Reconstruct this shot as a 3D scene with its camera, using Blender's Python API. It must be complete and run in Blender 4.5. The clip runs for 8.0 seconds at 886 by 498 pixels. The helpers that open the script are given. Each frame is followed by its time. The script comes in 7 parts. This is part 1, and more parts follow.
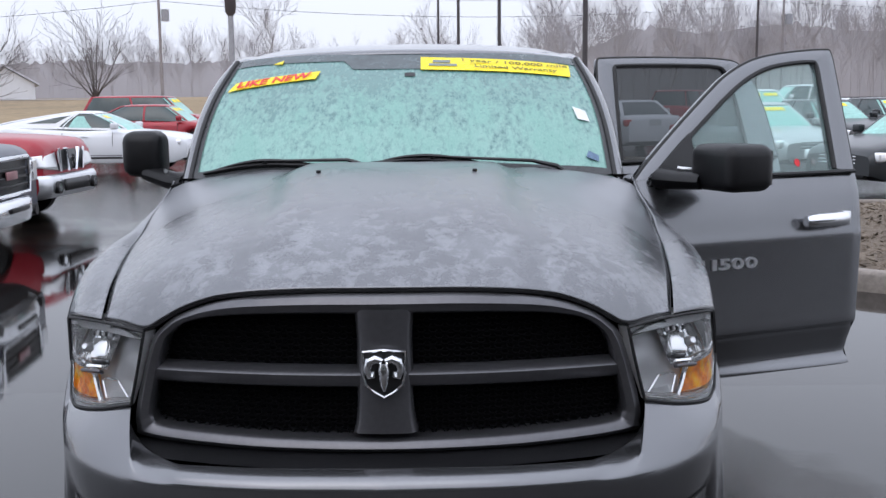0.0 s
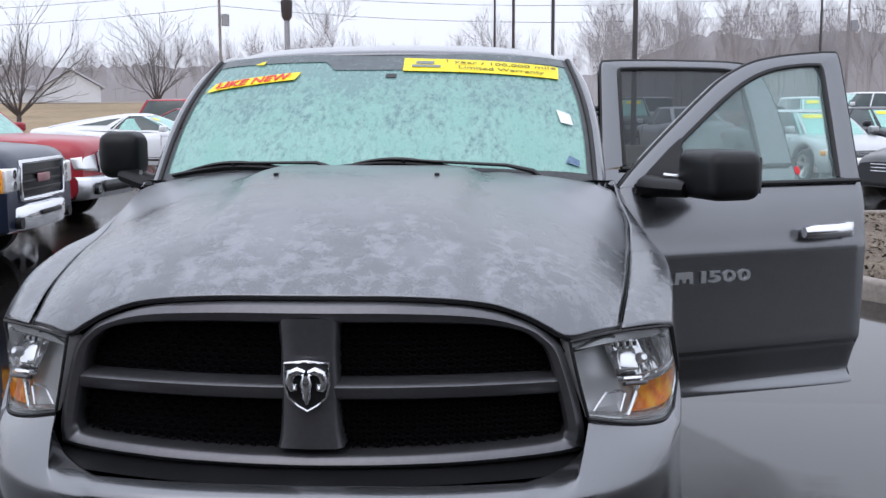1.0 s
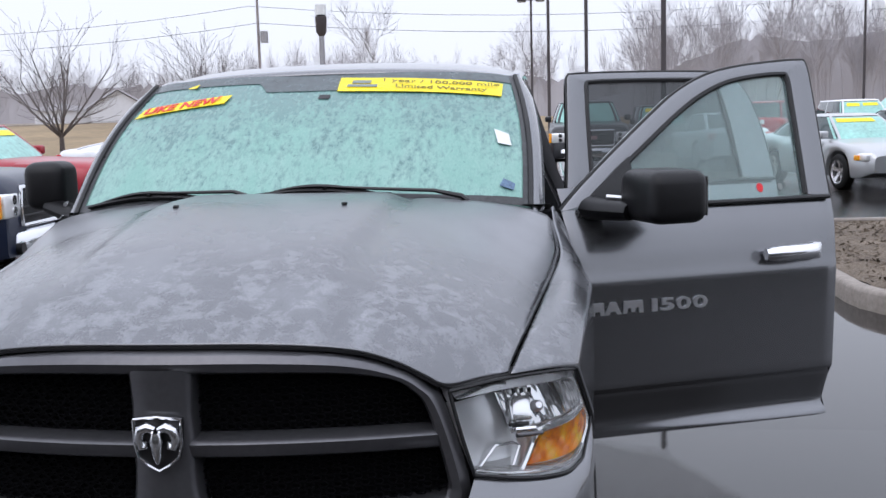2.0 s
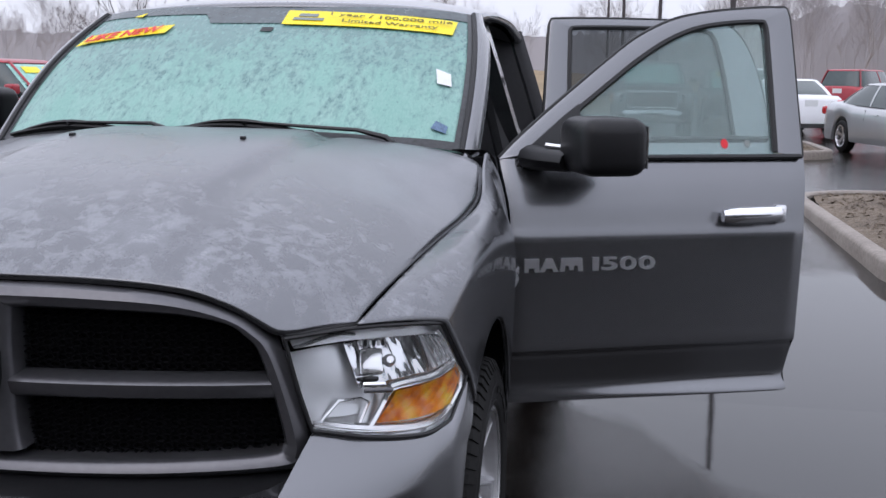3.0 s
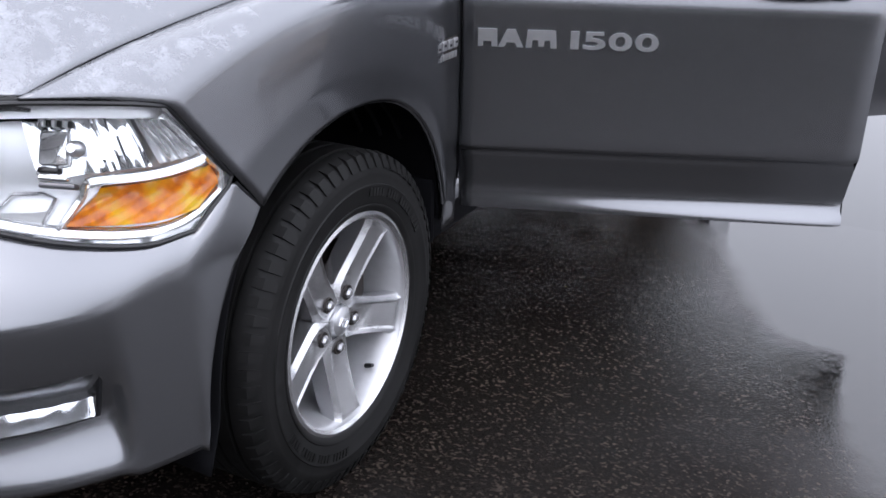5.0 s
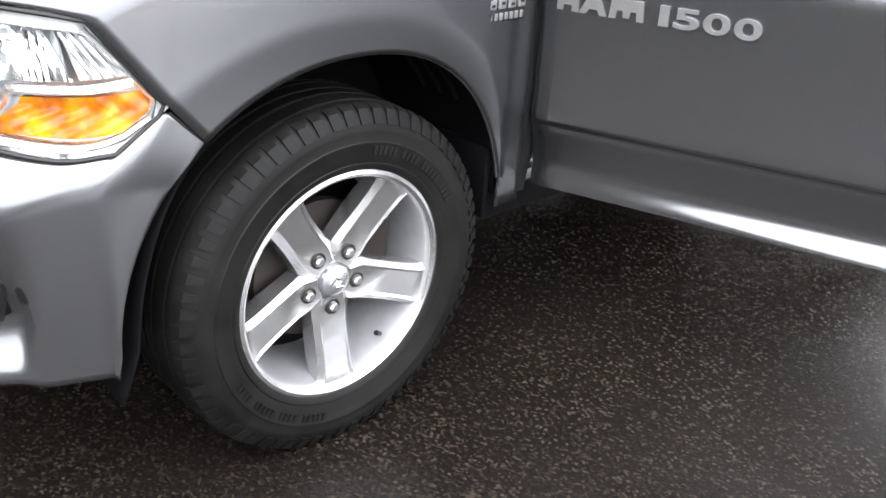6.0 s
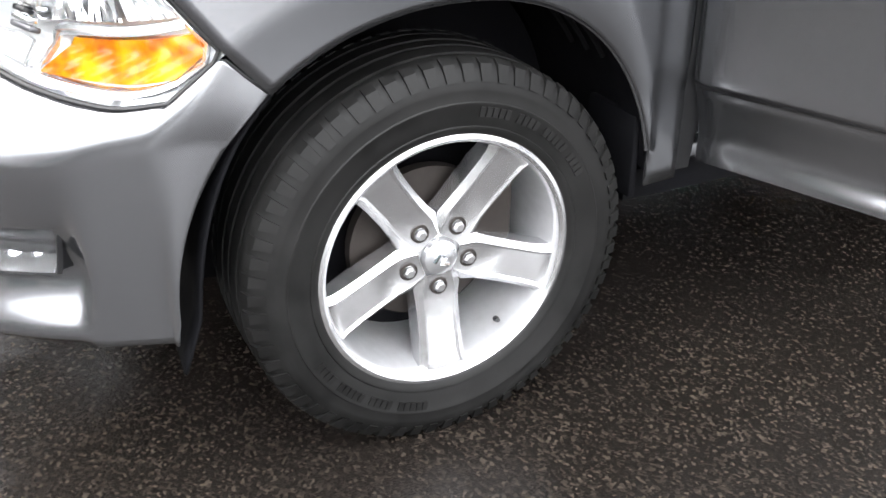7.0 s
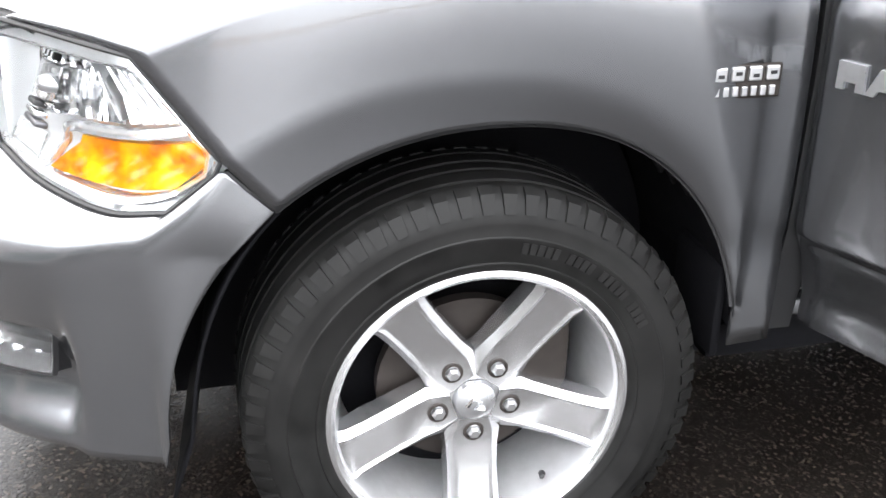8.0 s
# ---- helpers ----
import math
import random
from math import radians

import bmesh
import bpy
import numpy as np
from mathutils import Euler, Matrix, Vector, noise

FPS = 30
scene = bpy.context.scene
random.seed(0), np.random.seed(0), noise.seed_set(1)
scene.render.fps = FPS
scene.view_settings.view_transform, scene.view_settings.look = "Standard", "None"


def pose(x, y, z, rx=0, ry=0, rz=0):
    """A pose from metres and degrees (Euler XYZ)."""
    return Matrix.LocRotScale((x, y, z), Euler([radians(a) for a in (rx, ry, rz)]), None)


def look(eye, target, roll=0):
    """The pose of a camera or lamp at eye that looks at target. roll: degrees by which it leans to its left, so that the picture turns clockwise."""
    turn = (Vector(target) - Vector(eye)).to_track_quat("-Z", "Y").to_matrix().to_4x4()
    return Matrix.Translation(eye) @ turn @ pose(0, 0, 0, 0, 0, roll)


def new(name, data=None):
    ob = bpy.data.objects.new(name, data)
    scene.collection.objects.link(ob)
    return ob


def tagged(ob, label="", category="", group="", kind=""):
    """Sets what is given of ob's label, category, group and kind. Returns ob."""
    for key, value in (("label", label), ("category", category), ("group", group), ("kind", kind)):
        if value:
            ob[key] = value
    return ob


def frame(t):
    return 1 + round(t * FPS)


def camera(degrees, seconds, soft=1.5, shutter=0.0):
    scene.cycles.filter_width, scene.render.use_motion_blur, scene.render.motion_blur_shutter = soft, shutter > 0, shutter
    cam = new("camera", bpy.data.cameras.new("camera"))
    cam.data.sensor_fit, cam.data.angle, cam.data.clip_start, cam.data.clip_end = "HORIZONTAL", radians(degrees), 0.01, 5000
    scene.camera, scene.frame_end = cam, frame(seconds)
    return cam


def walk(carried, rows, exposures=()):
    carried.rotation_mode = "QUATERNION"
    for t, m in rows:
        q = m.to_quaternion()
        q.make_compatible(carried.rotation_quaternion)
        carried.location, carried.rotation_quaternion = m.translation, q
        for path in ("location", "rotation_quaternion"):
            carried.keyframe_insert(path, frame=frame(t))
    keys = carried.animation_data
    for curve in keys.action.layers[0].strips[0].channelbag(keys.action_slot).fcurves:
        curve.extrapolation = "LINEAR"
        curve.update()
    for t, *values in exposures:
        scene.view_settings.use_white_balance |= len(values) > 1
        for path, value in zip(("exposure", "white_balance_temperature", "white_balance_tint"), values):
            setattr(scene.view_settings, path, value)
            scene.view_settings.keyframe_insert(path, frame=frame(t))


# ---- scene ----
cam = camera(46.0, 8.0)
PATH = [
    (0, (0.160, -2.553, 1.668), (0.158, -0.572, 1.39), -0.6),
    (0.5, (0.362, -2.512, 1.678), (0.251, -0.548, 1.323), -1.2),
    (1, (0.485, -2.407, 1.653), (0.371, -0.428, 1.386), -0.2),
    (1.5, (0.617, -2.232, 1.692), (0.44, -0.251, 1.479), 0.8),
    (1.7, (0.728, -2.183, 1.68), (0.558, -0.202, 1.465), -0.6),
    (2.8, (1.285, -1.949, 1.706), (0.964, -0.005, 1.365), -1.2),
    (3, (1.368, -1.863, 1.616), (1.027, 0.081, 1.292), 0.6),
    (3.5, (1.549, -1.637, 1.615), (1.094, 0.249, 1.131), -1.3),
    (4, (1.852, -1.415, 1.585), (1.187, 0.381, 1.011), -2.7),
    (4.5, (2.029, -1.201, 1.557), (1.35, 0.556, 0.885), -2.8),
    (5, (2.195, -0.899, 1.538), (1.375, 0.753, 0.764), 1.3),
    (6.5, (2.747, -0.018, 1.486), (1.28, 1.003, 0.59), 2.3),
    (7, (2.646, 0.194, 1.417), (1.07, 0.98, 0.468), 0.2),
    (7.5, (2.599, 0.425, 1.429), (0.905, 0.867, 0.461), -0.8),
    (8, (2.52, 0.577, 1.437), (0.757, 1.012, 0.6), 0.9),
]
LIGHT = [(0, -1.28, 5920, 14), (1.5, -1.22, 5920, 14), (3, -1.35, 5950, 17), (3.5, -1.27, 5920, 17), (4, -0.87, 5950, 16), (5, -0.22, 6000, 16), (6.3, 1.1, 6500, 10), (8, 1.3, 6500, 10)]
walk(cam, [(t, look(eye, target, roll)) for t, eye, target, roll in PATH], LIGHT)

# ==== world and light ====
world = bpy.data.worlds.new("overcast")
scene.world = world
world.use_nodes = True
wn, wl = world.node_tree.nodes, world.node_tree.links
wn.clear()
SUN_ELEV, SUN_ROT = radians(48), radians(200)
sky = wn.new("ShaderNodeTexSky")
sky.sky_type, sky.sun_disc = "NISHITA", False
sky.sun_elevation, sky.sun_rotation = SUN_ELEV, SUN_ROT
sky.air_density, sky.dust_density, sky.ozone_density = 1.0, 6.0, 1.0
cloud = wn.new("ShaderNodeMix")
cloud.data_type = "RGBA"
cloud.inputs[0].default_value = 0.9
cloud.inputs[7].default_value = (9.6, 9.75, 10.0, 1)
wl.new(sky.outputs[0], cloud.inputs[6])
bg = wn.new("ShaderNodeBackground")
bg.inputs[1].default_value = 0.115
wo = wn.new("ShaderNodeOutputWorld")
# an overcast sky: brightest overhead
way = wn.new("ShaderNodeTexCoord")
axes = wn.new("ShaderNodeSeparateXYZ")
wl.new(way.outputs["Generated"], axes.inputs[0])
rise = wn.new("ShaderNodeMapRange")
rise.inputs[1].default_value, rise.inputs[2].default_value = 0.12, 1.0
rise.inputs[3].default_value, rise.inputs[4].default_value = 2.3, 3.9
wl.new(axes.outputs[2], rise.inputs[0])
veil = wn.new("ShaderNodeMix")
veil.data_type, veil.blend_type = "RGBA", "MULTIPLY"
veil.inputs[0].default_value = 1.0
wl.new(cloud.outputs[2], veil.inputs[6])
wl.new(rise.outputs[0], veil.inputs[7])
wl.new(veil.outputs[2], bg.inputs[0])
wl.new(bg.outputs[0], wo.inputs[0])

sun_data = bpy.data.lights.new("sun", "SUN")
sun_data.energy, sun_data.angle, sun_data.color = 0.6, radians(40), (1.0, 0.98, 0.95)
sun = new("sun", sun_data)
sun.matrix_world = look((0, 0, 60), (14, 34, 0))


# ==== materials ====
def shader(name):
    m = bpy.data.materials.new(name)
    m.use_nodes = True
    nt = m.node_tree
    return m, nt, nt.nodes["Principled BSDF"]


def noise_node(nt, scale, detail=4.0, rough=0.55, coords="Object"):
    tc = nt.nodes.new("ShaderNodeTexCoord")
    n = nt.nodes.new("ShaderNodeTexNoise")
    n.inputs["Scale"].default_value, n.inputs["Detail"].default_value = scale, detail
    n.inputs["Roughness"].default_value = rough
    nt.links.new(tc.outputs[coords], n.inputs["Vector"])
    return n


def ramp(nt, source, stops):
    r = nt.nodes.new("ShaderNodeValToRGB")
    els = r.color_ramp.elements
    while len(els) < len(stops):
        els.new(0.5)
    for e, (p, c) in zip(els, stops):
        e.position = p
        e.color = (c, c, c, 1) if isinstance(c, (int, float)) else (*c, 1)
    nt.links.new(source, r.inputs[0])
    return r


def maths(nt, op, a, b=None):
    n = nt.nodes.new("ShaderNodeMath")
    n.operation = op
    for i, v in enumerate((a, b)):
        if v is None:
            continue
        if isinstance(v, (int, float)):
            n.inputs[i].default_value = v
        else:
            nt.links.new(v, n.inputs[i])
    return n.outputs[0]


def mixc(nt, fac, a, b):
    n = nt.nodes.new("ShaderNodeMix")
    n.data_type = "RGBA"
    for i, v in ((0, fac), (6, a), (7, b)):
        if isinstance(v, tuple):
            n.inputs[i].default_value = (*v, 1)
        elif isinstance(v, (int, float)):
            n.inputs[i].default_value = v
        else:
            nt.links.new(v, n.inputs[i])
    return n.outputs[2]


def bump(nt, p, height, strength, distance):
    b = nt.nodes.new("ShaderNodeBump")
    b.inputs["Strength"].default_value, b.inputs["Distance"].default_value = strength, distance
    nt.links.new(height, b.inputs["Height"])
    nt.links.new(b.outputs[0], p.inputs["Normal"])
    return b


def plain(name, color, rough=0.5, metal=0.0, grain=0.15, scale=30.0, relief=0.0, coat=0.0, spec=0.5):
    """A surface with a little grain in its colour and gloss."""
    m, nt, p = shader(name)
    p.inputs["Metallic"].default_value = metal
    p.inputs["Coat Weight"].default_value = coat
    p.inputs["Specular IOR Level"].default_value = spec
    p.inputs["Coat Roughness"].default_value = 0.06
    a, b = noise_node(nt, scale), noise_node(nt, scale * 0.11)
    both = maths(nt, "ADD", maths(nt, "MULTIPLY", a.outputs[0], 0.5), maths(nt, "MULTIPLY", b.outputs[0], 0.5))
    lo, hi = (tuple(min(1, c * (1 + k * grain)) for c in color) for k in (-1.6, 1.6))
    c = ramp(nt, both, [(0.3, lo), (0.7, hi)])
    nt.links.new(c.outputs[0], p.inputs["Base Color"])
    r = ramp(nt, both, [(0.3, max(0.02, rough - 0.12 * grain * 5 * rough)), (0.7, min(1, rough * (1 + 0.12 * grain * 5)))])
    nt.links.new(r.outputs[0], p.inputs["Roughness"])
    if relief:
        bump(nt, p, a.outputs[0], 0.6, relief)
    return m


def car_paint(name, color, metal=0.5, frost=0.0, rough=0.32, coat=0.8):
    """Wet car paint; sleet lies frozen in patches on the faces that look up."""
    m, nt, p = shader(name)
    p.inputs["Metallic"].default_value = metal
    p.inputs["Coat Weight"].default_value = coat
    p.inputs["Coat Roughness"].default_value = 0.05
    grain, wide = noise_node(nt, 55, 3), noise_node(nt, 1.7, 3)
    base = mixc(nt, wide.outputs[0], tuple(c * 0.93 for c in color), tuple(c * 1.07 for c in color))
    drops = nt.nodes.new("ShaderNodeTexVoronoi")
    drops.inputs["Scale"].default_value = 150
    tc = nt.nodes.new("ShaderNodeTexCoord")
    nt.links.new(tc.outputs["Object"], drops.inputs["Vector"])
    dots = ramp(nt, drops.outputs["Distance"], [(0.0, 1.0), (0.34, 0.0)])
    height = maths(nt, "MULTIPLY", dots.outputs[0], ramp(nt, grain.outputs[0], [(0.5, 0.0), (0.62, 1.0)]).outputs[0])
    if frost:
        geo = nt.nodes.new("ShaderNodeNewGeometry")
        sep = nt.nodes.new("ShaderNodeSeparateXYZ")
        nt.links.new(geo.outputs["Normal"], sep.inputs[0])
        up = ramp(nt, sep.outputs[2], [(0.45, 0.0), (0.90, 1.0)])
        flake, a, b, c = noise_node(nt, 19, 7, 0.72), noise_node(nt, 240, 4, 0.7), noise_node(nt, 2.6, 4, 0.6), noise_node(nt, 9, 4, 0.6)
        flake.inputs["Distortion"].default_value = 0.35
        place = nt.nodes.new("ShaderNodeSeparateXYZ")
        nt.links.new(tc.outputs["Object"], place.inputs[0])
        wander = maths(nt, "MULTIPLY", maths(nt, "SUBTRACT", b.outputs[0], 0.5), 0.5)
        # leaf-shaped frozen patches, thickest in a belt along the front lip and thinning out behind it
        belt = nt.nodes.new("ShaderNodeMapRange")
        belt.inputs[1].default_value, belt.inputs[2].default_value = 0.40, 0.95
        belt.inputs[3].default_value, belt.inputs[4].default_value = 0.025, -0.085
        nt.links.new(maths(nt, "ADD", place.outputs[1], wander), belt.inputs[0])
        leafy = maths(nt, "ADD", maths(nt, "MULTIPLY", flake.outputs[0], 0.75), maths(nt, "MULTIPLY", c.outputs[0], 0.25))
        flakes = ramp(nt, maths(nt, "ADD", leafy, belt.outputs[0]), [(0.505, 0.0), (0.590, 1.0)])
        # a fine even film towards the windshield
        thick = nt.nodes.new("ShaderNodeMapRange")
        thick.inputs[1].default_value, thick.inputs[2].default_value = 0.70, 1.40
        thick.inputs[3].default_value, thick.inputs[4].default_value = -0.14, 0.14
        nt.links.new(place.outputs[1], thick.inputs[0])
        film = ramp(nt, maths(nt, "ADD", b.outputs[0], thick.outputs[0]), [(0.38, 0.15), (0.66, 1.25)])
        # thawed runs along both shoulders of the bulge
        off = maths(nt, "ABSOLUTE", maths(nt, "SUBTRACT", maths(nt, "ABSOLUTE", maths(nt, "ADD", place.outputs[0], maths(nt, "MULTIPLY", wander, 0.25))), 0.40))
        thaw = ramp(nt, maths(nt, "ADD", off, maths(nt, "MULTIPLY", maths(nt, "SUBTRACT", c.outputs[0], 0.5), 0.12)), [(0.015, 0.25), (0.06, 1.0)])
        speck = ramp(nt, a.outputs[0], [(0.35, 0.45), (0.65, 1.0)])
        cover = maths(nt, "MULTIPLY", maths(nt, "ADD", maths(nt, "MULTIPLY", flakes.outputs[0], 0.62), maths(nt, "MULTIPLY", film.outputs[0], 0.55)), thaw.outputs[0])
        spread = maths(nt, "MULTIPLY", cover, maths(nt, "MULTIPLY", speck.outputs[0], up.outputs[0]))
        ice = maths(nt, "MINIMUM", maths(nt, "MULTIPLY", spread, frost), 1.0)
        base = mixc(nt, maths(nt, "MULTIPLY", ice, 0.46), base, (0.50, 0.52, 0.56))
        nt.links.new(maths(nt, "SUBTRACT", metal, maths(nt, "MULTIPLY", ice, metal * 0.8)), p.inputs["Metallic"])
        nt.links.new(maths(nt, "ADD", rough, maths(nt, "MULTIPLY", ice, 0.28)), p.inputs["Roughness"])
        wetcoat = maths(nt, "SUBTRACT", 0.8, maths(nt, "MULTIPLY", up.outputs[0], 0.45))
        nt.links.new(wetcoat, p.inputs["Coat Weight"])
        nt.links.new(maths(nt, "ADD", 0.05, maths(nt, "MULTIPLY", up.outputs[0], 0.22)), p.inputs["Coat Roughness"])
        height = maths(nt, "ADD", maths(nt, "MULTIPLY", height, 0.5), maths(nt, "MULTIPLY", maths(nt, "MULTIPLY", maths(nt, "ADD", a.outputs[0], flakes.outputs[0]), up.outputs[0]), 0.9))
    else:
        p.inputs["Roughness"].default_value = rough
    nt.links.new(base, p.inputs["Base Color"])
    bump(nt, p, height, 0.35 if frost else 0.15, 0.0012)
    return m


def clear(name, tint, gloss=0.02, haze=0.0, ior=1.45):
    """Thin clear glass: it lets light straight through and mirrors at its surface."""
    m = bpy.data.materials.new(name)
    m.use_nodes = True
    nt = m.node_tree
    nt.nodes.clear()
    out, tr = nt.nodes.new("ShaderNodeOutputMaterial"), nt.nodes.new("ShaderNodeBsdfTransparent")
    gl, mx, fr = nt.nodes.new("ShaderNodeBsdfGlossy"), nt.nodes.new("ShaderNodeMixShader"), nt.nodes.new("ShaderNodeFresnel")
    fr.inputs[0].default_value = ior
    tr.inputs[0].default_value = (*tint, 1)
    gl.inputs["Roughness"].default_value = gloss
    under = tr.outputs[0]
    if haze:
        df, hz = nt.nodes.new("ShaderNodeBsdfDiffuse"), nt.nodes.new("ShaderNodeMixShader")
        df.inputs[0].default_value = (0.62, 0.78, 0.76, 1)
        n = noise_node(nt, 40, 5, 0.65)
        r = ramp(nt, n.outputs[0], [(0.35, haze * 0.8), (0.65, haze * 1.25)])
        nt.links.new(r.outputs[0], hz.inputs[0])
        nt.links.new(tr.outputs[0], hz.inputs[1])
        nt.links.new(df.outputs[0], hz.inputs[2])
        under = hz.outputs[0]
    nt.links.new(fr.outputs[0], mx.inputs[0])
    nt.links.new(under, mx.inputs[1])
    nt.links.new(gl.outputs[0], mx.inputs[2])
    nt.links.new(mx.outputs[0], out.inputs[0])
    return m


def iced_glass():
    """A windshield under a crust of thawing ice: pale teal, with melted runs near the top and small dark specks."""
    m, nt, p = shader("iced windshield")
    a, b, c, d = noise_node(nt, 48, 5, 0.70), noise_node(nt, 9, 4, 0.6), noise_node(nt, 130, 4, 0.7), noise_node(nt, 58, 4, 0.6)
    tc = nt.nodes.new("ShaderNodeTexCoord")
    run = nt.nodes.new("ShaderNodeMapping")
    run.inputs["Scale"].default_value = (1.0, 0.45, 0.45)
    nt.links.new(tc.outputs["Object"], run.inputs[0])
    for n in (a, b, c):
        nt.links.new(run.outputs[0], n.inputs["Vector"])
    sep = nt.nodes.new("ShaderNodeSeparateXYZ")
    nt.links.new(tc.outputs["Object"], sep.inputs[0])
    high = nt.nodes.new("ShaderNodeMapRange")
    high.inputs[1].default_value, high.inputs[2].default_value = 1.52, 1.84
    nt.links.new(sep.outputs[2], high.inputs[0])
    melt = maths(nt, "ADD", maths(nt, "MULTIPLY", a.outputs[0], 0.62), maths(nt, "MULTIPLY", b.outputs[0], 0.38))
    melt = maths(nt, "ADD", melt, maths(nt, "MULTIPLY", high.outputs[0], 0.15))
    runs = ramp(nt, melt, [(0.49, 0.0), (0.63, 1.0)])
    specks = ramp(nt, maths(nt, "ADD", d.outputs[0], maths(nt, "MULTIPLY", high.outputs[0], 0.11)), [(0.64, 0.0), (0.73, 1.0)])
    ice = mixc(nt, c.outputs[0], (0.150, 0.345, 0.290), (0.315, 0.525, 0.462))
    ice = mixc(nt, ramp(nt, b.outputs[0], [(0.4, 0.0), (0.65, 0.35)]).outputs[0], ice, (0.40, 0.57, 0.52))
    col = mixc(nt, maths(nt, "MULTIPLY", runs.outputs[0], 0.85), ice, (0.12, 0.235, 0.225))
    col = mixc(nt, maths(nt, "MULTIPLY", specks.outputs[0], 0.55), col, (0.07, 0.13, 0.13))
    nt.links.new(col, p.inputs["Base Color"])
    nt.links.new(ramp(nt, melt, [(0.46, 0.5), (0.66, 0.22)]).outputs[0], p.inputs["Roughness"])
    bump(nt, p, maths(nt, "ADD", a.outputs[0], c.outputs[0]), 0.3, 0.002)
    return m


def wet_asphalt():
    """Coarse dark asphalt under rain: glinting stones in a thin film, and still pools with soft shores."""
    m, nt, p = shader("wet asphalt")
    tc = nt.nodes.new("ShaderNodeTexCoord")
    stone = nt.nodes.new("ShaderNodeTexVoronoi")
    stone.inputs["Scale"].default_value, stone.inputs["Randomness"].default_value = 135, 1.0
    nt.links.new(tc.outputs["Object"], stone.inputs["Vector"])
    fine, wide, pool, shore = noise_node(nt, 190, 4, 0.7), noise_node(nt, 2.0, 5, 0.65), noise_node(nt, 0.33, 3, 0.5), noise_node(nt, 22.0, 6, 0.75)
    sep = nt.nodes.new("ShaderNodeSeparateColor")
    nt.links.new(stone.outputs["Color"], sep.inputs[0])
    grit = ramp(nt, sep.outputs[0], [(0.0, (0.006, 0.005, 0.0044)), (0.6, (0.011, 0.009, 0.0077)), (0.86, (0.020, 0.0162, 0.0133)), (1.0, (0.052, 0.042, 0.034))])
    col = mixc(nt, ramp(nt, wide.outputs[0], [(0.35, 0.0), (0.7, 0.6)]).outputs[0], grit.outputs[0], (0.009, 0.0075, 0.0066))
    depth = maths(nt, "ADD", maths(nt, "MULTIPLY", pool.outputs[0], 0.55), maths(nt, "ADD", maths(nt, "MULTIPLY", wide.outputs[0], 0.30), maths(nt, "MULTIPLY", shore.outputs[0], 0.15)))
    for x, y, r, deep in POOLS:
        far = nt.nodes.new("ShaderNodeVectorMath")
        far.operation = "DISTANCE"
        far.inputs[1].default_value = (x, y, 0)
        nt.links.new(tc.outputs["Object"], far.inputs[0])
        low = nt.nodes.new("ShaderNodeMapRange")
        low.inputs[1].default_value, low.inputs[2].default_value = r * 0.55, r * 1.1
        low.inputs[3].default_value, low.inputs[4].default_value = deep, 0.0
        nt.links.new(far.outputs["Value"], low.inputs[0])
        depth = maths(nt, "ADD", depth, low.outputs[0])
    water = ramp(nt, depth, [(0.50, 0.0), (0.66, 1.0)])
    col = mixc(nt, maths(nt, "MULTIPLY", water.outputs[0], 0.6), col, (0.006, 0.006, 0.0065))
    nt.links.new(col, p.inputs["Base Color"])
    nt.links.new(ramp(nt, water.outputs[0], [(0.0, 0.13), (1.0, 0.035)]).outputs[0], p.inputs["Roughness"])
    nt.links.new(ramp(nt, water.outputs[0], [(0.0, 0.20), (1.0, 0.5)]).outputs[0], p.inputs["Specular IOR Level"])
    swell = noise_node(nt, 14, 2)
    pebble = ramp(nt, stone.outputs["Distance"], [(0.0, 1.0), (0.75, 0.0)])
    h = maths(nt, "ADD", maths(nt, "MULTIPLY", pebble.outputs[0], 0.55), maths(nt, "MULTIPLY", fine.outputs[0], 0.7))
    bare = ramp(nt, wide.outputs[0], [(0.36, 0.45), (0.62, 1.0)])
    dry = maths(nt, "MULTIPLY", bare.outputs[0], maths(nt, "SUBTRACT", 1.0, maths(nt, "MULTIPLY", water.outputs[0], 0.97)))
    bump(nt, p, maths(nt, "ADD", maths(nt, "MULTIPLY", h, dry), maths(nt, "MULTIPLY", swell.outputs[0], 0.12)), 0.30, 0.0040)
    return m


def mottled(name, stops, scale, rough=0.9, relief=0.02, coords="Object"):
    m, nt, p = shader(name)
    a, b = noise_node(nt, scale, 6, 0.65, coords), noise_node(nt, scale * 0.08, 3, 0.5, coords)
    mix = maths(nt, "ADD", maths(nt, "MULTIPLY", a.outputs[0], 0.65), maths(nt, "MULTIPLY", b.outputs[0], 0.35))
    nt.links.new(ramp(nt, mix, stops).outputs[0], p.inputs["Base Color"])
    p.inputs["Roughness"].default_value = rough
    bump(nt, p, a.outputs[0], 0.7, relief)
    return m


# centre, radius and depth of the pools (below zero: higher, drained ground)
POOLS = ((2.9, 4.35, 2.9, 0.30), (5.0, 4.6, 3.0, 0.30), (-3.9, 5.4, 4.4, 0.30), (-3.0, 1.5, 3.0, 0.30), (2.1, 2.95, 0.60, 0.32), (1.3, 0.4, 2.0, -0.24), (3.05, 1.95, 1.0, 0.25), (2.5, 1.6, 0.75, 0.12), (0.95, 2.55, 0.85, -0.45))


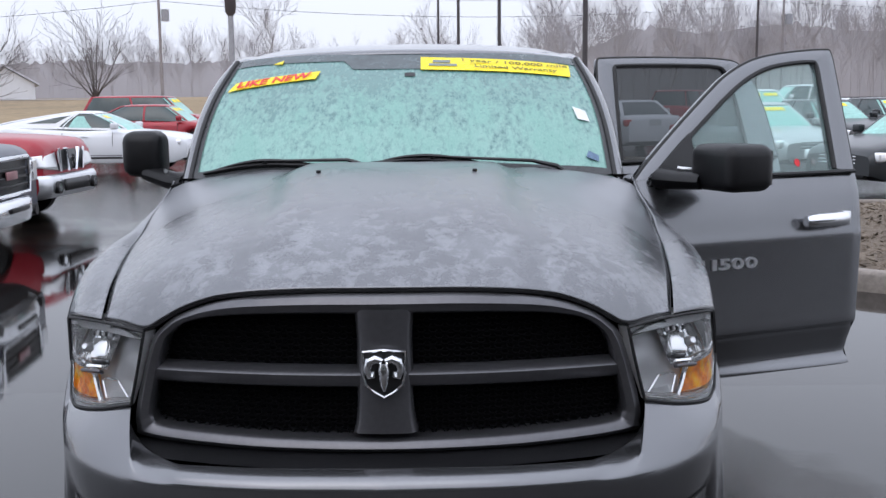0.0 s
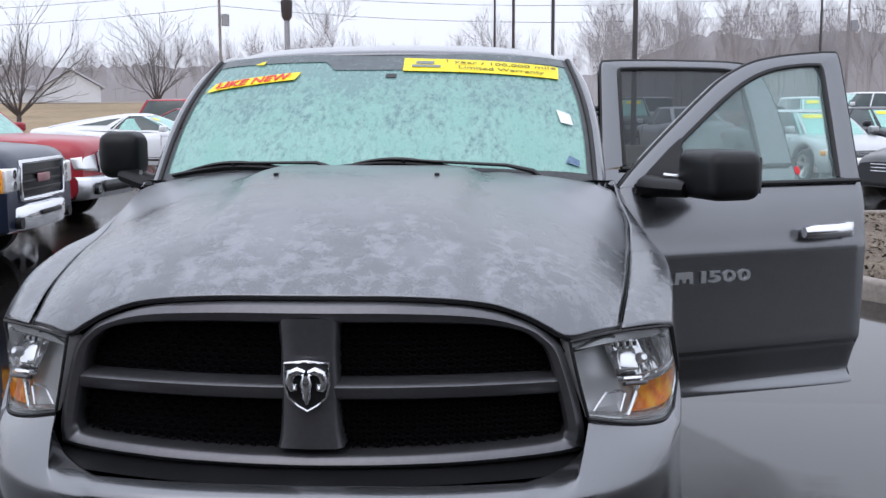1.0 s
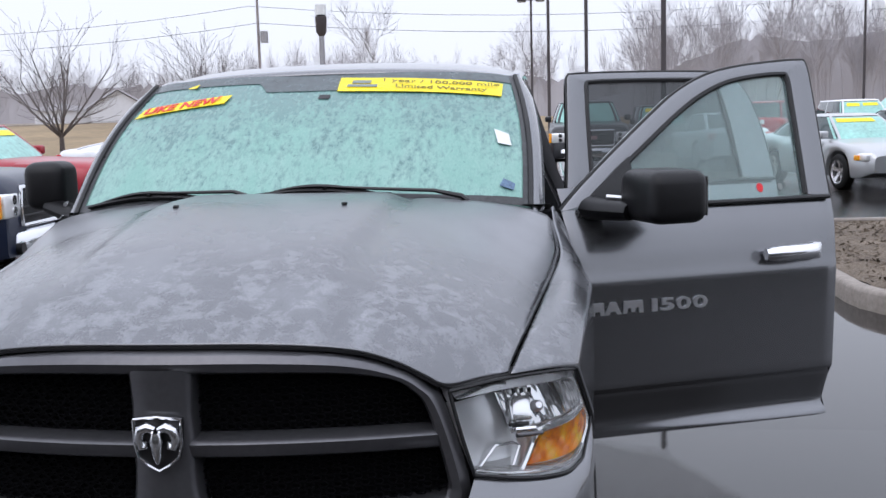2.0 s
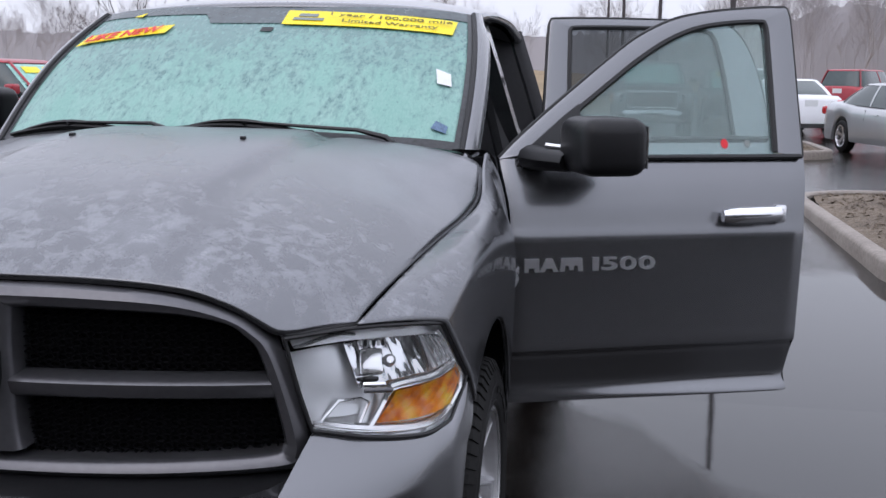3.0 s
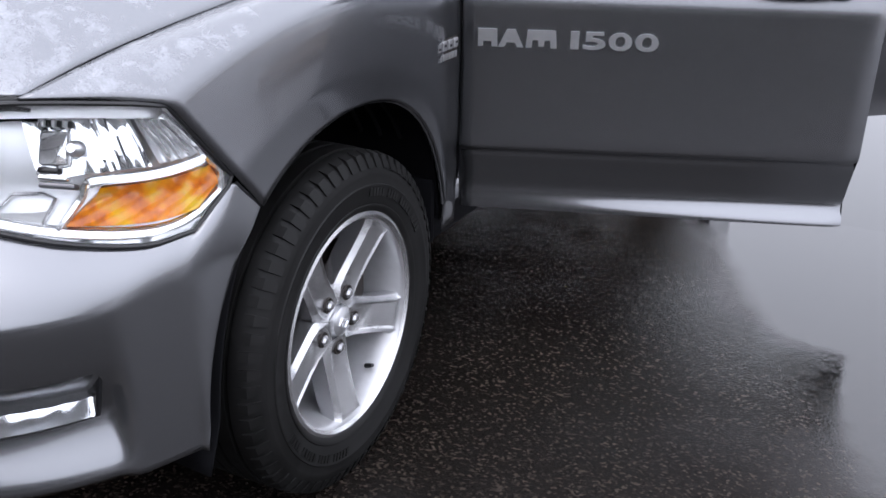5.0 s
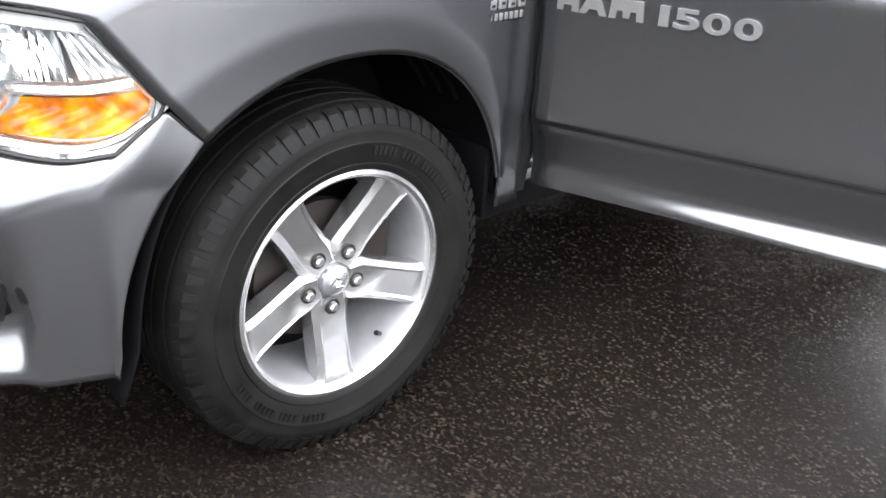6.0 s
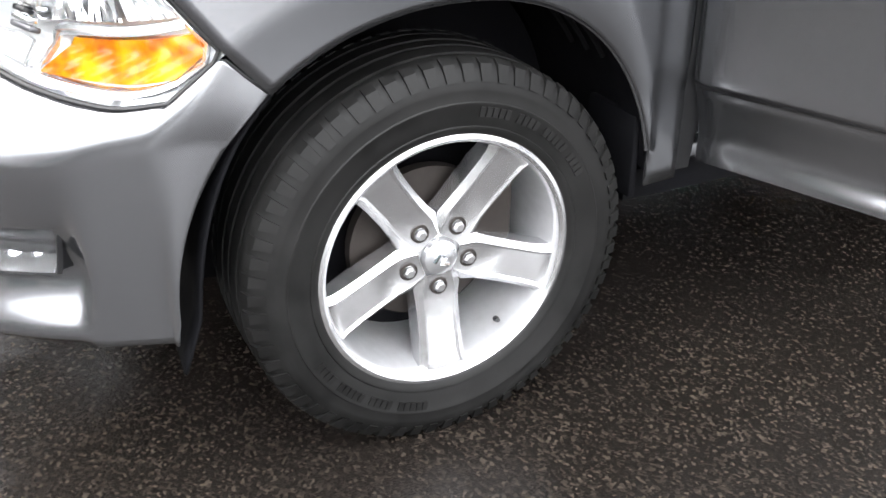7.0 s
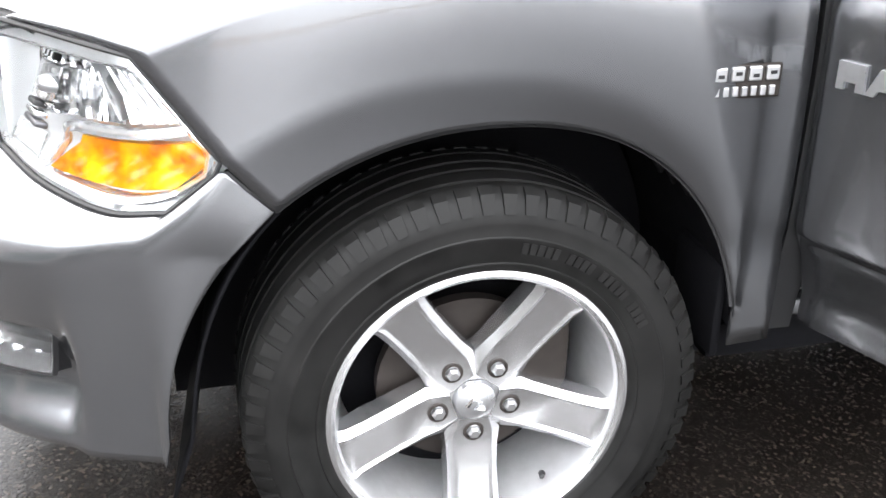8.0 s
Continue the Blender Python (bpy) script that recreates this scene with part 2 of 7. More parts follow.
def amber_plastic():
    """Amber lamp plastic with the darker bulb and facets showing through in blotches."""
    m, nt, p = shader("amber lamp plastic")
    a, b = noise_node(nt, 24, 2, 0.5), noise_node(nt, 120, 3, 0.6)
    both = maths(nt, "ADD", maths(nt, "MULTIPLY", a.outputs[0], 0.85), maths(nt, "MULTIPLY", b.outputs[0], 0.15))
    nt.links.new(ramp(nt, both, [(0.33, (0.62, 0.115, 0.0)), (0.47, (0.98, 0.33, 0.0)), (0.58, (1.0, 0.50, 0.0)), (0.68, (1.0, 0.66, 0.03))]).outputs[0], p.inputs["Base Color"])
    p.inputs["Roughness"].default_value = 0.28
    p.inputs["Coat Weight"].default_value = 0.3
    bump(nt, p, both, 0.5, 0.004)
    return m


GREY = car_paint("grey metallic paint", (0.155, 0.158, 0.168), 0.90, 1.0, 0.24)
GREY_CLEAN = car_paint("grey metallic paint, wet", (0.180, 0.183, 0.193), 0.90, 0.0, 0.25)
MATTE = plain("grey satin grille paint", (0.128, 0.127, 0.135), 0.32, 0.75, 0.08, 60)
BLACK = plain("black plastic", (0.008, 0.008, 0.009), 0.4, 0, 0.2, 80, 0.0006)
MIRROR_BLACK = plain("grained black mirror plastic", (0.006, 0.006, 0.007), 0.42, 0, 0.2, 300, 0.0008, 0.0, 0.35)
# near-black: real black liners, plus shade painted into recesses and underbody
VOID = plain("near-black for liners and shaded recesses", (0.003, 0.003, 0.004), 0.8, 0, 0.2, 20, 0.002, 0.0, 0.12)
RUBBER = plain("black weather rubber and jamb shade", (0.012, 0.012, 0.013), 0.55, 0, 0.2, 60)
CHROME = plain("bright chrome", (0.83, 0.84, 0.86), 0.09, 1.0, 0.03, 30)
SATIN = plain("satin silver trim", (0.72, 0.73, 0.75), 0.28, 0.9, 0.06, 50)
REFLECT = plain("bright lamp reflector", (0.96, 0.965, 0.97), 0.30, 0.6, 0.03, 18, 0.0, 0.5)
WHITE_TRIM = plain("pale lamp trim", (0.97, 0.97, 0.97), 0.13, 0.85, 0.02, 60)
ALLOY = plain("machined alloy", (0.64, 0.64, 0.65), 0.26, 0.92, 0.04, 40)
# barrel alloy made less metallic than ALLOY so that it looks brightly lit
BARREL = plain("rim barrel alloy, brightened", (0.56, 0.56, 0.57), 0.30, 0.6, 0.06, 40)
STEEL_BRIGHT = plain("worn nut steel", (0.50, 0.50, 0.51), 0.3, 0.9, 0.1, 60)
STEEL = plain("brake steel", (0.035, 0.029, 0.026), 0.6, 0.5, 0.2, 40)
TYRE = plain("wet tyre rubber", (0.0085, 0.0083, 0.0081), 0.55, 0, 0.45, 25, 0.0005, 0.0, 0.2)
LAMP_CHROME = plain("lamp reflector chrome", (0.90, 0.905, 0.91), 0.14, 0.95, 0.03, 30)
LAMP_BACK = plain("frosted lamp reflector", (0.90, 0.905, 0.91), 0.32, 0.6, 0.05, 14)
LENS = clear("clear lamp lens", (0.96, 0.97, 0.98), 0.02)
GLASS = clear("pale green window glass", (0.66, 0.85, 0.82), 0.02, 0.20)
PRIVACY = clear("dark privacy glass", (0.16, 0.17, 0.18), 0.03, 0.03)
ICE = iced_glass()
CABIN = plain("dark grey cabin trim", (0.045, 0.045, 0.048), 0.7, 0, 0.15, 60, 0.001)
CLOTH = plain("grey seat cloth", (0.09, 0.09, 0.095), 0.9, 0, 0.15, 90, 0.001)
YELLOW = plain("yellow sticker", (0.93, 0.76, 0.004), 0.45, 0, 0.04, 25)
RED_INK = plain("red print", (0.72, 0.02, 0.03), 0.5, 0, 0.04, 40)
DARK_INK = plain("dark print", (0.12, 0.09, 0.02), 0.5, 0, 0.04, 40)
BLUE_INK = plain("blue grey print", (0.22, 0.25, 0.24), 0.5, 0, 0.05, 40)
PAPER = plain("white paper label", (0.78, 0.80, 0.80), 0.6, 0, 0.05, 40)
AMBER = amber_plastic()
RED_LAMP = plain("red lamp plastic", (0.55, 0.02, 0.02), 0.2, 0, 0.2, 60, 0.001, 0.5)
ASPHALT = wet_asphalt()
CONCRETE = mottled("wet kerb concrete", [(0.3, (0.16, 0.135, 0.115)), (0.7, (0.34, 0.30, 0.26))], 18, 0.6, 0.006)
MULCH = mottled("bark mulch", [(0.3, (0.05, 0.037, 0.028)), (0.55, (0.19, 0.15, 0.11)), (0.8, (0.44, 0.37, 0.29))], 28, 0.9, 0.05)
GRASS = mottled("winter grass", [(0.3, (0.14, 0.105, 0.06)), (0.7, (0.38, 0.28, 0.16))], 1.3, 0.95, 0.08)
BARK = plain("wet bark", (0.085, 0.07, 0.066), 0.85, 0, 0.3, 6, 0.01)
# bark and twig colour paled to paint distance haze into the far trees
HAZED_BARK = mottled("far bare twigs, paled for haze", [(0.3, (0.35, 0.335, 0.35)), (0.7, (0.42, 0.405, 0.425))], 0.05, 0.95, 0.02)
TREE_BARK = plain("grey wet bark", (0.15, 0.135, 0.135), 0.85, 0, 0.25, 6, 0.01)
POLE_PAINT = plain("brown pole paint", (0.07, 0.06, 0.062), 0.5, 0.2, 0.15, 8)
GREY_POLE = plain("grey pole paint", (0.32, 0.32, 0.34), 0.5, 0.1, 0.15, 8)
WOODPOLE = plain("weathered wood", (0.27, 0.245, 0.245), 0.8, 0, 0.25, 9)
HOUSE_WHITE = plain("white siding", (0.66, 0.67, 0.70), 0.6, 0, 0.05, 2)
ROOFING = plain("pale metal roof", (0.50, 0.50, 0.54), 0.5, 0.1, 0.08, 2)
CAR_GLASS = plain("car glass, dark", (0.03, 0.05, 0.05), 0.06, 0, 0.2, 4, 0, 0.4)
TEAL_GLASS = plain("car glass, iced", (0.30, 0.56, 0.50), 0.3, 0, 0.2, 14)


# ==== shape helpers ====
def spl(pts):
    """A smooth curve through (t, value...) points."""
    ts = [p[0] for p in pts]
    vs = [np.array(p[1:], float) for p in pts]
    ms = []
    for i in range(len(ts)):
        a, b = max(i - 1, 0), min(i + 1, len(ts) - 1)
        ms.append((vs[b] - vs[a]) / (ts[b] - ts[a]))

    def f(t):
        t = min(max(t, ts[0]), ts[-1])
        i = min(max(int(np.searchsorted(ts, t)) - 1, 0), len(ts) - 2)
        h = ts[i + 1] - ts[i]
        s = (t - ts[i]) / h
        v = (2 * s**3 - 3 * s * s + 1) * vs[i] + (s**3 - 2 * s * s + s) * h * ms[i] + (3 * s * s - 2 * s**3) * vs[i + 1] + (s**3 - s * s) * h * ms[i + 1]
        return float(v[0]) if len(v) == 1 else v

    return f


def step(a, b, t):
    s = min(max((t - a) / (b - a), 0), 1)
    return s * s * (3 - 2 * s)


def even(pts):
    """The curve through points at even parameters from 0 to 1."""
    n = len(pts) - 1
    return spl([(i / n, *p) for i, p in enumerate(pts)])


class Shape:
    """Collects vertices and faces for one mesh."""

    def __init__(self):
        self.v, self.f = [], []

    def add(self, verts, faces, m=None):
        k = len(self.v)
        self.v += [tuple(m @ Vector(p)) if m is not None else tuple(float(c) for c in p) for p in verts]
        self.f += [tuple(i + k for i in face) for face in faces]
        return self

    def grid(self, fn, nu, nv, m=None):
        verts = [fn(i / nu, j / nv) for i in range(nu + 1) for j in range(nv + 1)]
        faces = [(i * (nv + 1) + j, (i + 1) * (nv + 1) + j, (i + 1) * (nv + 1) + j + 1, i * (nv + 1) + j + 1) for i in range(nu) for j in range(nv)]
        return self.add(verts, faces, m)

    def box(self, lo, hi, bevel=0.0, m=None, seg=2):
        bm = bmesh.new()
        bmesh.ops.create_cube(bm, size=1)
        for v in bm.verts:
            v.co = Vector([(lo[i] + hi[i]) / 2 + v.co[i] * (hi[i] - lo[i]) for i in range(3)])
        if bevel:
            bmesh.ops.bevel(bm, geom=bm.edges[:], offset=bevel, segments=seg, profile=0.5, affect="EDGES")
        bm.verts.index_update()
        self.add([v.co[:] for v in bm.verts], [[v.index for v in f.verts] for f in bm.faces], m)
        bm.free()
        return self

    def tube(self, path, radius, n=8, caps=True, flat=1.0):
        pts = [Vector(p) for p in path]
        rad = radius if isinstance(radius, (list, tuple)) else [radius] * len(pts)
        k, side = len(self.v), None
        for i, p in enumerate(pts):
            d = (pts[min(i + 1, len(pts) - 1)] - pts[max(i - 1, 0)]).normalized()
            if side is None:
                side = d.cross(Vector((0, 0, 1)) if abs(d.z) < 0.9 else Vector((0, 1, 0))).normalized()
            side = (side - d * side.dot(d)).normalized()
            other = d.cross(side)
            self.v += [tuple(p + rad[i] * (math.cos(a) * side + flat * math.sin(a) * other)) for a in (2 * math.pi * j / n for j in range(n))]
        for i in range(len(pts) - 1):
            self.f += [(k + i * n + j, k + i * n + (j + 1) % n, k + (i + 1) * n + (j + 1) % n, k + (i + 1) * n + j) for j in range(n)]
        if caps:
            self.f += [tuple(k + j for j in reversed(range(n))), tuple(k + (len(pts) - 1) * n + j for j in range(n))]
        return self

    def lathe(self, profile, n=48, m=None):
        """Turns a profile of (along, radius) round the x axis."""
        verts = [(x, r * math.cos(2 * math.pi * j / n), r * math.sin(2 * math.pi * j / n)) for x, r in profile for j in range(n)]
        faces = [(i * n + j, i * n + (j + 1) % n, (i + 1) * n + (j + 1) % n, (i + 1) * n + j) for i in range(len(profile) - 1) for j in range(n)]
        return self.add(verts, faces, m)

    def prism(self, outline, lo, hi, m=None):
        """An outline in (x, z) drawn out along y."""
        n = len(outline)
        verts = [(x, lo, z) for x, z in outline] + [(x, hi, z) for x, z in outline]
        faces = [tuple(range(n)), tuple(range(2 * n - 1, n - 1, -1))] + [(i, n + i, n + (i + 1) % n, (i + 1) % n) for i in range(n)]
        return self.add(verts, faces, m)

    def rings(self, loops, closed=True):
        n, k = len(loops[0]), len(self.v)
        for loop in loops:
            self.v += [tuple(float(c) for c in p) for p in loop]
        for i in range(len(loops) - 1):
            self.f += [(k + i * n + j, k + i * n + (j + 1) % n, k + (i + 1) * n + (j + 1) % n, k + (i + 1) * n + j) for j in range(n if closed else n - 1)]
        return self

    def mirrored(self):
        s = Shape()
        s.v = [(-x, y, z) for x, y, z in self.v]
        s.f = [tuple(reversed(f)) for f in self.f]
        return s

    def both(self):
        o = self.mirrored()
        return self.add(o.v, o.f)


def part(name, shape, material, parent=None, label="", smooth=40, thick=0.0, m=None):
    """Links a shape as one mesh object, under a thing or a part."""
    me = bpy.data.meshes.new(name)
    me.from_pydata(shape.v, [], shape.f)
    me.update()
    bm = bmesh.new()
    bm.from_mesh(me)
    bmesh.ops.remove_doubles(bm, verts=bm.verts, dist=1e-5)
    bmesh.ops.recalc_face_normals(bm, faces=bm.faces)
    bm.to_mesh(me)
    bm.free()
    if smooth:
        me.shade_smooth()
        me.set_sharp_from_angle(angle=radians(smooth))
    me.materials.append(material)
    ob = new(name, me)
    if thick:
        mod = ob.modifiers.new("thickness", "SOLIDIFY")
        mod.thickness, mod.offset = abs(thick), -1 if thick > 0 else 1
    if m is not None:
        ob.matrix_basis = m
    if parent is not None:
        ob.parent = parent
    if label:
        tagged(ob, label)
    return ob


def thing(name, label, category, group="", kind="", m=None):
    ob = tagged(new(name), label, category, group, kind)
    if m is not None:
        ob.matrix_basis = m
    return ob


def letters(text, size, material, name, parent, m, depth=0.002, shear=0.0, width=None, height=None, bold=0.0):
    """Raised letters in the built-in font, centred, in the local x-z plane facing -y."""
    c = bpy.data.curves.new(name, "FONT")
    c.body, c.size, c.extrude, c.align_x, c.shear, c.offset = text, size, depth, "CENTER", shear, bold
    ob = bpy.data.objects.new("tmp", c)
    scene.collection.objects.link(ob)
    me = bpy.data.meshes.new_from_object(ob.evaluated_get(bpy.context.evaluated_depsgraph_get()))
    bpy.data.objects.remove(ob)
    xs, ys = [v.co.x for v in me.vertices], [v.co.y for v in me.vertices]
    w, h = max(xs) - min(xs), max(ys) - min(ys)
    kx, ky = (width / w if width else 1), (height / h if height else 1)
    cx, cy = (max(xs) + min(xs)) / 2, (max(ys) + min(ys)) / 2
    for v in me.vertices:
        v.co = ((v.co.x - cx) * kx, -v.co.z, (v.co.y - cy) * ky)
    # one object for each character: join the pieces that stand over one another
    root = list(range(len(me.vertices)))
    def find(i):
        while root[i] != i:
            root[i] = root[root[i]]
            i = root[i]
        return i
    for e in me.edges:
        root[find(e.vertices[0])] = find(e.vertices[1])
    pieces = {}
    for f in me.polygons:
        pieces.setdefault(find(f.vertices[0]), []).append(f)
    signs = []
    for faces in sorted(pieces.values(), key=lambda q: min(me.vertices[v].co.x for f in q for v in f.vertices)):
        xs = [me.vertices[v].co.x for f in faces for v in f.vertices]
        lo, hi = min(xs), max(xs)
        for g in signs:
            if min(hi, g[1]) - max(lo, g[0]) > 0.5 * min(hi - lo, g[1] - g[0]):
                g[0], g[1], g[2] = min(lo, g[0]), max(hi, g[1]), g[2] + faces
                break
        else:
            signs.append([lo, hi, list(faces)])
    for _, _, faces in signs:
        used = sorted({v for f in faces for v in f.vertices})
        index = {v: i for i, v in enumerate(used)}
        one = bpy.data.meshes.new(name)
        one.from_pydata([me.vertices[v].co[:] for v in used], [], [[index[v] for v in f.vertices] for f in faces])
        one.materials.append(material)
        o = new(name, one)
        o.matrix_basis = m
        o.parent = parent
    bpy.data.meshes.remove(me)


# ==== ground ====
FIELD_Z, LOT_Z = -0.06, -0.025


def lot_z(y):
    """The lot's height: it falls very slightly towards the assumed building."""
    return LOT_Z + 0.0105 * min(max(0.0, y - 3.5), 150)


def field(x, y):
    """The ground's height: it rises gently towards the farm."""
    return FIELD_Z - LOT_Z + lot_z(y) + 1.35 * step(46, 125, y) * step(8, -14, x)


def stretch(k):
    return math.copysign(abs(k) ** 3, k)


s = Shape().grid(lambda u, v: (lambda x, y: (x, y, field(x, y)))(1600 * stretch(2 * u - 1), 80 + 1600 * stretch(2 * v - 1)), 90, 90)
tagged(part("ground", s, GRASS, smooth=0), "tan winter grass field reaching the woods", "ground", kind="structure")
s = Shape().grid(lambda u, v: (-45 + 100 * u, -30 + 68 * v, lot_z(-30 + 68 * v)), 20, 136)
tagged(part("pavement", s, ASPHALT, smooth=0), "dark wet asphalt of the car lot with standing water", "asphalt", kind="structure")
s = Shape().grid(lambda u, v: (4 + 60 * u, 38.0 + 40 * v, lot_z(38 + 40 * v)), 6, 6)
tagged(part("pavement", s, ASPHALT, smooth=0), "wet asphalt of the rear car lot", "asphalt", kind="structure")
s = Shape().grid(lambda u, v: (-300 + 270 * u, 112 + 7 * v, field(-100, 112 + 7 * v) + 0.05), 20, 2)
tagged(part("road", s, CONCRETE, smooth=0), "pale distant road across the field", "road", kind="structure")


def island(name, cx, cy, hx, hy, r, label):
    """A kerbed bed: a ring of concrete round a mound of bark."""
    def loop(inset, z):
        pts, rr = [], max(r - inset, 0.05)
        for k, (sx, sy) in enumerate(((1, 1), (-1, 1), (-1, -1), (1, -1))):
            for j in range(7):
                a = radians(90 * k + 15 * j)
                pts.append((cx + sx * (hx - inset - rr) + rr * math.cos(a), cy + sy * (hy - inset - rr) + rr * math.sin(a), z + lot_z(cy)))
        return pts
    kerb = Shape().rings([loop(0, -0.10), loop(0, 0.11), loop(0.015, 0.138), loop(0.04, 0.15), loop(0.14, 0.15), loop(0.16, 0.13), loop(0.16, 0.0)])
    ob = tagged(part(name, kerb, CONCRETE), "wet tan concrete kerb round " + label, "kerb", kind="structure")
    rnd = random.Random(4)
    def mound(u, v):
        x, y = (2 * u - 1), (2 * v - 1)
        k = math.sqrt(max(0, 1 - x * x / 2)), math.sqrt(max(0, 1 - y * y / 2))
        d = max(abs(x), abs(y))
        return (cx + x * (hx - 0.15) * (k[1] * 0.25 + 0.75), cy + y * (hy - 0.15) * (k[0] * 0.25 + 0.75), 0.10 + 0.10 * (1 - d**4) + rnd.uniform(-0.015, 0.015) + lot_z(cy))
    bed = tagged(part("mulch_bed", Shape().grid(mound, 24, 40), MULCH), "loose bark mulch heaped inside the kerb", "mulch", kind="stuff")
    chips = Shape()
    for _ in range(2600):
        x, y = rnd.uniform(-1, 1), rnd.uniform(-1, 1)
        px, py = cx + x * (hx - 0.3), cy + y * (hy - 0.3)
        pz = lot_z(cy) + 0.11 + 0.10 * (1 - max(abs(x), abs(y)) ** 4)
        m = pose(px, py, pz, rnd.uniform(-40, 40), rnd.uniform(-40, 40), rnd.uniform(0, 360))
        a, b = rnd.uniform(0.02, 0.06), rnd.uniform(0.008, 0.02)
        chips.add([(-a, -b, 0), (a, -b * 0.6, 0.004), (a * 0.8, b, 0), (-a * 0.9, b * 0.8, 0.006), (0, 0, 0.016)], [(0, 1, 4), (1, 2, 4), (2, 3, 4), (3, 0, 4), (3, 2, 1, 0)], m)
    tagged(part("bark_chips", chips, MULCH, smooth=0), "scattered bark chips on the mulch bed", "mulch", kind="stuff")
    return ob


island("kerb", 6.35, 9.45, 2.9, 3.4, 1.1, "the planted bed beside the truck")
island("kerb", 3.6, 21.0, 1.75, 2.1, 0.9, "the lamp bed")


# ==== the grey pickup ====
AXLE_Y, AXLE_Z, REAR_Y = 1.026, 0.397, 4.59
truck = thing("pickup_truck", "dark grey pickup with sleet on its hood and open doors", "pickup truck")

hood_mid = spl([(0.16, 1.185), (0.22, 1.222), (0.45, 1.31), (0.8, 1.385), (1.1, 1.428), (1.42, 1.432)])
edge_x = spl([(0.29, 0.792), (0.53, 0.838), (0.85, 0.883), (1.16, 0.919), (1.28, 0.930), (1.38, 0.922), (1.48, 0.908), (1.60, 0.900)])
edge_z = spl([(0.29, 1.083), (0.53, 1.141), (0.85, 1.190), (1.16, 1.222), (1.28, 1.248), (1.38, 1.286), (1.48, 1.332), (1.60, 1.388)])
hood_lip = spl([(0, 1.185), (0.25, 1.182), (0.44, 1.165), (0.54, 1.132), (0.60, 1.098), (0.645, 1.072), (0.72, 1.078), (0.80, 1.083)])
crown = spl([(0, 1), (0.3, 0.985), (0.5, 0.86), (0.7, 0.62), (0.85, 0.36), (0.95, 0.13), (1, 0)])


def lip_y(x):
    return 0.165 + 0.055 * (x / 0.65) ** 2 + (0.075 * step(0.62, 0.80, x))


def hood_at(u, v, gap=0.0015):
    a = abs(u)
    ye = 0.298 + 1.18 * v
    x = a * (edge_x(ye) - gap)
    y = lip_y(a * 0.786) * (1 - v) + (1.405 + 0.075 * a**2.5) * v
    z = edge_z(ye) + (hood_mid(y) - edge_z(ye)) * crown(a) ** (1 - 0.42 * step(0.6, 1, v))
    lift = edge_z(0.298) + (hood_mid(lip_y(a * 0.786)) - edge_z(0.298)) * crown(a) - hood_lip(a * 0.786)
    z -= lift * math.exp(-v / 0.05)
    z += 0.016 * step(0.50, 0.38, x / edge_x(ye)) * step(0.05, 0.4, v) - 0.010 * math.exp(-(((a - 0.44) / 0.05) ** 2)) * step(0.1, 0.5, v)
    return (math.copysign(x, u) if u else 0.0, y, z)


part("hood", Shape().grid(lambda i, j: hood_at(2 * i - 1, j**1.3), 96, 64), GREY, truck, "hood with frozen sleet in patches", 50, 0.004)
# dark tubes drawn in for the shaded gap round the hood
side_gap = Shape().tube([Vector(hood_at(1, j / 24, 0.0)) - Vector((0, 0, 0.010)) for j in range(25)], 0.0022, 6)
part("hood_gap_line", side_gap, RUBBER, truck)
part("hood_gap_line", side_gap.mirrored(), RUBBER, truck)
part("hood_gap_line", Shape().tube([Vector(hood_at(-1 + i / 24, 0, 0)) - Vector((0, -0.010, 0.006)) for i in range(49)], 0.0075, 6), RUBBER, truck)
# black sheet added under the hood so its gaps look dark
under = Shape().grid(lambda i, j: tuple(Vector(hood_at(2 * i - 1, j)) * 0.995 + Vector((0, 0.03, -0.045))), 24, 10)
part("hood_undersheet", under, VOID, truck)

# fenders
def coons(top, bottom, left, right):
    def f(u, v):
        t, b, l, r = (np.array(c) for c in (top(u), bottom(u), left(v), right(v)))
        c = [np.array(k) for k in (top(0), top(1), bottom(0), bottom(1))]
        return (1 - v) * t + v * b + (1 - u) * l + u * r - ((1 - u) * (1 - v) * c[0] + u * (1 - v) * c[1] + (1 - u) * v * c[2] + u * v * c[3])
    return f


ARCH_C, ARCH_H, ARCH_F, ARCH_R, ARCH_P, ARCH_Q = 1.037, 0.527, 0.553, 0.472, 2.3, 2.03


def arch(a):
    """The wheel arch in (y, z): a from 0 (front, low) to 180 degrees (rear, low)."""
    c, sn = math.cos(radians(180 - a)), max(math.sin(radians(a)), 0)
    r, e = (ARCH_F, ARCH_Q) if c < 0 else (ARCH_R, ARCH_P)
    return ARCH_C + math.copysign(abs(c) ** (2 / e), c) * r, AXLE_Z + sn ** (2 / e) * ARCH_H


A0 = 50.5
f_fold = spl([(0, 0.797, 0.304, 1.076), (0.2, 0.885, 0.392, 1.070), (0.4, 0.956, 0.489, 1.050)])


def f_front(v):
    """The fender's leading edge: over the lamp, straight down beside it, then to the arch."""
    a, b, c = np.array([0.956, 0.489, 1.050]), np.array([1.000, 0.611, 0.886]), np.array([1.004, *arch(A0)])
    return np.array(f_fold(v)) if v < 0.4 else a + (b - a) * (v - 0.4) / 0.4 if v < 0.8 else b + (c - b) * (v - 0.8) / 0.2



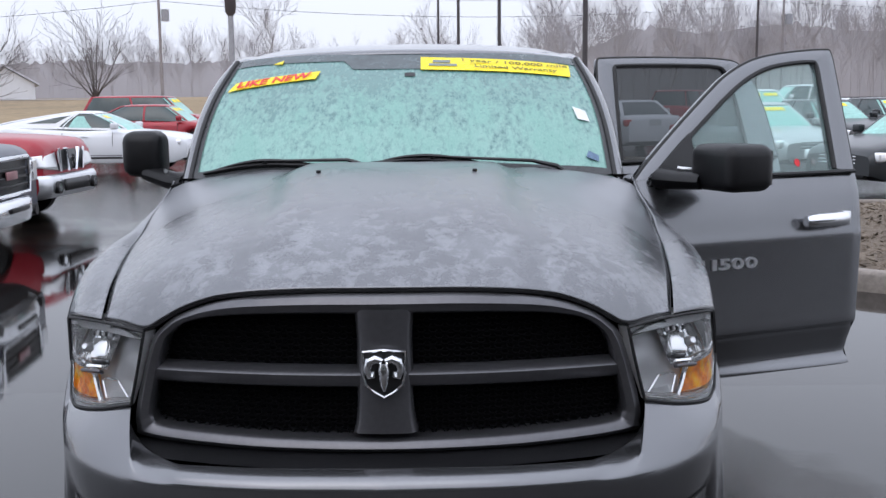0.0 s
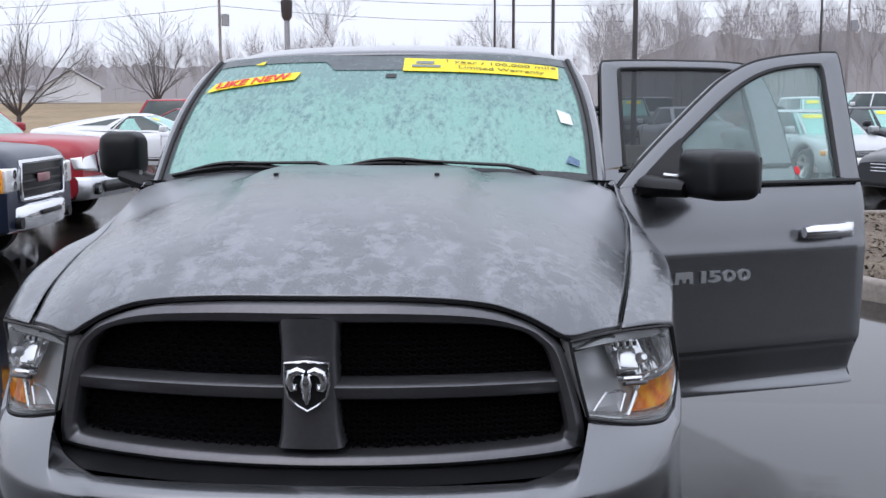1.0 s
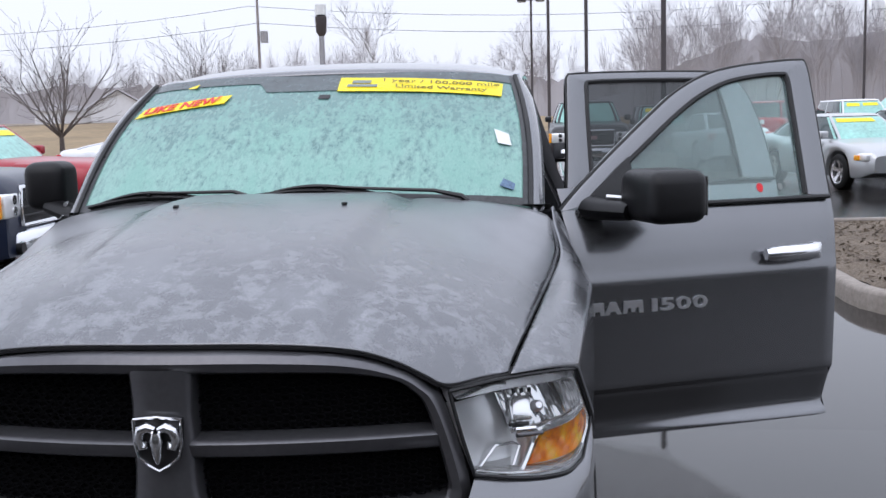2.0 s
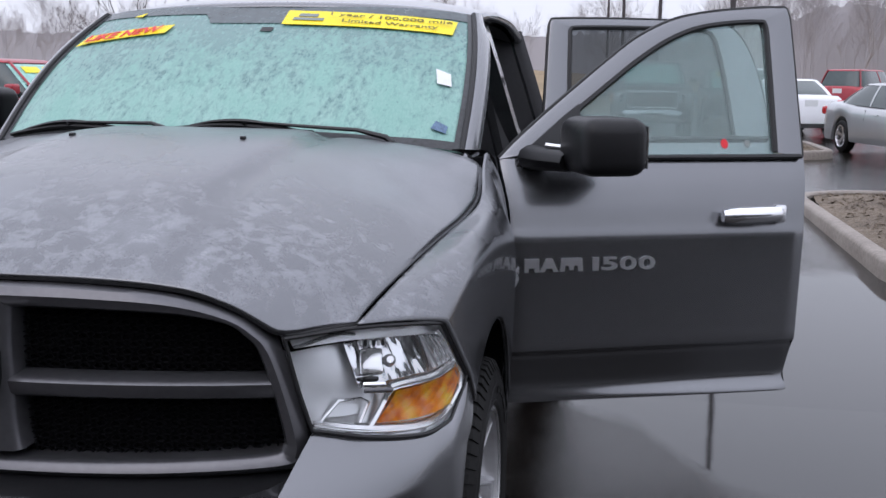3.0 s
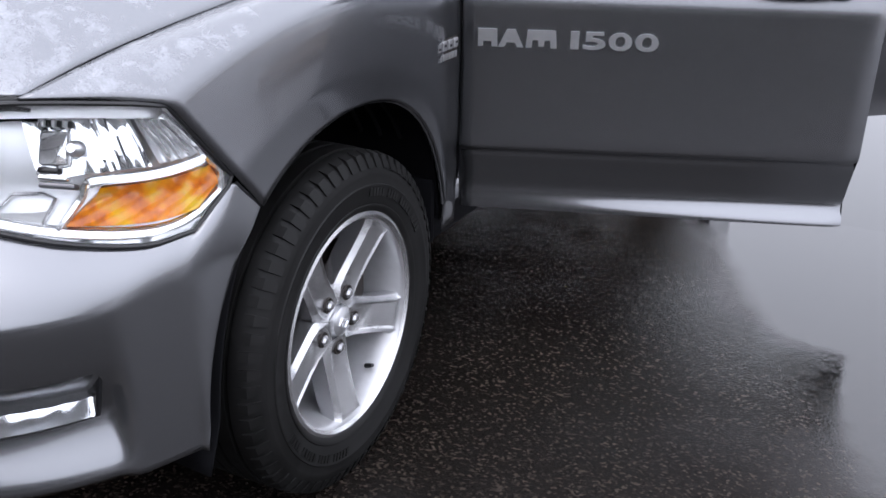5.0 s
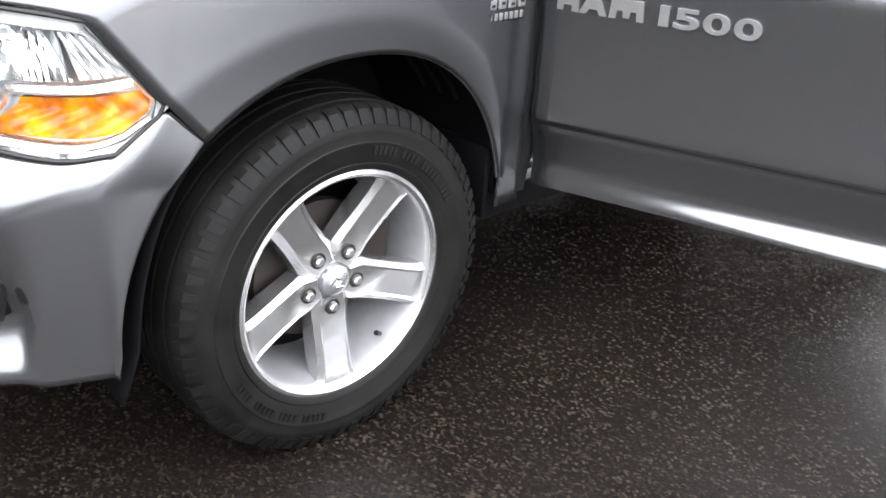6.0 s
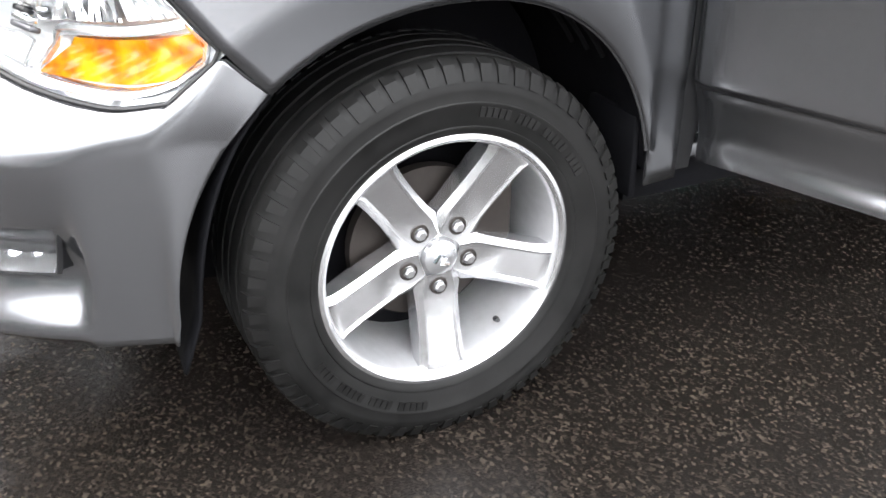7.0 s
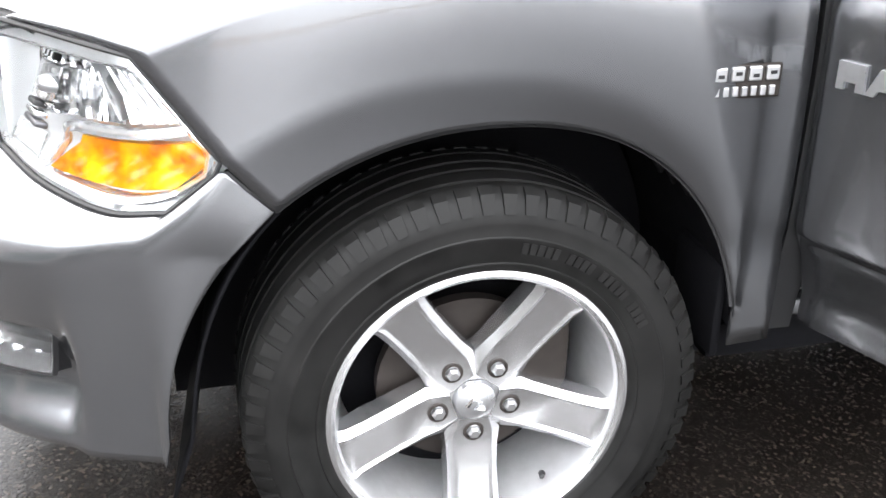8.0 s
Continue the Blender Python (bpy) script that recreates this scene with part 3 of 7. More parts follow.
f_rear = spl([(0, 0.905, 1.585, 1.37), (0.2, 0.95, 1.585, 1.28), (0.4, 0.982, 1.585, 1.12), (0.6, 0.992, 1.585, 0.95), (0.8, 0.992, 1.585, 0.70), (1, 0.988, 1.585, 0.468)])


def f_top(u):
    y = 0.304 + u * (1.585 - 0.304)
    return (edge_x(y) - 0.003, y, edge_z(y) - 0.004) if u < 0.999 else (0.905, 1.585, 1.37)


def f_bottom(u):
    if u < 0.9:
        y, z = arch(A0 + (166 - A0) * u / 0.9)
        return (1.004, y, z)
    y, z = arch(166)
    k = (u - 0.9) / 0.1
    return (1.004 - 0.016 * k, y + (1.585 - y) * step(0.45, 1, k), z + (0.468 - z) * min(k / 0.45, 1))


fender_f = coons(f_top, f_bottom, f_front, f_rear)


def fender_at(u, v):
    x, y, z = fender_f(u, v)
    x += 0.018 * math.sin(math.pi * v) * math.sin(math.pi * u) - 0.006 * math.exp(-(((z - 0.675) / 0.012) ** 2)) * step(1.44, 1.5, y)
    return (x, y, z)


s = Shape().grid(fender_at, 56, 34)
part("fender", s, GREY, truck, "", 50, -0.006)
part("fender", s.mirrored(), GREY, truck, "", 50, -0.006)

# headlights
h_top = spl([(0, 0.660, 0.226, 1.058), (0.35, 0.79, 0.302, 1.070), (0.75, 0.915, 0.42, 1.060), (1, 0.953, 0.488, 1.046)])
h_bot = spl([(0, 0.712, 0.250, 0.850), (0.4, 0.83, 0.325, 0.818), (0.75, 0.93, 0.428, 0.798), (1, 0.972, 0.515, 0.806)])
h_in = spl([(0, 0.660, 0.226, 1.058), (0.5, 0.684, 0.234, 0.955), (1, 0.712, 0.250, 0.850)])
def h_out(v):
    """The lens's outer edge: straight down to its tip, then in along the bumper."""
    a, b, c = np.array([0.953, 0.488, 1.046]), np.array([0.997, 0.608, 0.884]), np.array([0.972, 0.515, 0.806])
    return a + (b - a) * v / 0.7 if v < 0.7 else b + (c - b) * (v - 0.7) / 0.3


lens_f = coons(h_top, h_bot, h_in, h_out)
LAMP_IN = Vector((-0.55, 0.83, 0.0))


def lamp_at(u, v, deep=0.0):
    p = Vector(lens_f(u, v)) - LAMP_IN * 0.012 * math.sin(math.pi * u) * math.sin(math.pi * v)
    return tuple(p + LAMP_IN * deep)


def headlight(flip):
    side = (lambda s: s.mirrored()) if flip else (lambda s: s)
    rim = [lamp_at(i / 16, 0) for i in range(16)] + [lamp_at(1, i / 12) for i in range(12)] + [lamp_at(1 - i / 16, 1) for i in range(16)] + [lamp_at(0, 1 - i / 12) for i in range(12)]
    rimc = sum((Vector(p) for p in rim), Vector()) / len(rim)
    depth = lambda u, v: 0.014 + 0.085 * (1 - v) * math.sin(math.pi * (0.12 + 0.80 * u))
    back = Shape().grid(lambda u, v: lamp_at(u, v, depth(u, v)), 28, 14)
    uv = [(i / 16, 0) for i in range(16)] + [(1, i / 12) for i in range(12)] + [(1 - i / 16, 1) for i in range(16)] + [(0, 1 - i / 12) for i in range(12)]
    back.rings([rim, [lamp_at(u, v, depth(u, v)) for u, v in uv]])
    body = part("headlight", side(back), LAMP_BACK, truck, "clear headlight with chrome bowl and amber indicator")
    part("gasket", side(Shape().tube([tuple(Vector(p) + (Vector(p) - rimc) * 0.010) for p in rim + rim[:1]], 0.0046, 6)), RUBBER, body)
    part("lens", side(Shape().grid(lambda u, v: lamp_at(u, v), 20, 14)), LENS, body).visible_shadow = False
    # main bowl: facets of a stepped reflector round a hooded bulb
    rnd = random.Random(11)
    jitter = [[rnd.uniform(-1, 1) for _ in range(6)] for _ in range(32)]
    def facet(u, v):
        i, j = round(u * 31), round(v * 5)
        return lamp_at(0.31 + 0.41 * u, 0.13 + (0.46 - 0.10 * u) * v, 0.058 - 0.044 * v + 0.0032 * jitter[i][j] + 0.012 * math.sin(math.pi * u))
    part("reflector_bowl", side(Shape().grid(facet, 31, 5)), LAMP_CHROME, body, smooth=35)
    ctr = Vector(lamp_at(0.42, 0.36, 0.018))
    local = Matrix.Translation(ctr) @ pose(0, 0, 0, -24, 0, 20)
    hood = Shape().box((-0.030, -0.010, -0.026), (0.022, 0.014, 0.034), 0.006, local)
    part("bulb_hood", side(hood), WHITE_TRIM, body)
    part("bulb", side(Shape().tube([local @ Vector((0.036, 0.004, 0.006)), local @ Vector((0.036, -0.016, 0.004)), local @ Vector((0.036, -0.024, 0.004))], [0.015, 0.014, 0.008], 12)), SATIN, body)
    for k in range(3):
        step_box = Shape().box((-0.028 + 0.002 * k, -0.012, -0.040 - 0.013 * k), (0.010 + 0.016 * k, 0.010, -0.030 - 0.013 * k), 0.003, local)
        part("reflector_step", side(step_box), (BLACK, LAMP_CHROME, MATTE)[k], body)
    for k in range(6):
        part("reflector_tooth", side(Shape().box((-0.030 + 0.010 * k, -0.010, 0.040), (-0.023 + 0.010 * k, 0.004, 0.052), 0.002, local)), BLACK if k % 2 else REFLECT, body)
    part("reflector_wall", side(Shape().grid(lambda u, v: lamp_at(0.725 + 0.006 * math.sin(3 * v), 0.12 + 0.34 * v, 0.006 + 0.04 * u), 4, 6)), LAMP_CHROME, body)
    flutes = Shape().grid(lambda u, v: lamp_at(0.735 + (0.20 - 0.05 * (1 - v)) * u + 0.02 * v, 0.11 + (0.36 - 0.03 * u) * v, 0.044 - 0.034 * v + 0.006 * abs(math.sin(4.0 * math.pi * u))), 64, 8)
    part("fluted_reflector", side(flutes), REFLECT, body, smooth=30)
    for k in range(4):
        u = 0.79 + 0.045 * k
        part("reflector_rib", side(Shape().tube([lamp_at(u - 0.015, 0.13 + 0.01 * k, 0.016), lamp_at(u + 0.008, 0.27, 0.012), lamp_at(u + 0.022, 0.43 - 0.012 * k, 0.012)], [0.003, 0.0055, 0.003], 6)), WHITE_TRIM, body)
    # lower small reflector
    low = Shape()
    q = [lamp_at(*p) for p in ((0.09, 0.91, 0.014), (0.30, 0.90, 0.014), (0.335, 0.73, 0.046), (0.195, 0.72, 0.046))]
    low.add(q + [tuple(Vector(p) + LAMP_IN * 0.03) for p in q], [(0, 1, 2, 3), (0, 4, 5, 1), (1, 5, 6, 2), (2, 6, 7, 3), (3, 7, 4, 0)])
    part("side_reflector", side(low), REFLECT, body, smooth=0)
    amb_c = [np.array(p) for p in ((0.405, 0.895), (0.505, 0.645), (0.945, 0.56), (0.925, 0.85))]
    def amb(u, v, deep):
        p = (1 - u) * ((1 - v) * amb_c[1] + v * amb_c[0]) + u * ((1 - v) * amb_c[2] + v * amb_c[3])
        return lamp_at(p[0], p[1], deep)
    sh = Shape().grid(lambda u, v: amb(u, v, 0.004 + 0.012 * (1 - v) + 0.003 * math.sin(9 * math.pi * u) * math.sin(3 * math.pi * v)), 36, 16)
    edge = [amb(i / 8, 0, 0) for i in range(8)] + [amb(1, i / 4, 0) for i in range(4)] + [amb(1 - i / 8, 1, 0) for i in range(8)] + [amb(0, 1 - i / 4, 0) for i in range(4)]
    sh.rings([[tuple(Vector(p) + LAMP_IN * 0.014) for p in edge], [tuple(Vector(p) + LAMP_IN * 0.04) for p in edge]])
    part("turn_signal", side(sh), AMBER, body, "amber turn signal", 60)
    trim = Shape()
    def band(path, w=0.007, deep=0.010):
        trim.tube([lamp_at(a, b, deep) for a, b in path], w, 6, True, 1.0)
    soft = lambda pts, n=24: [tuple(even(pts)(k / n)) for k in range(n + 1)]
    band(soft([(0.375, 0.94), (0.41, 0.82), (0.455, 0.64), (0.50, 0.575), (0.66, 0.545), (0.80, 0.512), (0.955, 0.475)], 30), 0.0075)
    band(soft([(0.015, 0.935), (0.20, 0.945), (0.45, 0.945), (0.70, 0.94), (0.87, 0.925), (0.945, 0.885)], 30), 0.0085)
    band([(0.945, 0.885), (0.974, 0.77), (0.975, 0.62), (0.965, 0.52)], 0.0075)
    def strip(path, w, d0, d1):
        trim.grid(lambda a, b: (lambda q: lamp_at(q[0], q[1] + w * (b - 0.5), d0 + (d1 - d0) * b))(even(path)(a)), 28, 3)
    strip([(0.03, 0.072), (0.25, 0.066), (0.5, 0.064), (0.75, 0.066), (0.93, 0.075)], 0.085, 0.034, 0.004)
    strip([(0.02, 0.935), (0.20, 0.940), (0.45, 0.940), (0.70, 0.930), (0.87, 0.905), (0.945, 0.865)], 0.055, 0.020, 0.001)
    strip([(0.45, 0.655), (0.50, 0.590), (0.66, 0.555), (0.80, 0.525), (0.95, 0.485)], 0.055, 0.024, 0.003)
    band([(0.92, 0.075), (0.95, 0.2), (0.965, 0.36), (0.965, 0.52)], 0.0065)
    band([(0.06, 0.93), (0.185, 0.70), (0.30, 0.685), (0.345, 0.72), (0.31, 0.90)], 0.0040)
    part("trim", side(trim), WHITE_TRIM, body, "pale bright lamp trim")


headlight(False)
headlight(True)

# front bumper
plan = spl([(0, 0.0, -0.022), (0.25, 0.36, -0.006), (0.5, 0.66, 0.064), (0.65, 0.82, 0.175), (0.78, 0.925, 0.315), (0.9, 0.988, 0.47)])
crease = spl([(0, 0.695), (0.5, 0.700), (0.65, 0.702), (0.78, 0.706), (0.88, 0.728), (0.95, 0.735), (1, 0.725)])


def rear_y(z):
    k = min(max((z - AXLE_Z) / ARCH_H, 0), 0.999)
    return ARCH_C - ARCH_F * (1 - k**ARCH_Q) ** (1 / ARCH_Q) - 0.25 * max(AXLE_Z - z, 0)


def plan_at(a, z):
    if a <= 0.9:
        return plan(a)
    k = (a - 0.9) / 0.1
    p, q = np.array(plan(0.9)), np.array([1.004, max(rear_y(z), 0.475)])
    return p * (1 - k) + q * k + np.array([0.004 * math.sin(math.pi * k), 0])


def bumper_top(a):
    if a < 0.5:
        x, y = plan(a)
        if a < 0.40:
            return np.array([x, y + 0.055, 0.735])
        x, y = plan(0.40)
        k = (a - 0.40) / 0.10 * math.pi / 2
        p, q = math.sin(k) ** 0.75, 1 - max(math.cos(k), 0) ** 0.75
        return np.array([x + (0.712 - x) * p, y + 0.055 + (0.236 - y - 0.055) * p, 0.735 + (0.838 - 0.735) * q])
    if a < 0.88:
        return np.array(h_bot((a - 0.5) / 0.38)) + np.array([0.0, -0.003, -0.004])
    k = (a - 0.88) / 0.12
    if k < 0.4:
        return np.array(h_bot(1)) * (1 - k / 0.4) + np.array([1.0, 0.607, 0.884]) * (k / 0.4) + np.array([0, 0, -0.003])
    k = (k - 0.4) / 0.6
    e = np.array([1.004, rear_y(arch(A0)[1] - 0.004), arch(A0)[1] - 0.004])
    return np.array([1.0, 0.607, 0.881]) * (1 - k) + e * k


below = spl([(0, 0.0), (0.12, 0.003), (0.35, 0.014), (0.55, 0.036), (0.64, 0.040), (0.75, 0.030), (0.94, 0.002), (1, 0.012)])


def bumper_at(u, h):
    a, zc = abs(u), crease(abs(u))
    if h < 0.4:
        k = h / 0.4
        x, y = plan_at(a, zc)
        p = bumper_top(a) * (1 - k) + np.array([x, y, zc]) * k
        out = 0.011 * math.sin(math.pi * k)
        p = p + np.array([0.5 * out * step(0.3, 0.8, a), -out * (1 - step(0.8, 1, a)), 0.3 * out])
        if a > 0.9:
            w = ((a - 0.9) / 0.1) ** 4
            p[1] = max(p[1], 0) * (1 - w) + rear_y(p[2]) * w
    else:
        k = (h - 0.4) / 0.6
        z = zc + (0.352 - zc) * k
        x, y = plan_at(a, z)
        d = below(k) * (1 - step(0.775, 0.81, a))
        p = np.array([x - d * step(0.2, 0.9, a), y + d * (1 - step(0.7, 1, a) * 0.5), z])
    return (math.copysign(p[0], u) if u else 0.0, p[1], p[2])


bumper = part("front_bumper", Shape().grid(lambda i, j: bumper_at(2 * i - 1, j), 240, 44), GREY_CLEAN, truck, "painted grey front bumper, wet", 45, 0.008)
s = Shape().grid(lambda i, j: (lambda p, q: tuple(p * (1 - j) + q * j))(np.array([(2 * i - 1) * 0.70, 0.030 + 0.15 * (2 * i - 1) ** 2, 0.731]), np.array([(2 * i - 1) * 0.70, 0.20 + 0.06 * (2 * i - 1) ** 2, 0.752])), 24, 3)
part("grille_sill", s, BLACK, bumper, "dark recessed sill under the grille")


def fog_lamp(flip):
    """A fog lamp set in a dark pocket of the bumper."""
    side = (lambda q: q.mirrored()) if flip else (lambda q: q)
    def at(u, v, deep):
        p, q = Vector(bumper_at(0.600 + 0.160 * u, 0.615 + 0.140 * v)), Vector((-0.45, 0.88, 0))
        skew = 0.006 * (1 - u)
        return tuple(p + q * (deep - 0.040 * v + 0.004) - Vector((0, 0, skew)))
    edge = lambda d, e: [at(-e + (1 + 2 * e) * i / 8, -e, d) for i in range(8)] + [at(1 + e, -e + (1 + 2 * e) * i / 6, d) for i in range(6)] + [at(1 + e - (1 + 2 * e) * i / 8, 1 + e, d) for i in range(8)] + [at(-e, 1 + e - (1 + 2 * e) * i / 6, d) for i in range(6)]
    body = part("fog_lamp", side(Shape().rings([edge(0.004, 0.05), edge(-0.002, 0.03), edge(0.002, 0.0), edge(0.05, 0.02)])), BLACK, bumper, "clear fog lamp in a dark pocket")
    part("reflector", side(Shape().grid(lambda u, v: at(u, v, 0.062 * (1 - v) + 0.006 * (int(u * 9) % 2) * (1 - v)), 27, 8)), LAMP_CHROME, body, smooth=25)
    part("lens", side(Shape().grid(lambda u, v: at(u, v, -0.009 - 0.008 * math.sin(math.pi * u) * math.sin(math.pi * v)), 10, 8)), LENS, body).visible_shadow = False


fog_lamp(False)
fog_lamp(True)
s = Shape().grid(lambda i, j: (lambda p: (p[0] * (0.985 - 0.03 * j), p[1] + 0.02 + 0.12 * j, 0.39 - 0.10 * j))(bumper_at((2 * i - 1) * 0.60, 1)), 40, 3)
part("air_dam", s, BLACK, truck, "black plastic air dam", 40, 0.006)

# grille
def grille_y(x):
    return 0.118 + 0.105 * (x / 0.65) ** 2


g_out = even([(0, 1.170), (0.22, 1.168), (0.42, 1.152), (0.545, 1.114), (0.606, 1.076), (0.640, 1.035), (0.670, 0.95), (0.698, 0.84), (0.700, 0.785), (0.672, 0.760), (0.42, 0.747), (0.2, 0.745), (0, 0.744)])
g_inn = even([(0, 1.120), (0.22, 1.119), (0.42, 1.110), (0.53, 1.090), (0.574, 1.060), (0.597, 1.030), (0.621, 0.955), (0.645, 0.85), (0.645, 0.815), (0.612, 0.797), (0.40, 0.787), (0.2, 0.783), (0, 0.782)])


def g_loop(mix, dy, n=56, scale=1.0):
    half = []
    for i in range(n + 1):
        p = np.array(g_out(i / n)) * (1 - mix) + np.array(g_inn(i / n)) * mix
        half.append((p[0] * scale, grille_y(p[0]) + dy, 0.95 + (p[1] - 0.95) * scale))
    return half + [(-x, y, z) for x, y, z in reversed(half[1:-1])]


grille = part("grille", Shape().rings([g_loop(0, 0.09), g_loop(0, 0.022), g_loop(0.06, 0.008), g_loop(0.4, -0.004), g_loop(0.8, 0.004), g_loop(0.97, 0.016), g_loop(1.0, 0.03), g_loop(1.03, 0.10)]), MATTE, truck, "satin grey crossbar grille with black mesh")


def bar_at(k, x):
    """The cross bar's section: k round it, x along it."""
    zt, zb = 0.966 - 0.002 * (x / 0.6), 0.925 - 0.002 * (x / 0.6)
    y = grille_y(x) + 0.012
    return [(x, y + 0.055, zt + 0.008), (x, y + 0.004, zt + 0.002), (x, y - 0.006, zt - 0.008), (x, y, zb + 0.004), (x, y + 0.01, zb - 0.002), (x, y + 0.06, zb)][k]


s = Shape().rings([[bar_at(k, 0.06 + 0.583 * i / 20) for k in range(6)] for i in range(21)])
part("crossbar", s, MATTE, grille, "", 50)
part("crossbar", s.mirrored(), MATTE, grille, "", 50)
cb_w = spl([(0.800, 0.086), (0.83, 0.078), (0.90, 0.073), (0.96, 0.074), (1.05, 0.072), (1.135, 0.078)])
s = Shape().rings([[(0.0 + sx * cb_w(z), 0.118 + dy, z) for sx, dy in ((-1, 0.09), (-1, 0.022), (-0.82, 0.004), (0, -0.002), (0.82, 0.004), (1, 0.022), (1, 0.09))] for z in (0.800 + 0.335 * i / 14 for i in range(15))], closed=False)
part("upright_bar", s, MATTE, grille, "", 50)
# near-black sheet that paints in the shade behind the mesh
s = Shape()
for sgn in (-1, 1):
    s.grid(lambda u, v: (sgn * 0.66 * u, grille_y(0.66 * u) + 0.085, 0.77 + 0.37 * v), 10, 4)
part("grille_shade_sheet", s, VOID, grille)
s = Shape()
hexr = 0.0165
for r in range(22):
    for c in range(42):
        x, z = -0.66 + c * hexr * 1.95 + (r % 2) * hexr * 0.975, 0.785 + r * hexr * 1.0
        if abs(x) < 0.075 or abs(x) > 0.632 or z > 1.108 - 0.25 * max(0, abs(x) - 0.5) or (0.925 < z < 0.975):
            continue
        pts = [(x + hexr * 0.92 * math.cos(radians(60 * k)), z + hexr * 0.55 * math.sin(radians(60 * k))) for k in range(6)]
        inn = [(x + 0.78 * (px - x), z + 0.78 * (pz - z)) for px, pz in pts]
        y = grille_y(x) + 0.062
        s.rings([[(px, y, pz) for px, pz in pts], [(px, y, pz) for px, pz in inn], [(px, y + 0.014, pz) for px, pz in inn]])
tagged(part("grille_mesh", s, VOID, grille, smooth=0), kind="stuff")

# badge: a shield with a plain curled figure
shield = [(-0.056, 0.058), (0.0, 0.063), (0.056, 0.058), (0.055, 0.0), (0.048, -0.030), (0.025, -0.050), (0.0, -0.064), (-0.025, -0.050), (-0.048, -0.030), (-0.055, 0.0)]
EMB = Matrix.Translation((0, 0.108, 0.968))
badge = part("badge", Shape().prism(shield, -0.004, 0.012, EMB), BLACK, grille, "shield badge, chrome on black", 30)
loop = [tuple(EMB @ Vector((x, -0.006, z))) for x, z in shield]
part("badge_rim", Shape().tube(loop + loop[:1], 0.0042, 8), CHROME, badge)
s = Shape()
for sgn in (-1, 1):
    pts = [(0.006, 0.034), (0.022, 0.041), (0.038, 0.033), (0.044, 0.012), (0.037, -0.008), (0.027, -0.006), (0.026, 0.008)]
    s.tube([tuple(EMB @ Vector((sgn * x, -0.012 + 0.10 * abs(x - 0.025), z))) for x, z in pts], [0.010, 0.013, 0.014, 0.012, 0.009, 0.006, 0.003], 10)
s.tube([tuple(EMB @ Vector((0, -0.016, z))) for z in (0.030, 0.012, -0.010, -0.032, -0.044)], [0.012, 0.017, 0.013, 0.009, 0.004], 10)
part("badge_figure", s, CHROME, badge)

# arch liners and lips
def arch_strip(y0):
    pts = []
    for i in range(41):
        y, z = arch(172 * i / 40)
        pts.append((y - ARCH_C + y0, z))
    return pts


for yy, cx in ((ARCH_C, 1.0), (REAR_Y + 0.015, 0.99)):
    line = arch_strip(yy)
    for sgn in (1, -1):
        s = Shape().rings([[(sgn * (cx - 0.012 - d), y, z + 0.004 + lift) for y, z in line] for d, lift in ((0, 0), (0.05, 0.012), (0.10, 0.03), (0.2, 0.035), (0.42, 0.02))], closed=False)
        # black inner wall, added so the shaded space behind the wheel stays dark
        s.rings([[(sgn * (cx - 0.42), y, max(z, 0.24)) for y, z in line], [(sgn * (cx - 0.42), y, 0.24) for y, z in line]], closed=False)
        liner = part("wheel_liner", s, VOID, truck, "black plastic wheel-arch liner with an added dark inner wall", 60)
        for k in range(3):
            part("liner_rib", Shape().tube([(sgn * (cx - 0.10 - 0.06 * k), y, z + 0.022) for y, z in line[4:-6]], 0.006, 5), BLACK, liner)
s = Shape().tube([(0.9995, *arch(A0 + (166 - A0) * i / 30)) for i in range(31)], 0.005, 6)
part("arch_lip", s, GREY_CLEAN, truck)
seam = Shape().tube([(1.000, 0.612, 0.876), (1.0025, 0.64, 0.846), (1.0035, arch(A0)[0] - 0.004, arch(A0)[1] + 0.003)], 0.0028, 6)
part("bumper_seam", seam, RUBBER, truck)
part("bumper_seam", seam.mirrored(), RUBBER, truck)
part("arch_lip", s.mirrored(), GREY_CLEAN, truck)
for sgn in (1, -1):
    apron = Shape().grid(lambda u, v: (sgn * (0.40 + 0.595 * u), rear_y(0.80 - 0.52 * v) + 0.015 + 0.05 * (1 - u) + 0.03 * math.sin(2.6 * v), 0.80 - 0.52 * v), 10, 14)
    part("splash_shield", apron, VOID, truck, "black plastic splash shield behind the bumper", 40, 0.006)
flap = Shape().box((0.80, 1.478, 0.43), (0.978, 1.498, 0.62), 0.008)
part("mud_flap", flap, VOID, truck)
part("mud_flap", flap.mirrored(), VOID, truck)


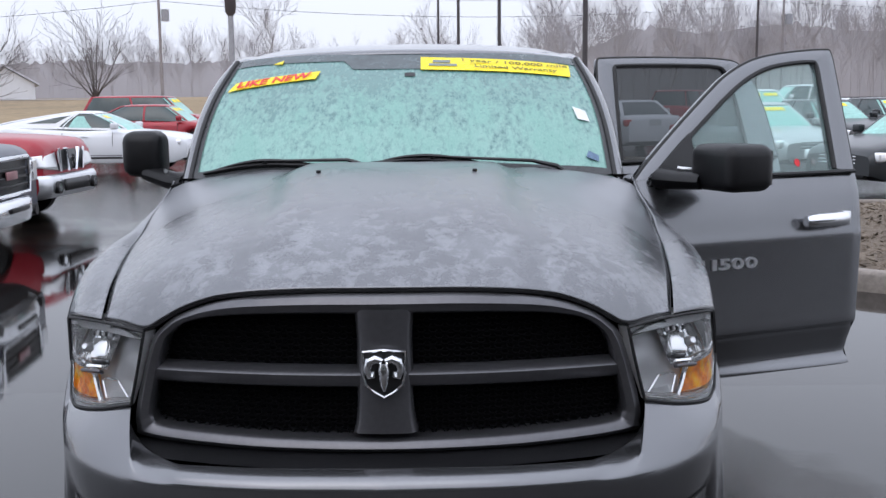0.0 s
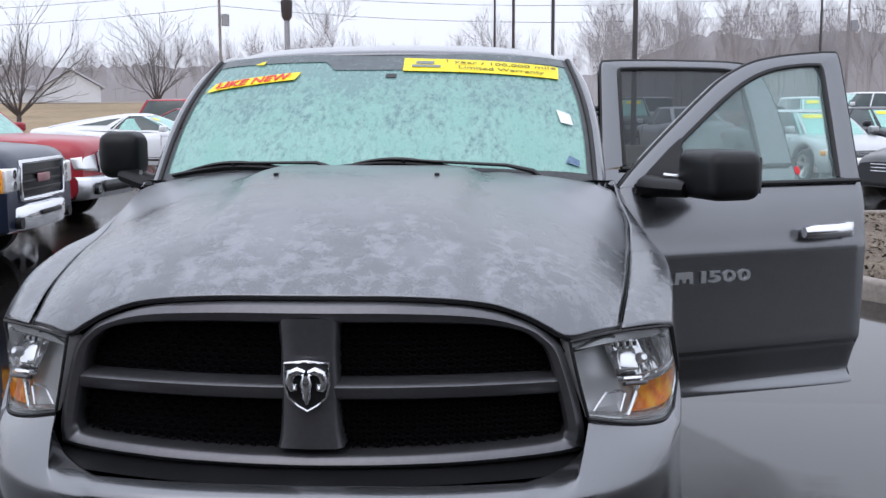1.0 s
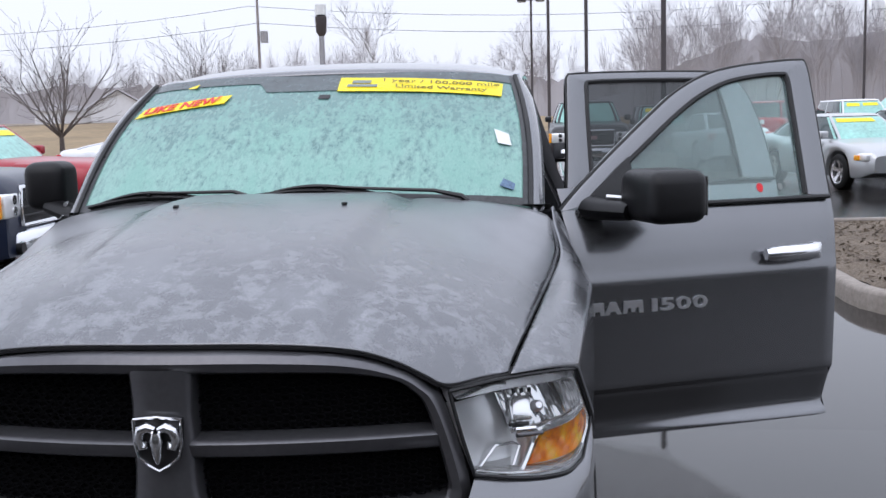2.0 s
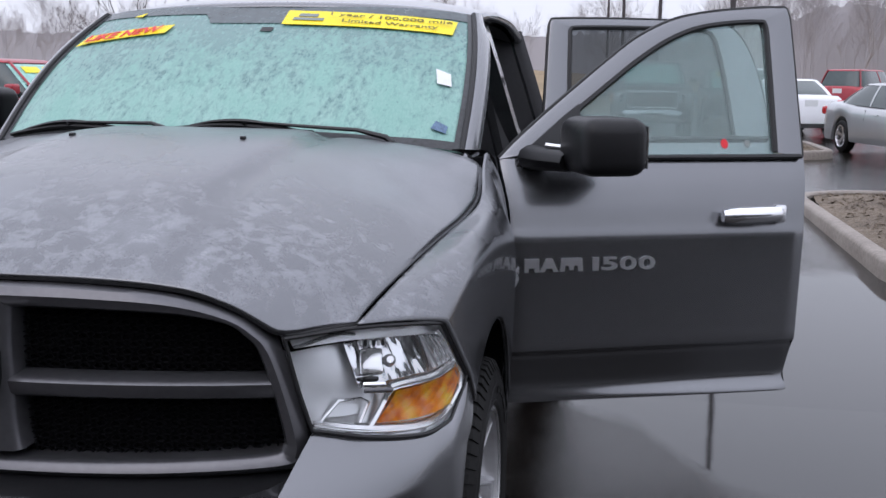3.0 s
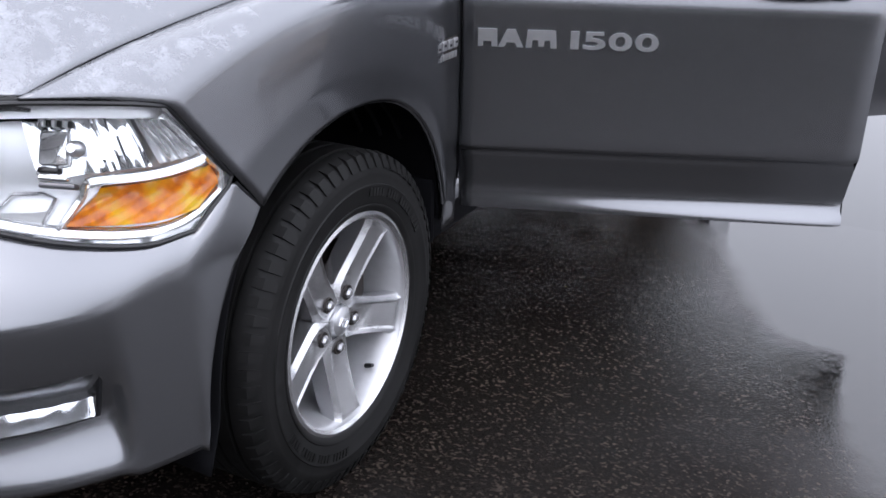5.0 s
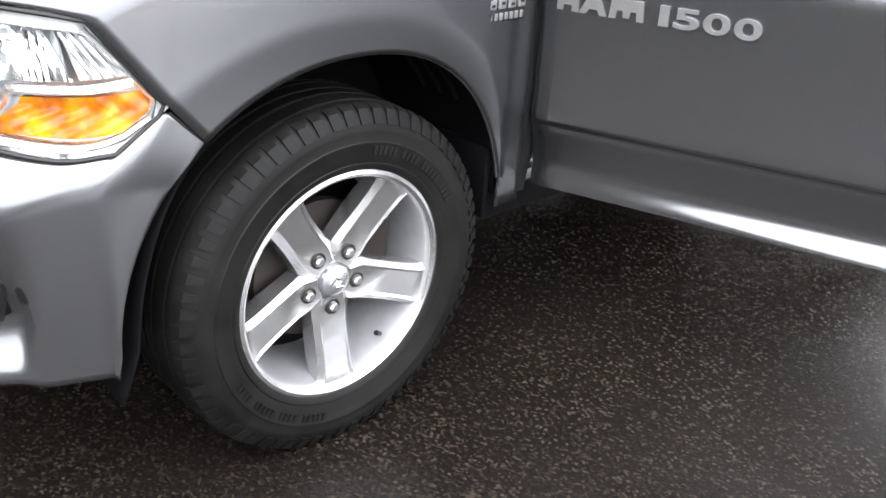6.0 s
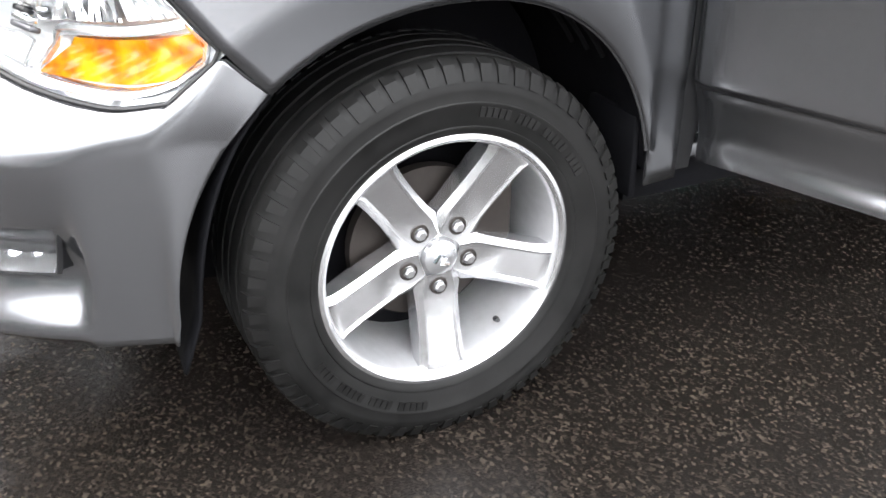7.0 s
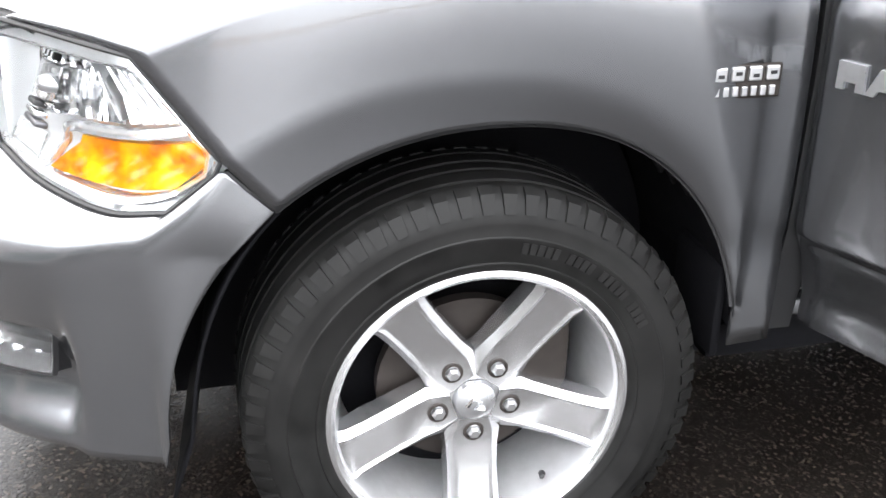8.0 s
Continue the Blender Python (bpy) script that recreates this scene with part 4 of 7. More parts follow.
# wheels: built about the origin with the outer side towards +x
def wheel(place, flip):
    m = Matrix.Translation(place) @ (pose(0, 0, 0, 0, 0, 180) if flip else Matrix()) @ Matrix.Diagonal((1, 1.03, 1.03, 1))
    hub = Shape()
    barrel = [(0.118, 0.2665), (0.128, 0.270), (0.130, 0.2635), (0.124, 0.256), (0.110, 0.250), (0.070, 0.243), (0.02, 0.236), (-0.06, 0.228), (-0.12, 0.235), (-0.125, 0.262)]
    hub.lathe(barrel, 72)
    rim = part("wheel", hub, BARREL, truck, "five-spoke alloy wheel with all-terrain tyre", 40, m=m)
    part("rim_lip", Shape().lathe([(0.117, 0.268), (0.1285, 0.2715), (0.1312, 0.2632), (0.1245, 0.2552)], 72), ALLOY, rim)
    for k in range(5):
        a = radians(-90 + 72 * k)
        rad, tan = Vector((0, math.cos(a), math.sin(a))), Vector((0, -math.sin(a), math.cos(a)))
        def ring(r, wf, wb, xf, xb, dish):
            pts = [(xb, -wb), (xf - 0.012, -wb), (xf, -wf), (xf - dish, -wf * 0.82), (xf - dish, wf * 0.82), (xf, wf), (xf - 0.012, wb), (xb, wb)]
            return [tuple(rad * r + tan * w + Vector((x, 0, 0))) for x, w in pts]
        s = Shape().rings([ring(0.040, 0.026, 0.034, 0.084, 0.03, 0.0), ring(0.075, 0.036, 0.052, 0.083, 0.03, 0.002), ring(0.105, 0.035, 0.048, 0.085, 0.03, 0.003), ring(0.155, 0.035, 0.047, 0.095, 0.035, 0.004), ring(0.200, 0.036, 0.048, 0.105, 0.045, 0.004), ring(0.232, 0.038, 0.051, 0.112, 0.06, 0.004), ring(0.246, 0.042, 0.057, 0.115, 0.07, 0.003), ring(0.257, 0.052, 0.070, 0.116, 0.07, 0.001)])
        part("spoke", s, ALLOY, rim, smooth=25)
        c = rad * 0.0698
        nut = Shape().tube([c + Vector((0.070, 0, 0)), c + Vector((0.090, 0, 0)), c + Vector((0.096, 0, 0))], [0.0125, 0.0125, 0.008], 6)
        part("lug_nut", nut, STEEL_BRIGHT, rim, smooth=20)
        # dark raised ring in place of the recess round each nut
        ringp = [tuple(c + Vector((0.0835, 0.0165 * math.cos(q), 0.0165 * math.sin(q)))) for q in (2 * math.pi * j / 16 for j in range(17))]
        part("dark_lug_ring", Shape().tube(ringp, 0.003, 5), STEEL, rim)
    cap = Shape().lathe([(0.030, 0.062), (0.076, 0.060), (0.080, 0.052), (0.081, 0.040), (0.094, 0.036), (0.099, 0.026), (0.101, 0.0005)], 40)
    part("center_cap", cap, SATIN, rim, smooth=35)
    mark = Shape().tube([(0.101, -0.018, -0.004), (0.104, -0.008, 0.012), (0.104, 0.006, 0.004), (0.104, -0.004, -0.008), (0.101, 0.014, -0.014)], 0.0045, 6)
    part("cap_mark", mark, CHROME, rim)
    disc = Shape().lathe([(-0.01, 0.06), (0.012, 0.07), (0.014, 0.165), (-0.012, 0.165), (-0.014, 0.06)], 40)
    part("brake_disc", disc, STEEL, rim)
    cal = Shape().box((-0.04, 0.06, -0.02), (0.045, 0.19, 0.13), 0.015)
    part("brake_caliper", cal, STEEL, rim)
    # near-black disc added for the shade inside the wheel
    back = Shape().lathe([(-0.06, 0.0005), (-0.06, 0.228)], 40)
    part("wheel_shade_disc", back, VOID, rim)
    va = radians(-54)
    part("valve", Shape().tube([(0.075, 0.237 * math.cos(va), 0.237 * math.sin(va)), (0.100, 0.222 * math.cos(va), 0.222 * math.sin(va))], [0.007, 0.005], 8), BLACK, rim)
    R = 0.408
    prof = [(0.118, 0.262), (0.128, 0.272), (0.136, 0.282), (0.1365, 0.288), (0.134, 0.290), (0.139, 0.306), (0.1415, 0.330), (0.1425, 0.332), (0.1425, 0.336), (0.140, 0.338), (0.137, 0.356), (0.1375, 0.360), (0.130, 0.378), (0.122, 0.392), (0.112, 0.401), (0.098, R), (0.075, R + 0.001), (0.074, R - 0.009), (0.066, R - 0.009), (0.065, R + 0.002), (0.026, R + 0.003), (0.025, R - 0.009), (0.016, R - 0.009), (0.015, R + 0.003)]
    prof += [(-x, r) for x, r in reversed(prof)]
    tyre = part("tyre", Shape().lathe(prof, 72), TYRE, rim, "wet black tyre", 35)
    lugs = Shape()
    for k in range(66):
        m2 = Matrix.Rotation(2 * math.pi * k / 66, 4, "X")
        for sg in (1, -1):
            y0 = 0.0 if sg > 0 else 0.010
            lugs.add([(sg * 0.098, y0 - 0.012, R - 0.004), (sg * 0.098, y0 + 0.012, R - 0.004), (sg * 0.098, y0 - 0.011, R + 0.0025), (sg * 0.098, y0 + 0.011, R + 0.0025), (sg * 0.121, y0 - 0.012, R - 0.004), (sg * 0.121, y0 + 0.012, R - 0.004), (sg * 0.1365, y0 - 0.009, R - 0.034), (sg * 0.1365, y0 + 0.009, R - 0.034), (sg * 0.124, y0 - 0.010, R - 0.034), (sg * 0.124, y0 + 0.010, R - 0.034)], [(2, 3, 5, 4), (4, 5, 7, 6), (0, 2, 4), (0, 4, 8), (4, 6, 8), (1, 5, 3), (1, 9, 5), (5, 9, 7), (0, 1, 3, 2), (6, 7, 9, 8)], m2)
    tagged(part("tread", lugs, TYRE, rim, smooth=0), kind="stuff")
    for k in range(44):
        a = radians(28 + 2.55 * k + (0 if k < 22 else 124))
        if k % 11 in (4, 10):
            continue
        r0, r1, w = 0.309, 0.328, 0.0052
        cr, ct = Vector((0, math.cos(a), math.sin(a))), Vector((0, -math.sin(a), math.cos(a)))
        blk = [tuple(Vector((x, 0, 0)) + cr * r + ct * q) for x in (0.137, 0.1432) for r, q in ((r0, -w), (r1, -w), (r1, w), (r0, w))]
        part("sidewall_mark", Shape().add(blk, [(0, 1, 2, 3), (7, 6, 5, 4), (0, 4, 5, 1), (1, 5, 6, 2), (2, 6, 7, 3), (3, 7, 4, 0)]), TYRE, tyre, smooth=0)
    return rim


for y in (AXLE_Y, REAR_Y):
    wheel((0.876, y, AXLE_Z - 0.008), False)
    wheel((-0.876, y, AXLE_Z - 0.008), True)


# cab: windshield, pillars, roof
ws_base = spl([(0, 0.0, 1.425, 1.422), (0.5, 0.42, 1.44, 1.412), (0.85, 0.71, 1.485, 1.390), (1, 0.835, 1.535, 1.372)])
ws_head = spl([(0, 0.0, 2.13, 1.880), (0.5, 0.385, 2.15, 1.880), (0.85, 0.655, 2.20, 1.868), (1, 0.765, 2.235, 1.852)])


def ws_at(u, v, off=0.0):
    a = abs(u)
    b, t = np.array(ws_base(a)), np.array(ws_head(a))
    p = b * (1 - v) + t * v + np.array([0, -0.53, 0.85]) * (0.030 * math.sin(math.pi * v) + off)
    p[0] += 0.022 * a * math.sin(math.pi * v)
    return (math.copysign(p[0], u) if u else 0.0, p[1], p[2])


glass = part("windshield", Shape().grid(lambda i, j: ws_at(2 * i - 1, j), 40, 24), ICE, truck, "windshield crusted with thawing teal-looking ice", 0, 0.006)
glass.data.shade_smooth()
band = Shape().grid(lambda i, j: ws_at(2 * i - 1, 1 - j * (0.085 + 0.095 * (step(0.36, 0.30, abs(2 * i - 1 - 0.02)))), 0.003), 64, 4)
part("shade_band", band, plain("dark shade band", (0.055, 0.075, 0.08), 0.25, 0, 0.35, 30), glass, "dark shade band along the top")
edge = Shape()
for sgn in (1, -1):
    edge.grid(lambda u, v: ws_at(sgn * (0.962 + 0.04 * u), v, 0.004), 2, 20)
edge.grid(lambda u, v: ws_at(2 * u - 1, 0.034 * v + 0.012 * v * step(0.6, 0.95, abs(2 * u - 1)), 0.004), 30, 2)
part("frit", edge, plain("black glass border with frost", (0.03, 0.032, 0.034), 0.4, 0, 0.8, 60, 0.002), glass, "black glass border")
part("cowl", Shape().grid(lambda u, v: (lambda p: (p[0] * 0.97, p[1] - 0.07 * (1 - v), p[2] - 0.035 * (1 - v) - 0.016))(ws_base(abs(2 * u - 1)) * np.array([math.copysign(1, u - 0.5), 1, 1])), 30, 3), BLACK, truck, "black plastic cowl under the wipers", 40, 0.006)


def sticker(name, corners, material, label, off=0.008):
    c = [np.array(p) for p in corners]
    def f(u, v):
        q = (1 - u) * ((1 - v) * c[0] + v * c[3]) + u * ((1 - v) * c[1] + v * c[2])
        return ws_at(q[0], q[1], off)
    return part(name, Shape().grid(f, 16, 3), material, glass, label, 0, 0.0015), f


def on_strip(f, u, v, lift=0.001):
    o, a, b = Vector(f(u, v)), Vector(f(u + 0.01, v)), Vector(f(u, v + 0.01))
    x, z = (a - o).normalized(), (b - o).normalized()
    y = z.cross(x).normalized()
    z = x.cross(y).normalized()
    m = Matrix((x, y, z)).transposed().to_4x4()
    m.translation = o - y * lift
    return m


like, fl = sticker("sale_sticker", ((-0.932, 0.645), (-0.468, 0.715), (-0.452, 0.795), (-0.905, 0.725)), YELLOW, "yellow sticker with red slanted LIKE NEW")
letters("LIKE NEW", 0.07, RED_INK, "lettering", like, on_strip(fl, 0.5, 0.5, 0.002), 0.0006, 0.25, 0.325, 0.050, 0.0015)
war, fw = sticker("warranty_sticker", ((0.085, 0.80), (0.892, 0.755), (0.915, 0.885), (0.085, 0.945)), YELLOW, "yellow limited warranty sticker")
letters("1 year / 100,000 mile", 0.05, DARK_INK, "lettering", war, on_strip(fw, 0.63, 0.68, 0.002), 0.0006, 0, 0.46, 0.034)
letters("Limited Warranty", 0.05, DARK_INK, "lettering", war, on_strip(fw, 0.635, 0.27, 0.002), 0.0006, 0, 0.36, 0.034)
m = on_strip(fw, 0.15, 0.5, 0.002)
part("print_mark", Shape().box((-0.045, -0.001, 0.004), (0.03, 0.0, 0.030), 0, m).box((-0.06, -0.001, -0.028), (0.06, 0.0, -0.006), 0, m), BLUE_INK, war, smooth=0)
sticker("paper_label", ((0.855, 0.37), (0.915, 0.36), (0.905, 0.44), (0.84, 0.47)), PAPER, "small white paper label")
sticker("blue_decal", ((0.865, 0.10), (0.925, 0.08), (0.93, 0.12), (0.88, 0.145)), plain("blue decal", (0.12, 0.20, 0.32), 0.5, 0, 0.4, 90), "small blue decal")
sticker("corner_decal", ((-0.74, 0.90), (-0.69, 0.895), (-0.685, 0.935), (-0.705, 0.925)), YELLOW, "small yellow tag")
sticker("sensor_pad", ((0.0, 0.735), (0.055, 0.735), (0.055, 0.775), (0.0, 0.775)), CABIN, "dark mirror mount", 0.004)


def wiper(pivot, u0, u1, rise):
    """A wiper: a bent arm from its pivot to the middle of a bowed blade."""
    n = 16
    bow = lambda k: 0.020 + rise * math.sin(math.pi * min(k * 1.15, 1)) ** 1.3
    line = [ws_at(u0 + (u1 - u0) * k / n, bow(k / n), 0.012) for k in range(n + 1)]
    mid = ws_at(u0 + (u1 - u0) * 0.52, bow(0.52), 0.030)
    bend = ws_at(u0 + (u1 - u0) * 0.80 if pivot > u1 else pivot, bow(0.62) * 0.8, 0.030)
    arm = part("wiper", Shape().tube([ws_at(pivot, -0.012, 0.016), ws_at(pivot - 0.03, 0.002, 0.026), ws_at(pivot * 0.55 + u1 * 0.45, 0.022, 0.030), bend, mid], [0.017, 0.014, 0.010, 0.008, 0.006], 8, True, 0.7), BLACK, truck, "black windshield wiper lying on the ice")
    part("blade", Shape().tube(line, [0.007 + 0.007 * math.sin(math.pi * (0.06 + 0.88 * k / n)) for k in range(n + 1)], 6, True, 0.8), RUBBER, arm)
    top = [ws_at(u0 + (u1 - u0) * (0.12 + 0.76 * k / n), bow(0.12 + 0.76 * k / n) + 0.004, 0.016 + 0.012 * math.sin(math.pi * k / n)) for k in range(n + 1)]
    part("blade_frame", Shape().tube(top, [0.005 + 0.006 * math.sin(math.pi * k / n) for k in range(n + 1)], 6, True, 0.7), BLACK, arm)
    part("blade_clip", Shape().tube([line[8], mid], 0.011, 6), BLACK, arm)


wiper(0.74, -0.15, 0.42, 0.022)
wiper(-0.16, -0.925, -0.34, 0.022)
for x in (-0.268, 0.268):
    part("washer_nozzle", Shape().box((x - 0.008, 1.022, 1.428), (x + 0.008, 1.040, 1.443), 0.003), BLACK, truck)

roof_mid = spl([(2.12, 1.884), (2.20, 1.908), (2.40, 1.938), (2.9, 1.955), (3.4, 1.945), (3.82, 1.89)])


def roof_at(u, v):
    a = abs(u)
    y = 2.125 + 0.10 * a**2 * (1 - v) + 1.695 * v 
    z = roof_mid(y - 0.10 * a**2 * (1 - v)) - 0.030 * a**2 - 0.035 * a**8
    return (u * 0.765, min(y, 3.82), z)


part("roof", Shape().grid(lambda i, j: roof_at(2 * i - 1, j), 36, 26), GREY_CLEAN, truck, "", 50, 0.012)
part("headliner", Shape().grid(lambda i, j: tuple(Vector(roof_at((2 * i - 1) * 0.97, j)) - Vector((0, 0, 0.05))), 10, 8), CLOTH, truck)
# windshield pillars, slim and body-coloured, running into the roof's side rails
def pillar_at(u, v):
    """u across, from the glass to the door opening; v up along the glass's edge."""
    p = Vector(ws_at(1, v, 0.0))
    ox, oy, oz = spl([(0, -0.004, 0.0, -0.004), (0.12, 0.004, -0.004, 0.010), (0.4, 0.024, 0.012, 0.014), (0.7, 0.040, 0.045, 0.004), (0.9, 0.044, 0.075, -0.018), (1, 0.030, 0.095, -0.040)])(u)
    fade = 1 - 0.45 * step(0.75, 1.0, v)
    return (p.x + ox * fade, p.y + oy, p.z + oz)


pil = Shape().grid(lambda i, j: pillar_at(i, -0.06 + 1.06 * j), 12, 24)
part("windshield_pillar", pil, GREY_CLEAN, truck, "slim grey windshield pillar", 50)
part("windshield_pillar", pil.mirrored(), GREY_CLEAN, truck, "slim grey windshield pillar", 50)
gut = Shape().tube([Vector(pillar_at(0.05, j / 20)) + Vector((-0.003, -0.003, 0.003)) for j in range(21)], 0.010, 8)
part("pillar_trim", gut, RUBBER, truck)
part("pillar_trim", gut.mirrored(), RUBBER, truck)
inn = Shape().tube([Vector(pillar_at(0.6, j / 12)) + Vector((-0.035, 0.03, -0.035)) for j in range(13)], 0.030, 8)
part("pillar_lining", inn, CABIN, truck)
part("pillar_lining", inn.mirrored(), CABIN, truck)
corner = Shape().grid(lambda i, j: (0.80 + 0.085 * i, 1.44 + 0.16 * j - 0.01 * i, 1.335 + 0.035 * j + 0.012 * math.sin(math.pi * i) - 0.02 * i), 6, 6)
part("cowl_corner", corner, BLACK, truck, "black speckled cowl corner", 40, 0.004)
part("cowl_corner", corner.mirrored(), BLACK, truck, "black speckled cowl corner", 40, 0.004)
rail = [(0.768, 2.225, 1.834), (0.766, 2.36, 1.858), (0.764, 2.6, 1.876), (0.762, 2.9, 1.884), (0.765, 3.4, 1.874), (0.772, 3.80, 1.805)]
rf = even(rail)
s = Shape().tube([rf(i / 20) for i in range(21)], [0.010 + 0.018 * step(0, 6, i) for i in range(21)], 10, True, 0.8)
part("roof_rail", s, GREY_CLEAN, truck)
part("roof_rail", s.mirrored(), GREY_CLEAN, truck)


def body_x(z):
    """Half width of the cab's side at a height."""
    return BODY_X(z)


BODY_X = spl([(0.42, 0.93), (0.48, 0.955), (0.55, 0.96), (0.66, 0.98), (0.9, 0.988), (1.1, 0.985), (1.25, 0.955), (1.34, 0.905), (1.6, 0.82), (1.88, 0.725)])


def post(y0, y1, z0, z1, lean=0.0, deep=0.07):
    def ring(z):
        x, k = body_x(z), lean * (z - z0)
        return [(x, y0 + k, z), (x, y1 + k, z), (x - deep, y1 + k - 0.01, z), (x - deep, y0 + k + 0.01, z)]
    return Shape().rings([ring(z0 + (z1 - z0) * i / 12) for i in range(13)])


part("door_post", post(2.68, 2.80, 0.46, 1.88, 0.03), GREY_CLEAN, truck)
part("door_post", post(3.74, 3.84, 0.46, 1.84, -0.02), GREY_CLEAN, truck)
# body-coloured jamb, given black to paint in its shade
part("shaded_jamb", post(1.600, 1.66, 0.46, 1.36, 0.0, 0.10), RUBBER, truck)
inner = Shape().tube([(0.86, 2.73, 0.5), (0.86, 2.73, 1.2), (0.75, 2.78, 1.6), (0.66, 2.80, 1.86)], 0.045, 8)
part("post_trim", inner, CABIN, truck)
# dark panel added to close the view through the rear door opening
corner_in = Shape().grid(lambda u, v: (0.52 + (body_x(0.50 + 1.36 * v) + 0.055 - 0.52) * u, 3.66 + 0.10 * u, 0.50 + 1.36 * v), 8, 20)
part("cab_corner", corner_in, CABIN, truck, "dark panel closing the view past the rear cab corner", 40, 0.02)
belt = Shape().tube([(0.80, 2.76, 1.62), (0.83, 2.75, 1.2), (0.84, 2.70, 0.7)], 0.024, 6, True, 0.2)
part("seat_belt", belt, CLOTH, truck)
s = Shape().box((0.82, 1.60, 0.44), (0.925, 3.80, 0.53), 0.02)
part("sill", s, GREY_CLEAN, truck)
part("sill", s.mirrored(), GREY_CLEAN, truck)
part("floor_pan", Shape().box((-0.93, 1.5, 0.40), (0.93, 3.84, 0.47)), VOID, truck)
part("firewall", Shape().box((-0.90, 1.50, 0.42), (0.90, 1.60, 1.36)), VOID, truck)
part("cab_back", Shape().box((-0.90, 3.78, 0.45), (0.90, 3.86, 1.40), 0.02), GREY_CLEAN, truck)
part("rear_window", Shape().box((-0.72, 3.80, 1.40), (0.72, 3.812, 1.84)), PRIVACY, truck)
dash = Shape().grid(lambda u, v: (-0.90 + 1.80 * u, spl([(0, 1.52), (0.4, 1.72), (0.7, 1.92), (0.85, 1.95), (1, 1.88)])(v), spl([(0, 1.385), (0.4, 1.36), (0.7, 1.30), (0.85, 1.20), (1, 0.85)])(v)), 12, 16)
part("dashboard", dash, CABIN, truck)
wheel_m = pose(0.40, 2.08, 1.14, 62, 0, 0)
loop = [tuple(wheel_m @ Vector((0.19 * math.cos(2 * math.pi * k / 28), 0.19 * math.sin(2 * math.pi * k / 28), 0))) for k in range(29)]
sw = part("steering_wheel", Shape().tube(loop, 0.016, 8, False), CABIN, truck)
part("hub", Shape().box((-0.17, -0.03, -0.03), (0.17, 0.05, 0.02), 0.02, wheel_m).box((-0.02, -0.17, -0.02), (0.02, 0, 0.0), 0.008, wheel_m), CABIN, sw)


def seat(x, y, w):
    c = Shape().box((x - w / 2, y, 0.62), (x + w / 2, y + 0.52, 0.84), 0.06, None, 3)
    o = part("seat", c, CLOTH, truck, "grey cloth seat")
    part("backrest", Shape().box((-w / 2, -0.08, 0), (w / 2, 0.08, 0.68), 0.06, Matrix.Translation((x, y + 0.52, 0.78)) @ pose(0, 0, 0, -14), 3), CLOTH, o)
    part("headrest", Shape().box((-0.13, -0.05, 0), (0.13, 0.05, 0.18), 0.04, Matrix.Translation((x, y + 0.69, 1.46)), 3), CLOTH, o)
    part("seat_base", Shape().box((x - w / 2 + 0.05, y + 0.05, 0.46), (x + w / 2 - 0.05, y + 0.45, 0.64)), CABIN, o)


seat(0.42, 2.12, 0.54)
seat(-0.42, 2.12, 0.54)
seat(0.40, 3.12, 0.62)
seat(-0.40, 3.12, 0.62)

# doors, in their own frame: u back from the hinge, w outwards, z up
d_out = spl([(0.478, -0.046), (0.50, -0.044), (0.545, -0.054), (0.60, -0.040), (0.655, -0.020), (0.674, -0.015), (0.683, -0.002), (0.75, 0.002), (0.95, 0.005), (1.06, 0.005), (1.085, 0.003), (1.12, -0.006), (1.20, -0.026), (1.27, -0.050), (1.345, -0.088)])


